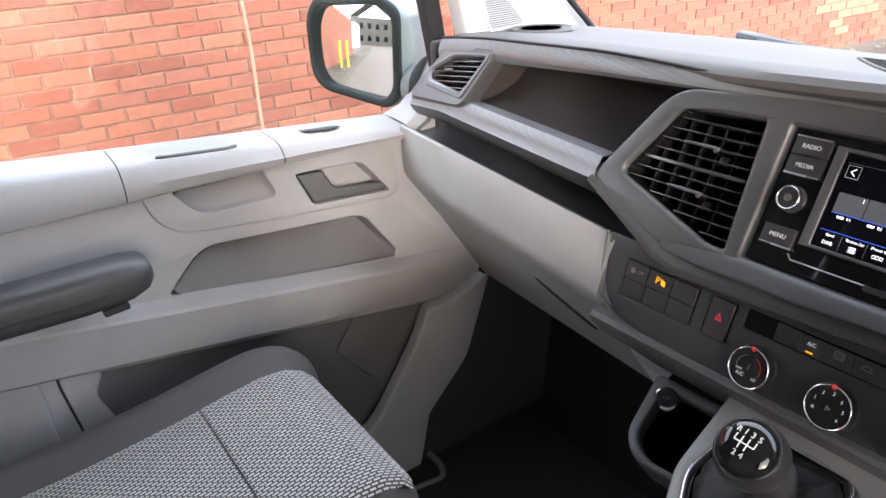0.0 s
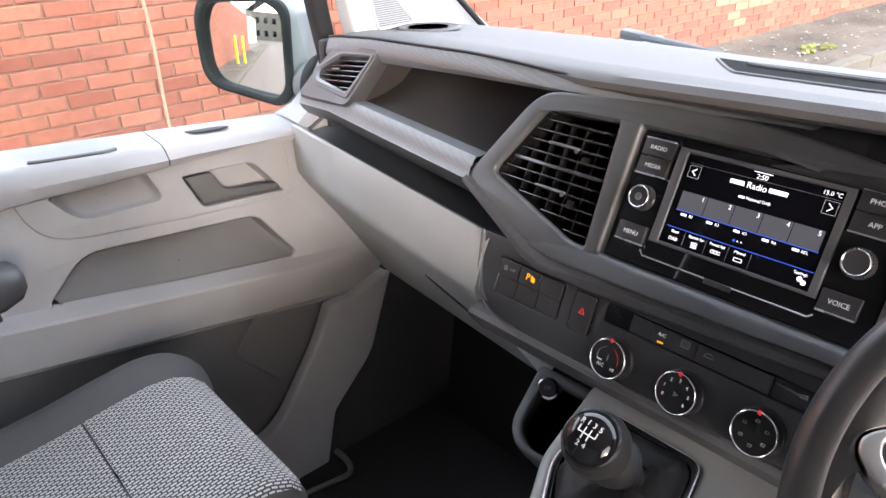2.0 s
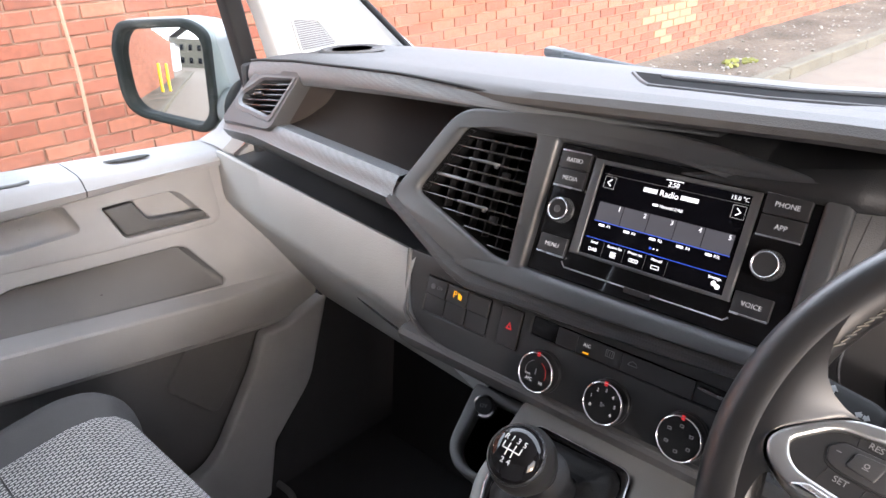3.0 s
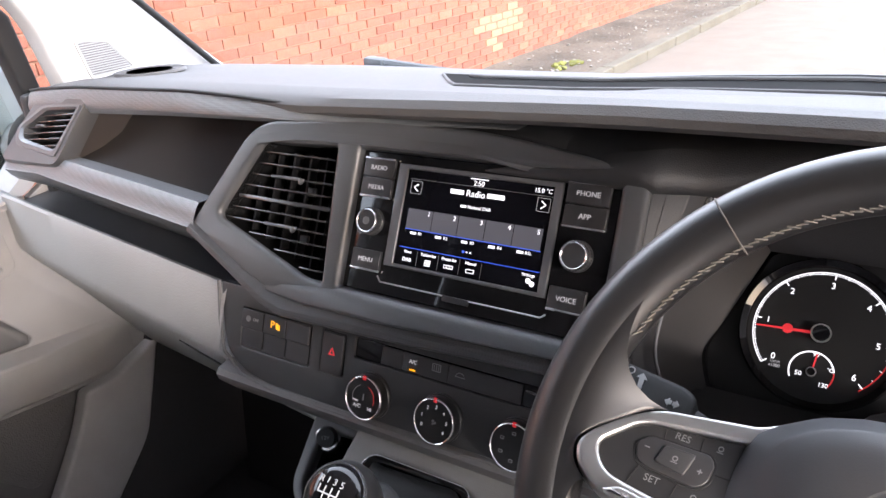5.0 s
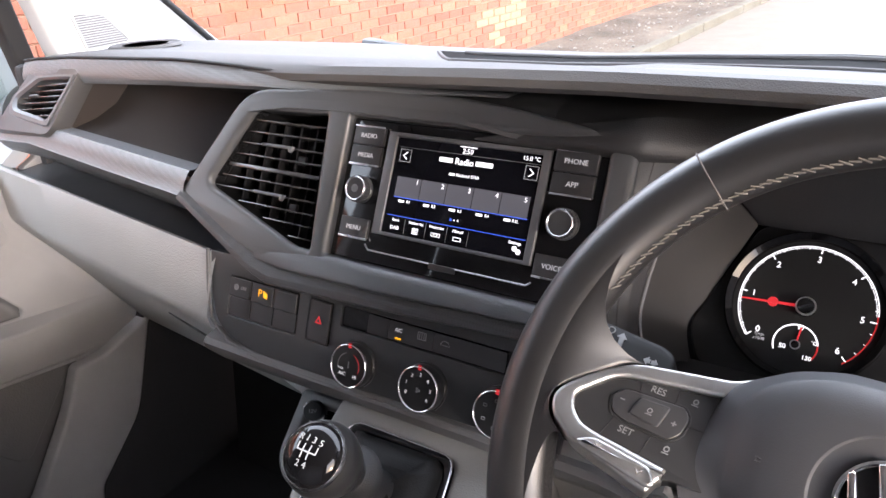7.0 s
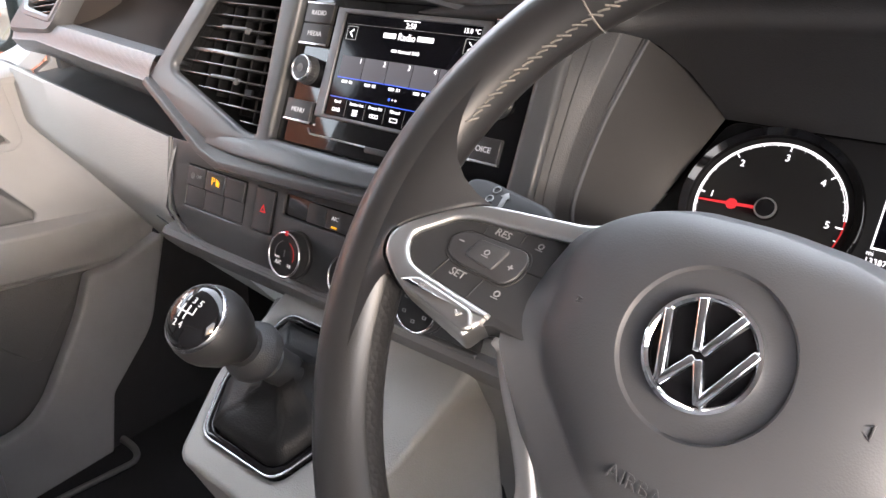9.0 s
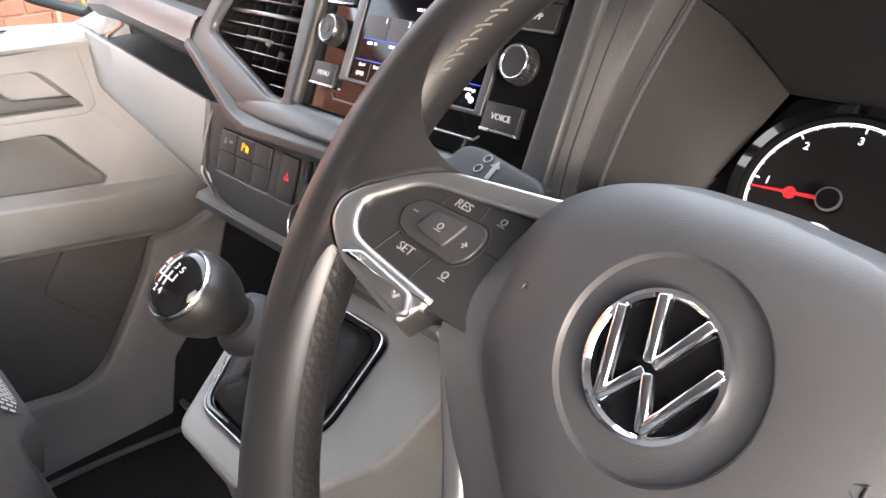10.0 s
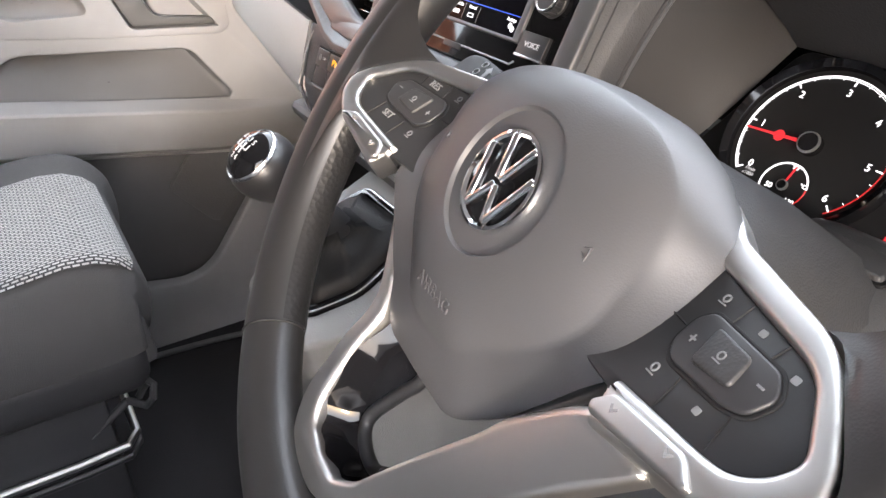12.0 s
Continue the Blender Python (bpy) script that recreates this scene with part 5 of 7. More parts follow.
def gauge(u, top, step, first, last, count, needle, name):
    ob = part(name, lathe([(0.0, -0.004), (0.0525, -0.004), (0.0525, -0.0015)], MH @ at(u, 0), 64), M_CLUSTER, cluster)
    part("gauge_bezel", lathe([(0.0520, -0.006), (0.0530, 0.003), (0.0575, 0.006), (0.0590, 0.003), (0.0590, -0.006)], MH @ at(u, 0), 64), M_GLOSS, ob)
    part("scale_ring", loft([[MH @ Vector((u + r * math.cos(radians(c)), r * math.sin(radians(c)), h)) for r, h in ((0.0480, -0.0016), (0.0480, -0.0010), (0.0487, -0.0010), (0.0487, -0.0016))] for c in np.linspace(first, last + 50, 60)]), M_LIT, ob, "white scale ring")
    part("scale_ring_red", tube([MH @ Vector((u + 0.0480 * math.cos(radians(c)), 0.0480 * math.sin(radians(c)), -0.001)) for c in np.linspace(last + 50, last - 4, 20)], 0.0005, 6), M_RED_DIM, ob, "red scale end")
    for k in range(count):
        c = radians(first - k * step)
        part("tick", block((0.0045, 0.0008, 0.0005), MH @ at(u + 0.0458 * math.cos(c), 0.0458 * math.sin(c), -0.0008, math.degrees(c))), M_LIT, ob)
        part("lettering", letters(str(k * top), 0.0067, MH @ at(u + 0.0385 * math.cos(c), 0.0385 * math.sin(c), -0.0012)), M_LIT, ob)
    for k in range((count - 1) * 4 + 1):
        c = radians(first - k * step / 4)
        part("minor_tick", block((0.0022, 0.0004, 0.0004), MH @ at(u + 0.0470 * math.cos(c), 0.0470 * math.sin(c), -0.0009, math.degrees(c))), M_LIT, ob)
    part("scale_line", tube([MH @ Vector((u + 0.0470 * math.cos(radians(c)), 0.0470 * math.sin(radians(c)), -0.001)) for c in np.linspace(first, last + 50, 60)], 0.0002, 5), M_LIT, ob)
    c = radians(needle)
    part("needle", loft([[MH @ Vector((u + r * math.cos(c) - w * math.sin(c), r * math.sin(c) + w * math.cos(c), h)) for w, h in ((-wd, 0.001), (wd, 0.001), (wd, 0.0022), (-wd, 0.0022))] for r, wd in ((0.007, 0.0011), (0.046, 0.0005))], closed=True, caps=True), M_RED, ob, "red needle")
    hub = part("needle_hub", lathe([(0.0075, -0.003), (0.0072, 0.004), (0.0060, 0.0055), (0.0, 0.0057)], MH @ at(u, 0), 32), M_GLOSS, ob)
    part("hub_ring", lathe([(0.0074, 0.0040), (0.0070, 0.0056), (0.0062, 0.0056), (0.0062, 0.0045)], MH @ at(u, 0), 32), M_SATIN, hub)
    return ob


tacho = gauge(0.0, 1, 44.2, 219, -46, 7, 183, "rev_counter")
sub = [MH @ Vector((-0.002 + 0.0155 * math.cos(radians(c)), -0.030 + 0.0155 * math.sin(radians(c)), -0.0015)) for c in np.linspace(205, 10, 30)]
part("temperature_scale", tube(sub, 0.0006, 6), M_LIT, tacho)
part("temperature_scale_red", tube([MH @ Vector((-0.002 + 0.0155 * math.cos(radians(c)), -0.030 + 0.0155 * math.sin(radians(c)), -0.0015)) for c in np.linspace(8, -35, 8)], 0.0006, 6), M_RED_DIM, tacho)
part("temperature_needle", block((0.0012, 0.011, 0.0006), MH @ at(-0.0005, -0.0215, -0.0005, -7)), M_RED, tacho)
part("temperature_hub", lathe([(0.0038, -0.003), (0.0036, 0.0005), (0, 0.0006)], MH @ at(-0.002, -0.030), 20), M_SATIN, tacho)
part("temperature_hub_cap", lathe([(0.0030, 0.0), (0.0029, 0.0010), (0, 0.0011)], MH @ at(-0.002, -0.030), 20), M_GLOSS, tacho)
for body, u, v, sz in (("50", -0.0105, -0.0330, 0.0050), ("90", -0.0005, -0.0165, 0.0046), ("130", 0.0075, -0.0385, 0.0048), ("\u00b0C", 0.0105, -0.0262, 0.0040)):
    part("lettering", letters(body, sz, MH @ at(u, v, -0.0012)), M_LIT, tacho)
part("lettering", letters("1/min\nx1000", 0.0034, MH @ at(-0.0280, -0.0295, -0.0012)), M_PRINT, tacho)
part("gear_lamp", lathe([(0.0040, -0.0015), (0.0038, -0.0008), (0, -0.0007)], MH @ at(-0.0235, -0.0005), 9), M_RED, tacho, "lit red warning symbol")
gauge(0.222, 20, 30, 219, -60, 8, 219, "speedometer")
part("warning_lamp", lathe([(0.0042, -0.0040), (0.0042, -0.0026), (0.0032, -0.0026), (0.0032, -0.0040)], MH @ at(0.0725, -0.0357), 20), M_RED, cluster, "lit red warning ring")
part("info_display", plate(rect(0.066, -0.0095, 0.150, 0.048), [rect(0.0668, -0.0087, 0.1492, 0.0472)], -0.004, -0.0012, 0.0003, MH), M_LIT, cluster, "white display outline")
part("info_screen", plate(rect(0.067, -0.0088, 0.149, 0.047), [], -0.004, -0.0018, 0.0003, MH), M_SCREEN, cluster)
part("lettering", letters("mi", 0.0044, MH @ at(0.0645, -0.0128, -0.0012), 0.0002, 'LEFT'), M_LIT, cluster)
part("lettering", letters("13387", 0.0052, MH @ at(0.0645, -0.0178, -0.0012), 0.0002, 'LEFT'), M_LIT, cluster)

# binnacle: facing left of the cluster, its hood and lower edge
edge = [Vector(p) for p in ((0.183, 0.0278, 1.3112), (0.168, 0.008, 1.264), (0.162, -0.010, 1.228), (0.163, -0.026, 1.200), (0.178, -0.038, 1.168))]
inner = [MH @ Vector(p) for p in ((-0.046, 0.058, 0.002), (-0.060, 0.022, 0.0), (-0.072, -0.008, -0.001), (-0.082, -0.034, -0.002), (-0.072, -0.064, -0.002))]


EDGE, INNER = smooth_line(edge), smooth_line(inner)
part("binnacle_side", loft([[a.lerp(b, t) + Vector((0, 0.012 * math.sin(t * math.pi), 0)) for a, b in zip(EDGE, INNER)] for t in np.linspace(0, 1, 7)]), M_SIDE, dash, "grey moulded binnacle side")
FLINE = [MF @ Vector((0.1465, lerp(0.020, -0.118, i / 24), 0.002)) for i in range(25)]
NF = Vector((0, -0.891, 0.454))
part("binnacle_cheek", loft([[a.lerp(b, t) + NF * o for a, b in zip(FLINE, EDGE)] for t, o in ((0, 0), (0.25, 0.003), (0.5, 0.006), (0.64, 0.0075), (0.68, 0.0075), (0.85, 0.004), (1, 0.0))]), M_DASH, dash, "black facing beside the instruments", 12)
part("binnacle_bead", tube([p + NF * 0.0005 for p in EDGE], 0.0014, 8), M_SILVER, dash)
part("binnacle_groove", tube([a.lerp(b, 0.94) + NF * 0.0018 for a, b in zip(FLINE, EDGE)], 0.0008, 6), M_RUBBER, dash)
part("facing_seam", tube([a.lerp(b, 0.26) + NF * 0.0031 for a, b in zip(FLINE, EDGE)], 0.0005, 6), M_RUBBER, dash)

BROW = [(x, *(MF @ Vector((x, 0.020, 0.002)))[1:]) for x in (0.0, 0.07)] + [(0.1465, *(MF @ Vector((0.1465, 0.020, 0.002)))[1:]), (0.178, 0.026, 1.311), (0.20, 0.034, 1.314), (0.24, 0.044, 1.316), (0.30, 0.052, 1.318), (0.45, 0.058, 1.318), (0.60, 0.055, 1.308), (0.70, 0.05, 1.295)]
rows = []
for x in sorted(set([b[0] for b in BROW] + list(np.linspace(0.02, 0.70, 32)))):
    y, z = table(x, BROW)
    yf, zf, zc, yb, zb = table(x, PAD)
    k = min(max(x / 0.16, 0.04), 1) ** 0.8
    rows.append([(x, y + (1 - k) * 0.004, z)] + [(x, y + (1 - k) * 0.004 + a * k, z + b * k) for a, b in ((-0.004, 0.004), (-0.006, 0.010), (-0.002, 0.019), (0.008, 0.026), (0.022, 0.030), (0.023, 0.028))] + [ (x, yf + 0.10, zf - 0.012), (x, yf + 0.03, zf - 0.005), (x, yf + 0.008, zf - 0.001)])
part("hood_fascia", loft(rows), M_DASH, dash, "black rolled fascia under the hood", 50)
rows = []
for i in range(19):
    x = lerp(0.178, 0.66, i / 18)
    y, z = table(x, BROW)
    c0 = inner[0] if i == 0 else MH @ Vector((lerp(inner[0].x, 0.66, i / 18) - 0.266, 0.058, 0.002))
    b0 = Vector((x, y + 0.001, z + 0.0012))
    rows.append([b0, b0.lerp(c0, 0.2) + Vector((0, 0, 0.006)), b0.lerp(c0, 0.55) + Vector((0, 0, 0.008)), b0.lerp(c0, 0.85) + Vector((0, 0, 0.004)), c0])
part("binnacle_hood", loft(rows), M_DASH, dash, "black inner hood over the instruments", 60)
rows = []
for i in range(15):
    x = lerp(0.165, 0.70, i / 14)
    c0 = MH @ Vector((x - 0.266, -0.060, 0.0))
    rows.append([c0, c0 + Vector((0, -0.02, -0.004)), (x, -0.06, 1.145), (x, -0.075, 1.11)])
part("binnacle_apron", loft(rows), M_DASH, dash)
rows = []
for y, dz in ((-0.006, -0.030), (-0.009, -0.006), (-0.013, -0.001), (-0.018, 0.0), (-0.06, 0.001), (-0.10, 0.003), (-0.14, 0.006)):
    rows.append([(x, y + 0.004 * abs(x - 0.345) / 0.06, z + dz) for x, z in ((0.284, 1.145), (0.296, 1.170), (0.306, 1.184), (0.318, 1.1915), (0.332, 1.1945), (0.350, 1.1950), (0.370, 1.1945), (0.384, 1.1915), (0.394, 1.184), (0.402, 1.170), (0.41, 1.145))])
part("column_top_cover", loft(rows), M_PANEL, dash, "dark grey steering column cover", 50)
part("cover_groove", plate(rounded([(0.327, -0.0565), (0.380, -0.0580), (0.3775, -0.0285), (0.326, -0.0295)], 0.004), [], 1.1930, 1.1955, 0.0004, Matrix.Identity(4)), M_SLOT, dash)
part("cover_bar", plate(rounded([(0.3290, -0.0550), (0.3780, -0.0560), (0.3755, -0.0315), (0.3280, -0.0320)], 0.004), [], 1.1930, 1.1985, 0.0016, Matrix.Identity(4), 3), M_PANEL, dash, "raised bar on the column cover")
part("dash_core", block((0.62, 0.16, 0.15), pose(0.43, 0.215, 1.235), 0.005), M_SLOT, dash)
part("dash_right_end", block((0.03, 0.30, 0.42), pose(0.80, 0.17, 1.10), 0.015), M_GREY_DARK, dash)
part("dash_left_end", block((0.02, 0.22, 0.20), pose(-0.838, 0.20, 1.22), 0.008), M_DASH, dash)

# steering column shroud and knee panel
column = part("column_shroud", loft([[MW @ Vector((0.045 * k * math.cos(a), 0.045 * k * math.sin(a) * 1.1 - 0.01, d)) for a in np.linspace(0, 2 * math.pi, 20, endpoint=False)] for d, k in ((-0.07, 0.9), (-0.09, 1.2), (-0.16, 1.35), (-0.22, 1.4))], closed=True, caps=True), M_DASH, dash)
part("knee_panel", loft([[(x, y, z) for x in np.linspace(0.075, 0.79, 8)] for y, z in ((-0.078, 1.115), (-0.086, 1.10), (-0.075, 1.07), (0.02, 0.86), (0.06, 0.72), (0.12, 0.66))]), M_CONSOLE, dash, "grey knee panel under the column")

# ---- stalk ----
stalk = thing("indicator_stalk", MW @ Vector((-0.06, 0.02, -0.05)), "black indicator stalk with white lamp symbols", "stalk")
MT = MW @ at(-0.133, 0.0250, -0.082, -4) @ pose(0, 0, 0, -24) @ at(0, 0, 0.082)
stalk_arm = part("stalk_arm", plate(rounded([(-0.042, -0.012), (0.016, -0.015), (0.023, -0.010), (0.022, 0.007), (0.014, 0.0110), (-0.030, 0.0125), (-0.040, 0.009)], [0.006, 0.006, 0.006, 0.008, 0.006, 0.006, 0.006]), [], -0.090, -0.0735, 0.0035, MT, 3), M_CLUSTER, stalk)
part("stalk_neck", tube([MT @ Vector((0.0, 0.0, -0.084)), MT @ Vector((0.06, -0.01, -0.10)), MT @ Vector((0.13, -0.03, -0.12))], [0.009, 0.010, 0.012], 12), M_DASH, stalk)
for v in (0.0075, 0.0010):
    part("lamp_symbol", lathe([(0.0024, -0.0736), (0.0024, -0.0731), (0.0018, -0.0731), (0.0018, -0.0736)], MT @ at(-0.0185, v), 16), M_PRINT_DIM, stalk_arm)
part("beam_symbol", plate([(-0.0110, 0.0085), (-0.0072, 0.0050), (-0.0090, 0.0050), (-0.0080, -0.0020), (-0.0105, -0.0020), (-0.0122, 0.0050), (-0.0140, 0.0050)], [], -0.0737, -0.0731, 0.0001, MT), M_PRINT_DIM, stalk_arm)
for g in (-1, 1):
    part("arrow_symbol", plate([(0.0110 + g * x, y - 0.002) for x, y in ((0.0045, 0.0), (0.0018, 0.0026), (0.0018, 0.0013), (0.0003, 0.0013), (0.0003, -0.0013), (0.0018, -0.0013), (0.0018, -0.0026))][::-g], [], -0.0737, -0.0731, 0.0001, MT), M_PRINT_DIM, stalk_arm)


# ---- steering wheel ----
wheel = thing("steering_wheel", MW @ Vector((0, -0.19, 0)), "black leather steering wheel with satin silver spokes", "steering wheel")


R_RIM = 0.1646


def rim_r(a):
    """The rim's half thickness by angle: slim at the top, fuller at the sides."""
    return 0.0152 + 0.0014 * max(0.0, math.cos(radians(2 * a))) ** 2


def rim_point(a, b, grow=0.0):
    """A place on the rim's skin: a round the wheel, b round the section, in degrees."""
    r = rim_r(a) + grow
    c, s, k = math.cos(radians(a)), math.sin(radians(a)), R_RIM + r * 1.05 * math.cos(radians(b))
    return MR @ Vector((k * c, k * s, r * 0.97 * math.sin(radians(b))))


part("rim", loft([[rim_point(a, b) for b in np.linspace(0, 360, 24, endpoint=False)] for a in np.linspace(0, 360, 145)], closed=True), M_LEATHER, wheel, "black leather rim")
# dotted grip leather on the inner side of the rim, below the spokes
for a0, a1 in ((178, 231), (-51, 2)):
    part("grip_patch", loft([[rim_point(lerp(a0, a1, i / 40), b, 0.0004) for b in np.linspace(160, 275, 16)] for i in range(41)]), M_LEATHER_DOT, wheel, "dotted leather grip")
# rim seams: pale thread on the upper two paints their highlight, lower two dark
for a, mt in ((48.6, M_THREAD), (131.4, M_THREAD), (231.5, M_RUBBER), (-51.5, M_RUBBER)):
    part("rim_seam", tube([rim_point(a, b, 0.0003) for b in np.linspace(-20, 215, 20)], 0.0005, 6), mt, wheel)
bm = bmesh.new()
for i in range(92):
    a = 24 + i * 1.45
    p, q_ = rim_point(a, 163 if i % 2 else 158, 0.0004), rim_point(a + 1.9, 149 if i % 2 else 153, 0.0004)
    tube([p, p.lerp(q_, 0.5) + (MR.to_3x3() @ Vector((0, 0, 0.0004))), q_], 0.0005, 5, bm=bm)
part("stitching", bm, M_THREAD, wheel, "pale zigzag stitches")


def both(half):
    """A closed outline from its right half, given from the top down."""
    return half + [(-x, y) for x, y in half[::-1] if x > 1e-6]


# hub pad: a raised front with a chamfer that falls to the spokes
PAD_C = (0.0, -0.012)
pad_edge = radial(rounded(both([(0.0, 0.0515), (0.030, 0.0500), (0.050, 0.0435), (0.067, 0.0325), (0.0755, 0.0250), (0.0805, -0.0150), (0.0790, -0.0250), (0.0700, -0.0370), (0.0540, -0.0570), (0.0360, -0.0745), (0.0270, -0.0795), (0.0, -0.0800)]), 0.006, 4), PAD_C, 144)
pad_front = radial(rounded(both([(0.0, 0.0460), (0.030, 0.0435), (0.0457, 0.0380), (0.0590, 0.0280), (0.0645, 0.0157), (0.0625, -0.0180), (0.0545, -0.0310), (0.0205, -0.0590), (0.0120, -0.0615), (0.0, -0.0620)]), 0.008, 4), PAD_C, 144)


def pad_h(v):
    """Height of the cover's edge: it follows the dished keys at the sides."""
    return max(-0.031 - 0.38 * v, -0.043) if v > -0.030 else lerp(-0.0196, -0.0300, min((-0.030 - v) / 0.035, 1))


R_REC = 0.0288
rows = []
for k, dz in ((0.80, -0.045), (0.90, -0.022), (0.972, -0.0065), (0.995, -0.0025), (1.0, 0.0)):
    rows.append([MU @ Vector((x * k, PAD_C[1] + (y - PAD_C[1]) * k, pad_h(y) + dz)) for x, y in pad_edge])
for t, up in ((0.06, 0.15), (0.25, 0.36), (0.5, 0.60), (0.75, 0.82), (0.92, 0.955), (1.0, 1.0)):
    rows.append([MU @ Vector((lerp(x, p, t), lerp(y, q_, t), lerp(pad_h(y), -0.0222, up))) for (x, y), (p, q_) in zip(pad_edge, pad_front)])
for t, h in ((0.05, -0.0211), (0.14, -0.0192), (0.28, -0.0168), (0.48, -0.0144), (0.72, -0.0125), (0.96, -0.0113)):
    rows.append([MU @ Vector((lerp(p, R_REC * math.cos(2 * math.pi * i / 144), t), lerp(q_, R_REC * math.sin(2 * math.pi * i / 144), t), h)) for i, (p, q_) in enumerate(pad_front)])
for k, h in ((1.0, -0.0113), (0.985, -0.0119), (0.965, -0.0130), (0.72, -0.0134), (0.02, -0.0136)):
    rows.append([MU @ Vector((R_REC * k * math.cos(2 * math.pi * i / 144), R_REC * k * math.sin(2 * math.pi * i / 144), h)) for i in range(144)])
hub_pad = part("airbag_pad", loft(rows, closed=True), M_AIRBAG, wheel, "grained black airbag cover", 50)
part("lettering", letters("AIRBAG", 0.0075, MU @ at(0.0, -0.0475, -0.0150) @ pose(0, 0, 0, 14), 0.0005), M_AIRBAG, hub_pad)
for u in (-0.0475, 0.0480):
    part("horn_symbol", tube([MU @ Vector((u + x, y, -0.0152)) for x, y in ((-0.0026, -0.0012), (-0.0006, -0.0008), (0.0022, -0.0026), (0.0022, 0.0018), (-0.0006, 0.0004), (-0.0026, 0.0008))], 0.0005, 6, closed=True), M_AIRBAG, hub_pad)
E_AT = MU @ at(0, 0, -0.0385, -5)
badge = part("emblem_back", lathe([(0.0190, 0.022), (0.0186, 0.0262), (0.0120, 0.0270), (0, 0.0273)], E_AT, 48), M_GLOSS, wheel, "domed gloss black badge disc")
part("emblem_ring", lathe([(0.0198, 0.0210), (0.0198, 0.0262), (0.0192, 0.0280), (0.0180, 0.0284), (0.0170, 0.0274), (0.0168, 0.0250)], E_AT, 64), M_BADGE, badge, "chrome badge ring")
for x0, y0, x1, y1 in ((-0.0073, 0.0158, -0.0010, 0.0004), (0.0073, 0.0158, 0.0010, 0.0004), (-0.0156, 0.0078, -0.0072, -0.0142), (0.0156, 0.0078, 0.0072, -0.0142), (-0.0072, -0.0142, -0.0008, -0.0024), (0.0072, -0.0142, 0.0008, -0.0024)):
    d = Vector((x1 - x0, y1 - y0, 0))
    part("emblem_bar", block((d.length + 0.0012, 0.0034, 0.0026), E_AT @ at((x0 + x1) / 2, (y0 + y1) / 2, 0.0276, math.degrees(math.atan2(d.y, d.x))), 0.0011, 3), M_BADGE, badge)


def spoke_frame(sgn):
    """The dished plane of one side's keys: it rises to the rim and falls back towards the top."""
    e1, e2 = Vector((1, 0, 0.2348 * sgn)), Vector((0, 1, -0.3976))
    n = e1.cross(e2).normalized()
    return MU @ Matrix(((e1.x, e2.x, n.x, 0), (e1.y, e2.y, n.y, 0), (e1.z, e2.z, n.z, -0.0480), (0, 0, 0, 1)))


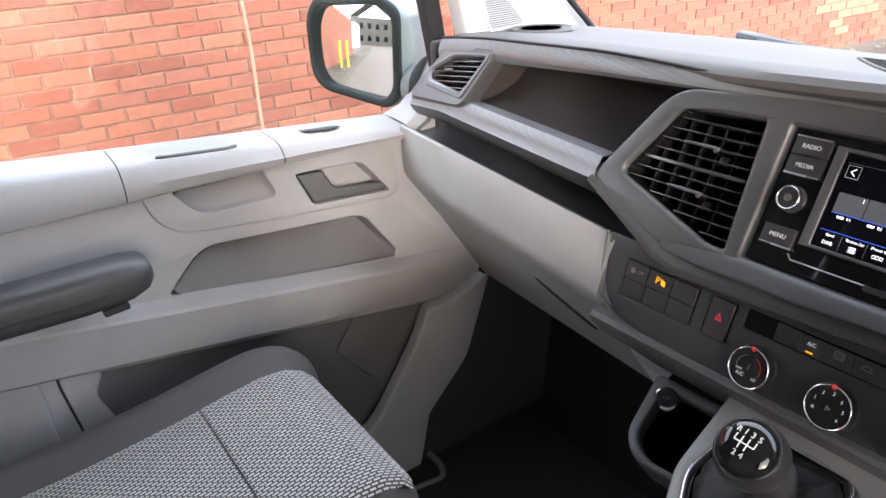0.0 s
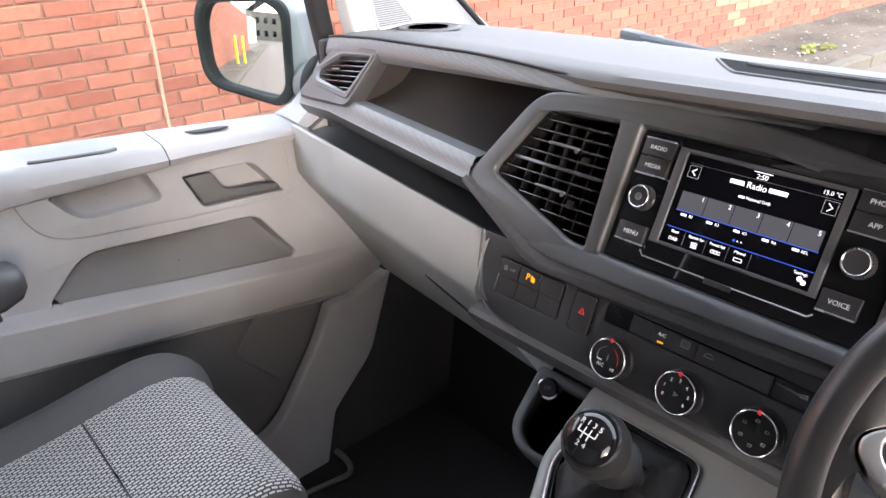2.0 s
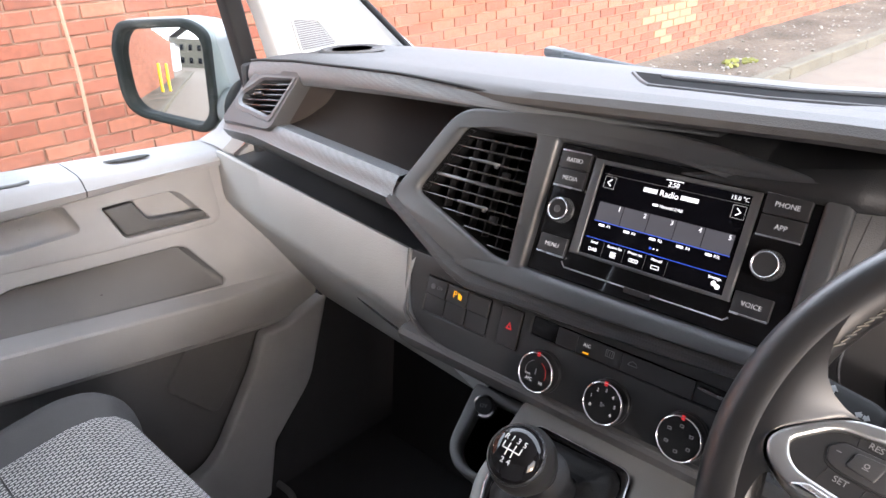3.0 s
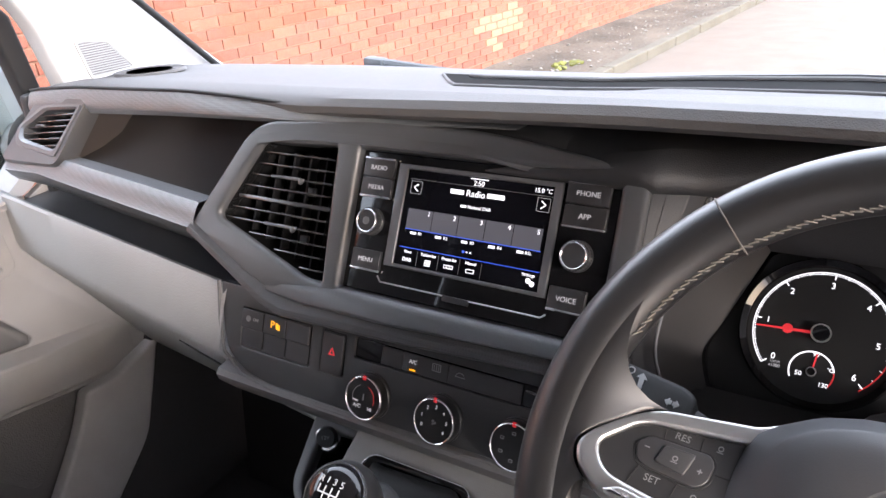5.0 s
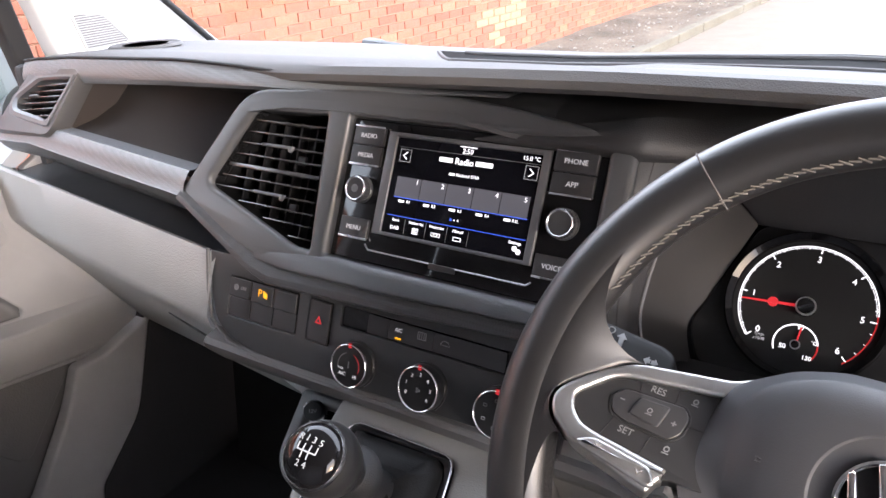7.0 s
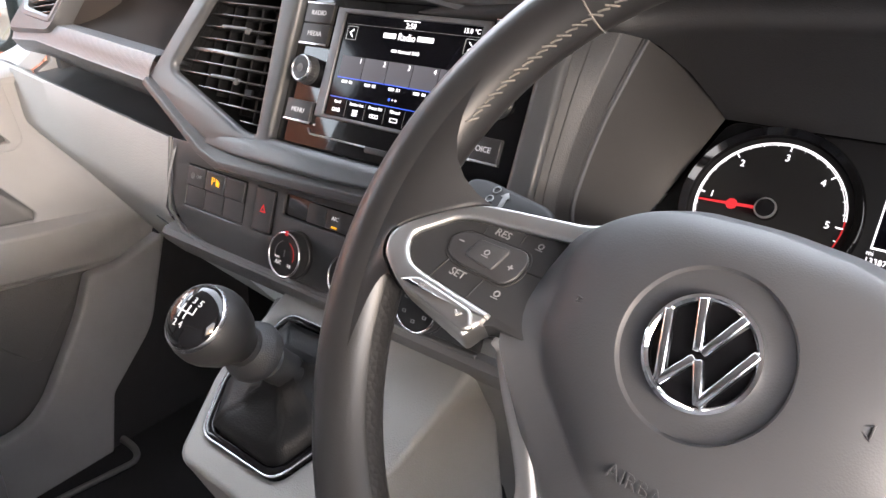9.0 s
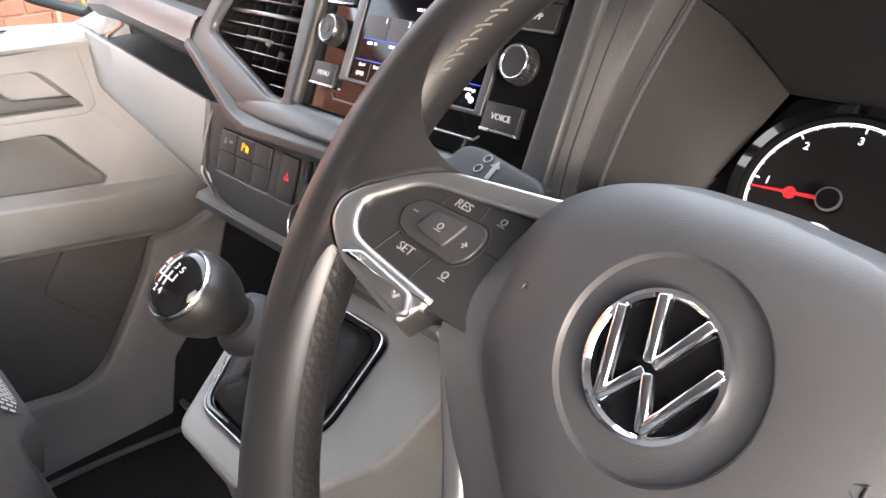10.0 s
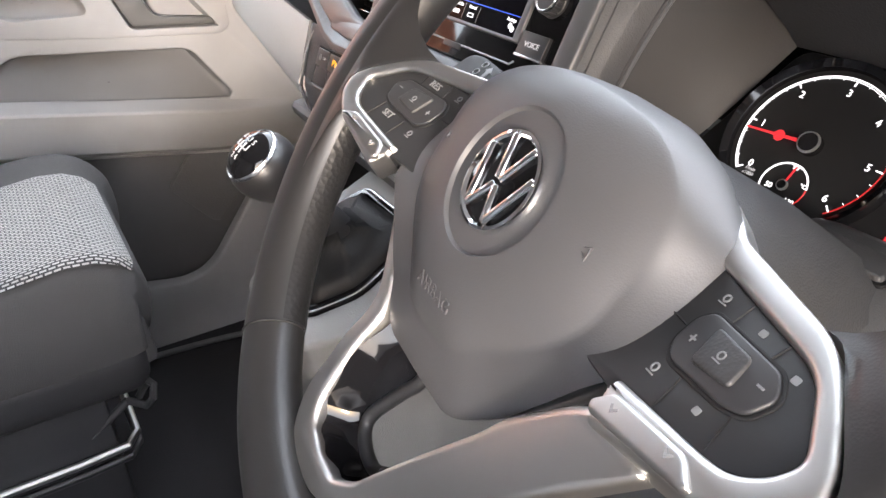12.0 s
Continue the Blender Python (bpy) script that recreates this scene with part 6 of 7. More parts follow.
def spoke_keys(sgn):
    """One side's spoke: satin frame, black key field with a rocker, satin roller bar below, leather web to the rim."""
    m = spoke_frame(sgn)

    def f(pts):
        return [(sgn * x, y) for x, y in pts]
    outer = [(0.058, 0.0370), (0.0660, 0.0330), (0.0735, 0.0285), (0.1170, 0.0200), (0.1300, 0.0112), (0.1420, -0.0015), (0.1455, -0.0090), (0.1415, -0.0175), (0.1270, -0.0265), (0.0880, -0.0345), (0.0855, -0.0270), (0.0820, -0.0245), (0.0600, -0.0240), (0.0520, 0.0), (0.0520, 0.0340)]
    field = [(0.062, 0.0205), (0.0735, 0.0192), (0.1170, 0.0120), (0.1235, 0.0090), (0.1360, -0.0045), (0.1330, -0.0115), (0.1270, -0.0165), (0.1190, -0.0180), (0.0815, -0.0215), (0.0660, -0.0215)]
    sb = plate(rounded(f(outer), [0.002, 0.006, 0.010, 0.008, 0.006, 0.006, 0.006, 0.006, 0.008, 0.002, 0.002, 0.002, 0.0, 0.0, 0.0]), [rounded(f(field), 0.004)], -0.012, 0.0032, 0.0022, Matrix.Identity(4), 3)
    for v in sb.verts:
        if abs(v.co.x) < 0.0850 and v.co.y < -0.0190:
            v.co.z = min(v.co.z, 0.0003)
    bmesh.ops.transform(sb, matrix=m, verts=sb.verts)
    spoke = part("spoke", sb, M_SATIN, wheel, "satin silver spoke frame")
    face = field[:8] + [(0.0852, -0.0212), (0.0848, -0.0264), (0.0818, -0.0248), (0.0605, -0.0243)]
    base = part("key_panel", plate(rounded(f(face), [0.004] * 8 + [0.001] * 4), [], -0.010, 0.0008, 0.0006, m), M_KEY, spoke, "black multifunction keys")
    for p in ([(0.1105, 0.0128), (0.1095, 0.0075)], [(0.0935, 0.0155), (0.0930, 0.0085)], [(0.1175, -0.0180), (0.1150, -0.0075)], [(0.098, -0.0198), (0.0965, -0.0098)], [(0.0760, 0.0010), (0.0865, 0.0004)]):
        part("key_joint", tube([m @ Vector((x, y, 0.0009)) for x, y in f(p)], 0.00035, 5), M_RUBBER, base)
    rocker_o = rounded(f([(0.0845, 0.0040), (0.0880, 0.0080), (0.1155, 0.0066), (0.1205, 0.0014), (0.1175, -0.0060), (0.1110, -0.0080), (0.0890, -0.0088), (0.0850, -0.0045)]), 0.0025)
    part("rocker_rim", plate(rounded(f([(0.0832, 0.0042), (0.0873, 0.0091), (0.1162, 0.0077), (0.1219, 0.0016), (0.1186, -0.0069), (0.1115, -0.0091), (0.0882, -0.0099), (0.0837, -0.0048)]), 0.003), [rocker_o], 0.0003, 0.0012, 0.0003, m), M_RUBBER, base)
    part("rocker", plate(rocker_o, [], -0.001, 0.0022, 0.0008, m), M_BUTTON, base)
    part("rocker_centre", plate(rounded(f([(0.0935, 0.0054), (0.1080, 0.0046), (0.1098, -0.0042), (0.0955, -0.0058)]), 0.002), [], 0.0, 0.0034, 0.0008, m), M_PANEL, base)
    # printed symbols: rings and short strokes
    for x, y, r, h in ((0.1016, 0.0002, 0.0013, 0.0035), (0.0852, 0.0127, 0.0013, 0.0010), (0.0880, -0.0125, 0.0014, 0.0010)):
        part("key_symbol", lathe([(r, h - 0.0006), (r, h + 0.0001), (r * 0.62, h + 0.0001), (r * 0.62, h - 0.0006)], m @ at(sgn * x, y), 14), M_PRINT_DIM, base)
        part("key_symbol", plate(rect(sgn * x - 0.0016, y - r * 1.55, sgn * x + 0.0016, y - r * 1.25), [], h - 0.0006, h + 0.0001, 0.00005, m), M_PRINT_DIM, base)
    part("minus_mark", plate(rect(sgn * 0.1150 - 0.0012, 0.0007, sgn * 0.1150 + 0.0012, 0.0013), [], 0.0014, 0.0024, 0.00005, m), M_PRINT_DIM, base)
    for w, h in ((0.0012, 0.0003), (0.0003, 0.0012)):
        part("plus_mark", plate(rect(sgn * 0.0898 - w, -h - 0.001, sgn * 0.0898 + w, h - 0.001), [], 0.0014, 0.0024, 0.00005, m), M_PRINT_DIM, base)
    if sgn < 0:
        part("lettering", letters("RES", 0.0046, m @ at(-0.1022, 0.0112, 0.0010)), M_PRINT_DIM, base)
        part("lettering", letters("SET", 0.0046, m @ at(-0.1075, -0.0120, 0.0010)), M_PRINT_DIM, base)
    else:
        for x, y in ((0.1022, 0.0112), (0.1185, 0.0075), (0.1075, -0.0125)):
            part("key_symbol", plate(rounded(rect(x - 0.0012, y - 0.0010, x + 0.0012, y + 0.0010), 0.0006), [], 0.0002, 0.0010, 0.00005, m), M_PRINT_DIM, base)
    roller = part("roller_bar", plate(rounded(f([(0.0905, -0.0238), (0.1180, -0.0208), (0.1255, -0.0248), (0.1240, -0.0268), (0.0880, -0.0325), (0.0858, -0.0300)]), 0.0022), [], 0.0015, 0.0052, 0.0015, m, 3), M_SATIN, spoke, "raised satin roller bar")
    for x, y in ((0.1155, -0.0240), (0.0945, -0.0274)):
        part("bar_mark", plate(f([(x - 0.0018, y + 0.0006), (x, y - 0.0012), (x + 0.0018, y + 0.0006), (x + 0.0011, y + 0.0011), (x, y), (x - 0.0011, y + 0.0011)]), [], 0.0045, 0.0053, 0.00005, m), M_GREY, roller)
    # leather web between the frame and the rim
    line = smooth_line([Vector((sgn * x, y, h)) for x, y, h in ((0.110, 0.0222, -0.003), (0.1190, 0.0200, 0.0005), (0.1295, 0.0110, 0.0020), (0.1425, -0.0010, 0.0020), (0.1462, -0.0090, 0.0016), (0.1425, -0.0178, 0.0005), (0.1340, -0.0240, -0.003))], 20)
    rs = []
    for k, p in enumerate(line):
        g = k / 20
        a, am = lerp(151, 201, g), lerp(169, 186, g)
        if sgn > 0:
            a, am = 180 - a, 180 - am
        lip_, mid, top_ = m @ p, rim_point(am, 138, 0.004), rim_point(a, 122)
        deep = m @ (p + Vector((-sgn * 0.002, 0, -0.012)))
        rs.append([deep, lip_] + [lip_.lerp(mid, t).lerp(mid.lerp(top_, t), t) for t in (0.1, 0.2, 0.35, 0.5, 0.65, 0.8, 0.9, 1.0)])
    part("spoke_web", loft(rs), M_LEATHER, wheel, "smooth leather web of the rim", 70)


for sgn_ in (-1, 1):
    spoke_keys(sgn_)
# lower spoke: satin frame, slim on one side and broad on the other, with gloss insert
LOW_OUT = rounded([(-0.0840, -0.0280), (-0.0730, -0.0440), (-0.0555, -0.0640), (-0.0440, -0.0800), (-0.0454, -0.0982), (-0.0485, -0.130), (-0.0400, -0.1470), (-0.0215, -0.1525), (0.0000, -0.1515), (0.0400, -0.1190), (0.0820, -0.0760), (0.1130, -0.0375), (0.0905, -0.0330), (0.0801, -0.0393), (0.0562, -0.0621), (0.0512, -0.0709), (0.0289, -0.1037), (0.0135, -0.1285), (0.0015, -0.1375), (-0.0140, -0.1384), (-0.0273, -0.1358), (-0.0339, -0.1265), (-0.0345, -0.0995), (-0.0330, -0.080), (-0.050, -0.055), (-0.070, -0.030)], [0.002, 0.01, 0.01, 0.01, 0.01, 0.008, 0.008, 0.008, 0.012, 0.01, 0.02, 0.004, 0.002, 0.005, 0.004, 0.004, 0.01, 0.003, 0.004, 0.004, 0.004, 0.005, 0.01, 0.01, 0.01, 0.001], 4)
low_bm = plate(LOW_OUT, [], -0.036, -0.0236, 0.0035, Matrix.Identity(4), 4)
for v_ in low_bm.verts:
    x, y = v_.co.x, v_.co.y
    k = min(max((x - 0.045) / 0.05, 0), 1) if x > 0 else min(max((y + 0.100) / 0.03, 0), 1)
    v_.co.z += (0.0105 if x > 0 else -0.004) * k * k * (3 - 2 * k)
bmesh.ops.transform(low_bm, matrix=MW, verts=low_bm.verts)
part("lower_spoke", low_bm, M_SATIN, wheel, "satin silver lower spoke frame")
GLOSS_EDGE = smooth_line([Vector(p) for p in ((-0.0520, -0.0540, -0.037), (-0.0330, -0.0760, -0.034), (-0.0345, -0.0995, -0.0265), (-0.0342, -0.1262, -0.0262), (-0.0273, -0.1360, -0.0262), (-0.0140, -0.1386, -0.0262), (0.0015, -0.1378, -0.0262), (0.0125, -0.1290, -0.0262))], 30)
GLOSS_LIP = smooth_line([Vector(p) for p in ((-0.0230, -0.0680, -0.0480), (-0.0090, -0.0880, -0.0450), (-0.0150, -0.1020, -0.0450), (-0.0230, -0.1190, -0.0450), (-0.0215, -0.1270, -0.0450), (-0.0120, -0.1320, -0.0450), (-0.0020, -0.1325, -0.0450), (0.0100, -0.1250, -0.0400))], 30)
part("lower_insert", loft([[MW @ a.lerp(b, t) + (MW.to_3x3() @ Vector((0, 0, -0.004 * math.sin(math.pi * t)))) for a, b in zip(GLOSS_EDGE, GLOSS_LIP)] for t in np.linspace(0, 1, 6)]), M_GLOSS, wheel, "gloss black insert", 30)
part("insert_lip", tube([MW @ p for p in GLOSS_LIP], 0.0032, 10), M_BUTTON, wheel, "matt black lip of the opening")
part("hub_back", lathe([(0.040, -0.085), (0.050, -0.065), (0.050, -0.055), (0.040, -0.045)], MW @ at(0.006, 0.0), 40), M_DASH, wheel)

# ---- gear console ----
console = thing("gear_console", (0.0, -0.15, 0.44), "grey gear lever console with open cubby", "console")
frame_k = [(-0.066, -0.018), (-0.040, -0.068), (0.046, -0.068), (0.064, -0.022), (0.048, 0.054), (-0.058, 0.054)]
out_k = [(-0.088, 0.080), (-0.080, -0.020), (-0.050, -0.086), (-0.040, -0.092), (0.060, -0.092), (0.075, -0.086), (0.12, -0.02), (0.125, 0.085)]
part("console_top", plate(rounded(out_k, 0.012), [rounded(frame_k, 0.012)], -0.02, 0.0, 0.006, MK, 3), M_CONSOLE, console, "grey console top")
part("console_body", loft([[MK @ Vector((x, y, -0.012)) for x, y in rounded(out_k, 0.012)], [(MK @ Vector((x * 1.02, y, -0.012))) + Vector((0, 0.02, -0.06)) for x, y in rounded(out_k, 0.012)], [Vector((p.x * 1.05, p.y + 0.08, 0.43)) for p in [MK @ Vector((x, y, 0)) for x, y in rounded(out_k, 0.012)]]], closed=True), M_CONSOLE, console)
part("boot_frame", plate(rounded(frame_k, 0.012), [rounded([(x * 0.89 + 0.0, (y + 0.007) * 0.89 - 0.007) for x, y in frame_k], 0.012)], -0.012, 0.004, 0.002, MK), M_GLOSS, console, "gloss black boot frame")
ring_in = rounded([(x * 0.955, (y + 0.007) * 0.955 - 0.007) for x, y in frame_k], 0.012)
part("boot_frame_edge", tube([MK @ Vector((x * 1.05, (y + 0.007) * 1.05 - 0.007, 0.003)) for x, y in ring_in], 0.0009, 8, closed=True), M_CHROME, console, "chrome edge line")

gear = thing("gear_lever", MK @ Vector((0, -0.02, 0)), "gear lever with glossy knob and black leather boot", "gear lever")
KNOB = Vector((0.0110, -0.2190, 1.1545))
FOOT = Vector((0.004, -0.132, 1.043))
axis = (KNOB - FOOT).normalized()
boot0 = [(x * 0.89, (y + 0.007) * 0.89 - 0.007) for x, y in frame_k]
boot_out = rounded(boot0, 0.012, 4)
rows = []
rnd = random.Random(2)
for t, k, drop in ((0, 1.0, -0.006), (0.10, 0.97, 0.004), (0.25, 0.80, 0.006), (0.42, 0.58, 0.0), (0.6, 0.42, 0.004), (0.78, 0.30, 0.0), (1.0, 0.25, 0.0)):
    c = (MK @ Vector((0, -0.007, 0))).lerp(FOOT + axis * 0.062, t)
    row = []
    for j, (x, y) in enumerate(boot_out):
        w = 1 + 0.10 * math.sin(j * 1.9 + t * 9) * math.sin(math.pi * t)
        row.append(c + (MK.to_3x3() @ Vector((x * k * w, (y + 0.007) * k * w, drop))))
    rows.append(row)
part("boot", loft(rows, closed=True), M_BOOT, gear, "creased black leather boot", 80)
q = axis.to_track_quat('Z', 'Y').to_matrix().to_4x4()
q.translation = KNOB
part("shaft_collar", lathe([(0.0125, -0.090), (0.0138, -0.087), (0.0138, -0.060), (0.0122, -0.059), (0.0125, -0.054), (0.0212, -0.048), (0.0222, -0.043), (0.0208, -0.038), (0.015, -0.032), (0.0145, -0.026)], q, 32), M_DASH, gear, "black ribbed collar")
kb = part("knob", lathe([(0.0, -0.030), (0.014, -0.0285), (0.0165, -0.022), (0.0225, -0.012), (0.0262, 0.0), (0.0266, 0.006), (0.0255, 0.013), (0.0225, 0.019)], q, 40), M_LEATHER, gear, "black gear knob")
part("knob_ring", lathe([(0.0236, 0.0175), (0.0234, 0.0190), (0.0224, 0.0206), (0.0216, 0.0200)], q, 40), M_CHROME, kb, "chrome ring")
part("knob_cap", lathe([(0.0220, 0.0195), (0.0205, 0.0225), (0.0160, 0.0262), (0.0090, 0.0288), (0.0, 0.0296)], q, 40), M_GLOSS, kb, "gloss black cap")


def on_knob(x, y):
    """A place on the domed cap."""
    r2 = x * x + y * y
    return q @ Vector((x, y, 0.0299 - r2 * 13.5))


ex = Vector((1, 0, 0))
lx = (q.to_3x3().inverted() @ ex)
ang = math.atan2(lx.y, lx.x)


def kxy(x, y):
    return (x * math.cos(ang) - y * math.sin(ang), x * math.sin(ang) + y * math.cos(ang))


for x in (-0.0075, -0.0025, 0.0025, 0.0075):
    y0 = 0.0 if x == -0.0075 else -0.0048
    y1 = 0.0048
    part("shift_line", tube([on_knob(*kxy(x, lerp(y0 if x < 0.006 else 0.0, y1, k / 5))) for k in range(6)], 0.0005, 6), M_PRINT, kb)
part("shift_line", tube([on_knob(*kxy(lerp(-0.0075, 0.0075, k / 8), 0.0)) for k in range(9)], 0.0005, 6), M_PRINT, kb)
for body, x, y in (("R", -0.0082, 0.0082), ("1", -0.0028, 0.0085), ("3", 0.0026, 0.0083), ("5", 0.0080, 0.0080), ("2", -0.0028, -0.0085), ("4", 0.0026, -0.0085)):
    px, py = kxy(x, y)
    part("lettering", letters(body, 0.0062, q @ at(px, py, 0.0300 - (px * px + py * py) * 13.5, math.degrees(ang)) @ pose(0, 0, 0, -math.degrees(0.9 * py / 0.02) * 0.5, math.degrees(0.9 * px / 0.02) * 0.5)), M_PRINT, kb)

# cubby beside the console, under the dash
MB = frame_of((-0.265, 0.02, 0.965), 60)
cub_o = rounded([(0.0, 0.008), (0.017, -0.080), (0.045, -0.104), (0.125, -0.100), (0.215, -0.090), (0.215, 0.015)], [0.01, 0.03, 0.03, 0.02, 0, 0])
cub_i = rounded([(0.024, -0.006), (0.034, -0.078), (0.060, -0.094), (0.125, -0.090), (0.205, -0.080), (0.205, 0.0)], [0.014, 0.02, 0.02, 0.02, 0.004, 0.004])


def cub(pts, h, grow=1.0):
    return [MB @ Vector((0.11 + (x - 0.11) * grow, -0.045 + (y + 0.045) * grow, h)) for x, y in pts]


part("cubby_rim", plate(cub_o, [cub_i], -0.030, 0.0, 0.006, MB, 3), M_GREY_DARK, console, "grey cubby rim")
part("cubby_skin", loft([cub(cub_o, -0.012, 0.985), cub(cub_o, -0.05, 0.97), cub(cub_o, -0.09, 0.8)], closed=True), M_GREY_DARK, console)
part("cubby_liner", loft([cub(cub_i, -0.004, 1.01), cub(cub_i, -0.05, 0.97), cub(cub_i, -0.07, 0.9), cub([(0.11, -0.045)] * len(cub_i), -0.07)], closed=True), M_GLOSS, console, "gloss black cubby lining")
sock = thing("power_socket", (-0.235, 0.02, 0.935), "capped twelve-volt socket with chrome rim in the cubby", "socket")
sm = Matrix.Translation((-0.236, 0.012, 0.948)) @ (Vector((0.29, -0.56, 0.39))).to_track_quat('Z', 'Y').to_matrix().to_4x4()
part("socket_ring", lathe([(0.013, -0.03), (0.0165, 0.0), (0.0165, 0.004), (0.0145, 0.006), (0.0125, 0.004)], sm, 32), M_CHROME, sock, "chrome ring")
part("socket_cap", lathe([(0.0128, 0.0), (0.0122, 0.012), (0.0110, 0.016), (0.0, 0.017)], sm @ at(0.001, 0.004), 32), M_DASH, sock, "black plug cap")

part("lettering", letters("12V", 0.0065, sm @ at(0.001, 0.004, 0.0172)), M_PRINT_DIM, sock)

# pedal behind the wheel
pedal = thing("brake_pedal", (0.36, 0.05, 0.62), "black brake pedal on a bent steel arm", "pedal")
part("pedal_arm", tube([(0.38, 0.22, 0.98), (0.37, 0.12, 0.86), (0.36, 0.04, 0.70), (0.36, 0.02, 0.62)], 0.010, 10), M_BASE, pedal)
part("pedal_pad", block((0.09, 0.025, 0.06), pose(0.36, 0.01, 0.61, -25), 0.008), M_RUBBER, pedal, "ribbed rubber pad")


# ---- passenger seat ----
seat = thing("passenger_seat", (-0.535, -0.55, 0.43), "grey cloth passenger seat with pale woven centre and armrest", "seat")
SX0, SX1, SYF = -0.742, -0.338, -0.285


def seat_path():
    """The cushion's top line from the back over the front roll and down: (y, z) with length."""
    pts = [(-0.95, 0.890), (-0.80, 0.893), (-0.62, 0.900), (-0.50, 0.912), (-0.42, 0.924), (-0.37, 0.930), (-0.335, 0.927), (-0.310, 0.915), (-0.292, 0.895), (-0.282, 0.870), (-0.280, 0.83), (-0.288, 0.79)]
    out, s = [], 0.0
    for i, p in enumerate(pts):
        if i:
            s += math.hypot(p[0] - pts[i - 1][0], p[1] - pts[i - 1][1])
        out.append((p[0], p[1], s))
    return out


def seat_skin(x0, x1, lift, s_from, s_to, nx=18, fall=0.022):
    path = seat_path()
    L = path[-1][2]
    rows, uvs = [], []
    for k in range(46):
        s = lerp(s_from, s_to, k / 45)
        y, z = table(s, [(p[2], p[0], p[1]) for p in path])
        y2, z2 = table(min(s + 0.004, L), [(p[2], p[0], p[1]) for p in path])
        y1, z1 = table(max(s - 0.004, 0), [(p[2], p[0], p[1]) for p in path])
        ty, tz = y2 - y1, z2 - z1
        ln = math.hypot(ty, tz) or 1
        ny, nz = -tz / ln, ty / ln
        row, uvr = [], []
        trim = 0.030 * min(max((s - L + 0.17) / 0.17, 0), 1) ** 1.4
        run, last = 0.0, None
        for j in range(nx + 1):
            x = lerp(x0, x1 - trim, j / nx)
            e = min(x - SX0, SX1 - trim - x)
            d = lift - fall * max(0, 1 - e / 0.028) ** 2.4 + 0.016 * math.exp(-((x + 0.695) / 0.028) ** 2) - 0.003 * math.exp(-((x + 0.648) / 0.008) ** 2)
            row.append((x, y + abs(ny) * d, z + nz * d))
            if last:
                run += math.hypot(x - last[0], d - last[1])
            last = (x, d)
            uvr.append((s, x0 + run))
        rows.append(row)
        uvs.append(uvr)
    return rows, uvs


rows, uvs = seat_skin(SX0, SX1, 0.0, 0.0, seat_path()[-1][2], 28)
body_rows = [[(SX0, r[0][1], 0.78)] + r + [(r[-1][0] + a, r[-1][1], z) for a, z in ((0.006, 0.862), (0.009, 0.83), (0.007, 0.80), (0.0, 0.78))] for r in rows]
part("cushion", loft(body_rows, caps=True), M_CLOTH, seat, "plain dark grey cloth cushion sides", 60)
SEAM = table(-0.462, [(p[0], p[2]) for p in seat_path()])[0]
r2, u2 = seat_skin(-0.645, SX1 - 0.010, 0.0045, SEAM + 0.0012, seat_path()[-1][2] - 0.115, 66)
part("woven_front", loft(r2, uv=u2), M_WEAVE, seat, "pale dash-woven cloth front roll")
r2, u2 = seat_skin(-0.645, SX1 - 0.010, 0.0040, 0.0, SEAM - 0.0012, 66)
part("woven_centre", loft(r2, uv=u2), M_WEAVE, seat, "pale dash-woven cloth centre")
part("seam_welt", tube([(x, -0.462, 0.9190 - 0.02 * max(0, 1 - min(x - SX0, SX1 - x) / 0.05) ** 2) for x in np.linspace(-0.645, SX1 - 0.010, 16)], 0.0016, 6), M_CLOTH, seat)
part("seat_skirt", block((0.415, 0.60, 0.085), pose(-0.544, -0.605, 0.758), 0.030, 5), M_BASE, seat, "black plastic seat skirt")
part("front_shield", block((0.365, 0.03, 0.09), pose(-0.540, -0.310, 0.790, 6), 0.012, 3), M_CLOTH, seat)
part("seat_plinth", block((0.36, 0.50, 0.31), pose(-0.535, -0.62, 0.58), 0.01), M_BASE, seat)
for z in (0.632, 0.612):
    part("slide_rail", tube([(-0.74, -0.345, z), (-0.372, -0.345, z), (-0.350, -0.36, z), (-0.345, -0.42, z), (-0.345, -0.85, z)], 0.006, 8), M_SATIN if z > 0.62 else M_BASE, seat)
part("slide_lever", tube([(-0.36, -0.345, 0.70), (-0.335, -0.325, 0.70), (-0.328, -0.315, 0.715), (-0.335, -0.310, 0.730), (-0.352, -0.315, 0.728), (-0.36, -0.33, 0.70)], 0.0055, 8), M_BASE, seat)
part("lever_stem", tube([(-0.36, -0.345, 0.70), (-0.36, -0.40, 0.66)], 0.006, 8), M_BASE, seat)
back_rows = []
for k in range(13):
    t = k / 12
    y, z = lerp(-0.80, -1.02, t), lerp(0.86, 1.52, t)
    w = 0.205 - 0.03 * t
    back_rows.append([(-0.535 + w * a, y - b * 0.06, z + b * 0.015) for a, b in ((-1, 0.4), (-0.97, -0.4), (-0.7, -0.9), (-0.3, -0.8), (0.3, -0.8), (0.7, -0.9), (0.97, -0.4), (1, 0.4), (0.8, 1), (-0.8, 1))])
part("backrest", loft(back_rows, closed=True, caps=True), M_CLOTH, seat, "grey cloth backrest")
arm_rows = []
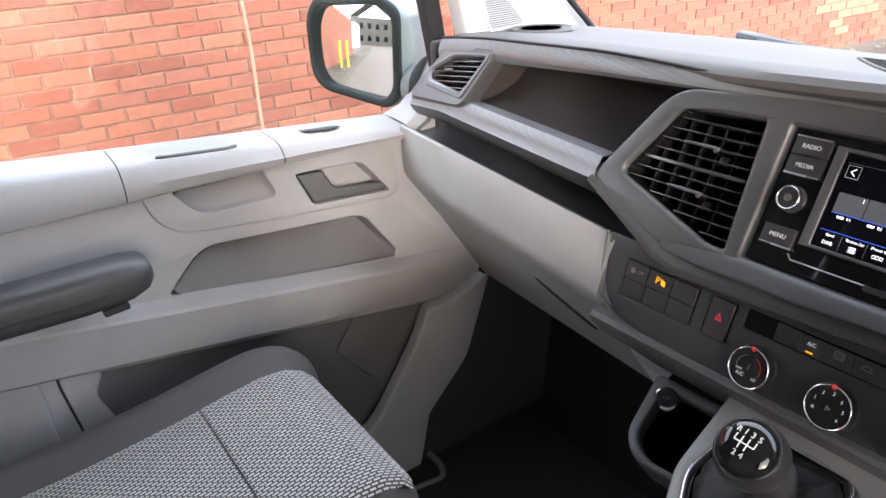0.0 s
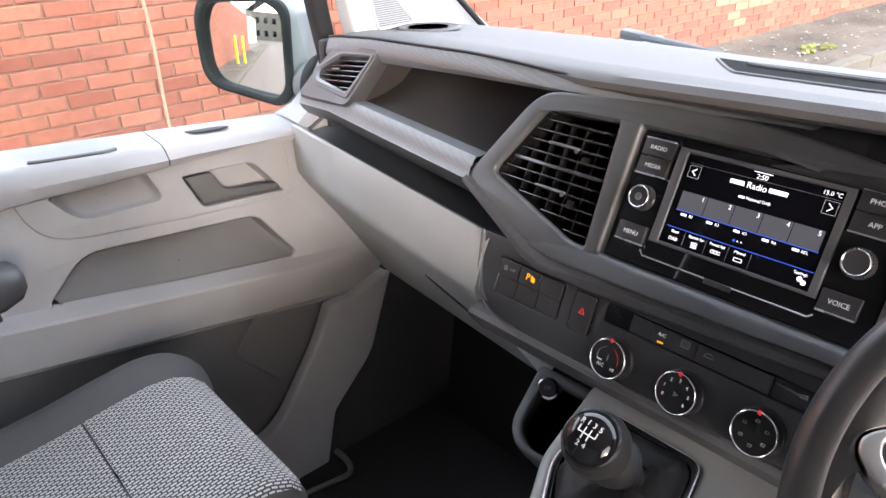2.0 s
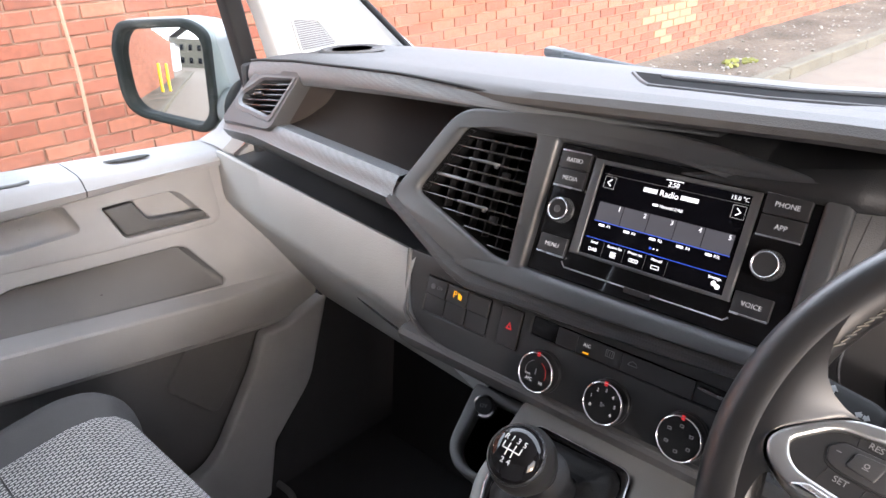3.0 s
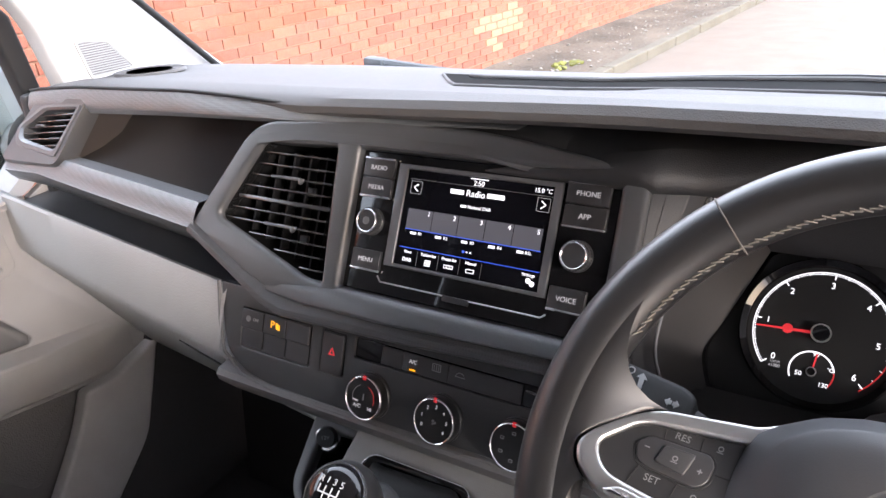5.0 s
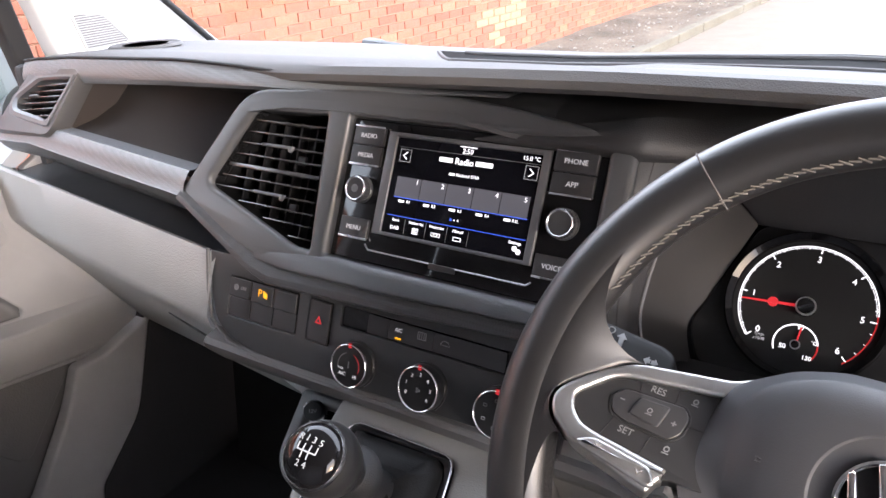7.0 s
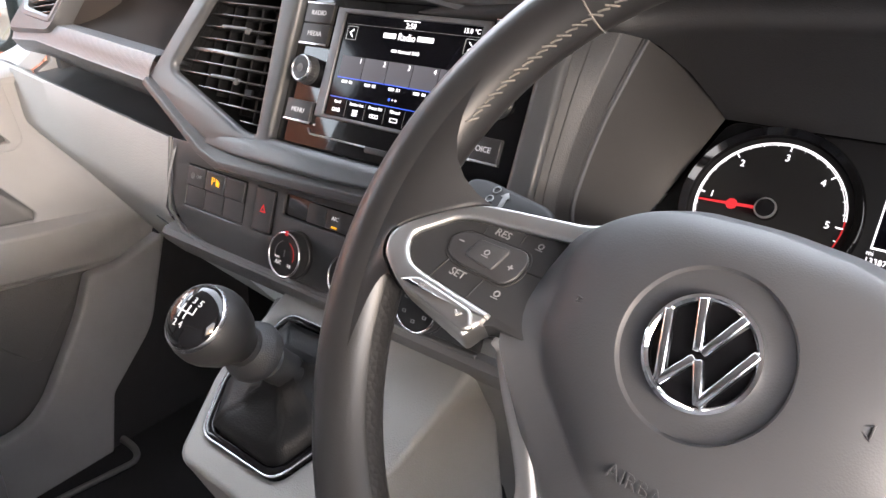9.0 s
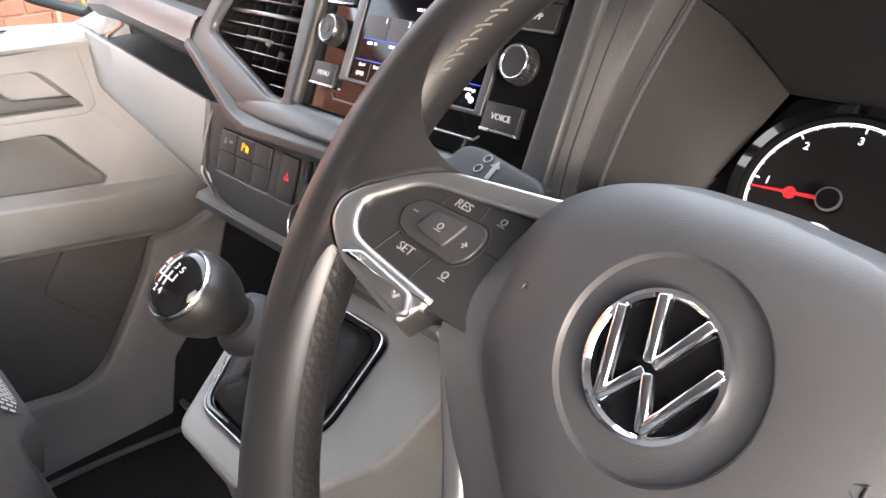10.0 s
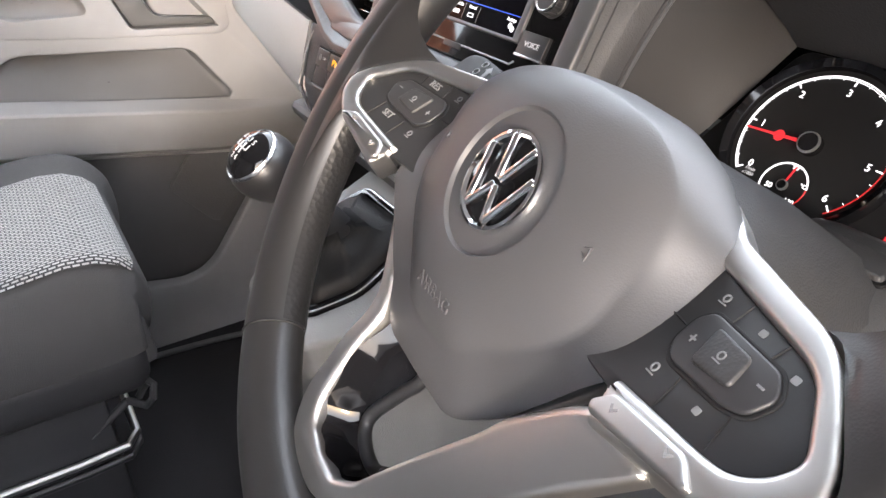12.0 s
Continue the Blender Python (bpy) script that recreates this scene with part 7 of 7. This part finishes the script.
for y, w, h0, h1 in ((-0.90, 0.034, 1.07, 1.120), (-0.70, 0.036, 1.060, 1.119), (-0.55, 0.037, 1.056, 1.118), (-0.49, 0.037, 1.060, 1.117), (-0.466, 0.034, 1.070, 1.113), (-0.457, 0.026, 1.082, 1.106), (-0.455, 0.012, 1.090, 1.099)):
    zc, hh = (h0 + h1) / 2, (h1 - h0) / 2
    arm_rows.append([(-0.775 + w * (abs(math.cos(a)) ** 0.55) * (1 if math.cos(a) > 0 else -1), y, zc + hh * (abs(math.sin(a)) ** 0.55) * (1 if math.sin(a) > 0 else -1)) for a in np.linspace(0, 2 * math.pi, 24, endpoint=False)])
arm = part("armrest", loft(arm_rows, closed=True, caps=True), M_BASE, seat, "folding black armrest", 60)
part("armrest_joint", tube([(-0.7375, -0.90, 1.086), (-0.7375, -0.55, 1.082), (-0.742, -0.475, 1.086), (-0.755, -0.457, 1.09)], 0.0016, 6), M_RUBBER, arm)
part("armrest_catch", block((0.02, 0.035, 0.010), pose(-0.750, -0.515, 1.057, 4), 0.003), M_RUBBER, arm)


# ---- wipers ----
def wiper(x, y, z, length, turn):
    w = thing("wiper", (x, y, z), "dark grey windscreen wiper resting outside the glass", "wiper", "windscreen wipers")
    m = Matrix.Translation((x, y, z)) @ pose(0, 0, 0, 0, 3, turn)
    part("wiper_cap", block((0.055, 0.026, 0.022), m @ at(0.02, 0, 0), 0.008), M_WIPER, w)
    part("wiper_arm", tube([m @ Vector(p) for p in ((0.03, 0, 0.002), (0.2, 0.006, 0.002), (length, 0.01, -0.002))], [0.009, 0.006, 0.004], 8), M_WIPER, w)
    part("wiper_blade", block((length * 0.95, 0.008, 0.014), m @ at(length * 0.62, 0.018, -0.006), 0.003), M_RUBBER, w)


wiper(-0.645, 0.70, 1.262, 0.60, -7)
wiper(0.34, 0.62, 1.258, 0.45, -7)

# ---- things seen in the mirror ----
def bollard(s, o, h, r):
    b = thing("bollard", street(s, o, 0.05), "yellow painted steel bollard beside the wall", "bollard", "yellow bollards")
    part("bollard_post", lathe([(r, -0.1), (r, h - 0.02), (r * 0.9, h), (r * 0.5, h + 0.02), (0, h + 0.025)], Matrix.Translation(street(s, o, 0.05)), 20), M_YELLOW, b)


for s, o, h in ((-8.9, 0.55, 1.1), (-9.5, 0.85, 1.1)):
    bollard(s, o, h, 0.08)

def far_house(s, o, w, d, h, mat, label):
    """A plain distant building with a pitched roof, a door and rows of windows."""
    hs = thing("far_building", street(s, o, 0), label, "building", "distant buildings")
    part("walls", block((w, d, h), MS @ pose(s, o, h / 2)), mat, hs)
    part("roof", loft([[MS @ Vector((s + a * w / 2 * 1.04, o + b, z)) for b, z in ((-d / 2 - 0.2, h - 0.05), (0, h + d * 0.3), (d / 2 + 0.2, h - 0.05))] for a in (-1, 1)]), M_ROOF, hs)
    n_ = int(d // 2.2)
    for lv in range(max(1, int(h // 2.8))):
        for k in range(n_):
            part("window", block((0.08, 1.0, 1.2), MS @ pose(s + w / 2, o - d / 2 + (k + 0.5) * d / n_, 1.5 + lv * 2.7), 0.02), M_SCREEN, hs)


far_house(-36, -7.5, 8, 12, 3.4, M_WHITE, "low white rendered building at the end of the street")
far_house(-60, 1.0, 10, 14, 6.0, M_KERB, "grey two-storey building far down the street")
far_house(-58, 18, 10, 16, 5.6, M_BRICK_FAR, "brown brick houses far down the street")

# ---- brick wall ----
wall = thing("wall_1", street(0, -0.15, 0), "long red brick wall in stretcher bond with pale mortar", "wall", kind="structure")
part("mortar_core", block((36.9, 0.20, 2.55), MS @ pose(0.75, -0.112, 1.275)), M_MORTAR, wall)
Z_JOINT = 0.015
SEAM_S = 1.186
piece = block((0.213, 0.05, 0.0645), None, 0.003, 1)
piece_me = bpy.data.meshes.new("brick")
piece.to_mesh(piece_me)
piece.free()
piece_me.materials.append(M_BRICK)
rnd = random.Random(11)
verts, faces = [], []
bverts, bfaces = [], []
near = []
for c in range(34):
    z = Z_JOINT + (c + 0.5) * 0.075
    off = -0.0275 + ((c + 1) % 2) * 0.1125
    k = -90
    while True:
        s = SEAM_S + off + k * 0.225
        k += 1
        if s > 19:
            break
        if s < -17.6:
            continue
        jit = rnd.uniform(-0.002, 0.002)
        if SEAM_S - 2.3 < s < SEAM_S + 1.25 and 0.40 < z < 1.80:
            near.append((s, z, jit))
        else:
            buff = (6.62 < s < 7.25 and 0.36 < z < 0.62) or (6.40 < s < 6.75 and 0.50 < z < 0.60) or (6.95 < s < 7.25 and 0.62 < z < 0.68) or (6.6 < s < 6.8 and 0.27 < z < 0.36)
            vl, fl = (bverts, bfaces) if buff else (verts, faces)
            b = len(vl)
            x0, x1, z0, z1, f_ = s - 0.1068, s + 0.1068, z - 0.0325, z + 0.0325, jit * 0.6
            for o, g in ((-0.02, 0.0), (f_, 0.0015)):
                for x, zz in ((x0 + g, z0 + g), (x1 - g, z0 + g), (x1 - g, z1 - g), (x0 + g, z1 - g)):
                    vl.append(street(x, o + (0.003 if buff else 0), zz))
            fl += [(b + 4, b + 5, b + 6, b + 7), (b, b + 1, b + 5, b + 4), (b + 1, b + 2, b + 6, b + 5), (b + 2, b + 3, b + 7, b + 6), (b + 3, b, b + 4, b + 7)]
near.sort(key=lambda p: abs(p[0] - SEAM_S + 0.5) + abs(p[1] - 1.1))
for s, z, jit in near:
    ob = new("brick", piece_me)
    ob.parent = wall
    ob.matrix_parent_inverse = Matrix.Translation(-WHERE[wall.name])
    ob.matrix_basis = MS @ pose(s, -0.025 + jit, z, rnd.uniform(-0.6, 0.6), 0, rnd.uniform(-0.4, 0.4))
mass = bpy.data.meshes.new("brickwork")
mass.from_pydata([tuple(v) for v in verts], [], faces)
mass.materials.append(M_BRICK_MASS)
mob = new("brickwork", mass)
mob.parent = wall
mob.matrix_parent_inverse = Matrix.Translation(-WHERE[wall.name])
tagged(mob, "red bricks with pale joints", kind="stuff")
patch = bpy.data.meshes.new("buff_brickwork")
patch.from_pydata([tuple(v) for v in bverts], [], bfaces)
patch.materials.append(M_BUFF)
pob = new("buff_brickwork", patch)
pob.parent = wall
pob.matrix_parent_inverse = Matrix.Translation(-WHERE[wall.name])
tagged(pob, "buff patched bricks", kind="stuff")
# pale movement joint and the buff patched bricks
part("movement_joint", tube([street(SEAM_S, 0.002, z) + WALL_DIR * (0.004 * math.sin(z * 9)) for z in np.linspace(0.1, 2.5, 40)], 0.011, 8, flat=0.5), M_SEALANT, wall, "pale sealed movement joint")
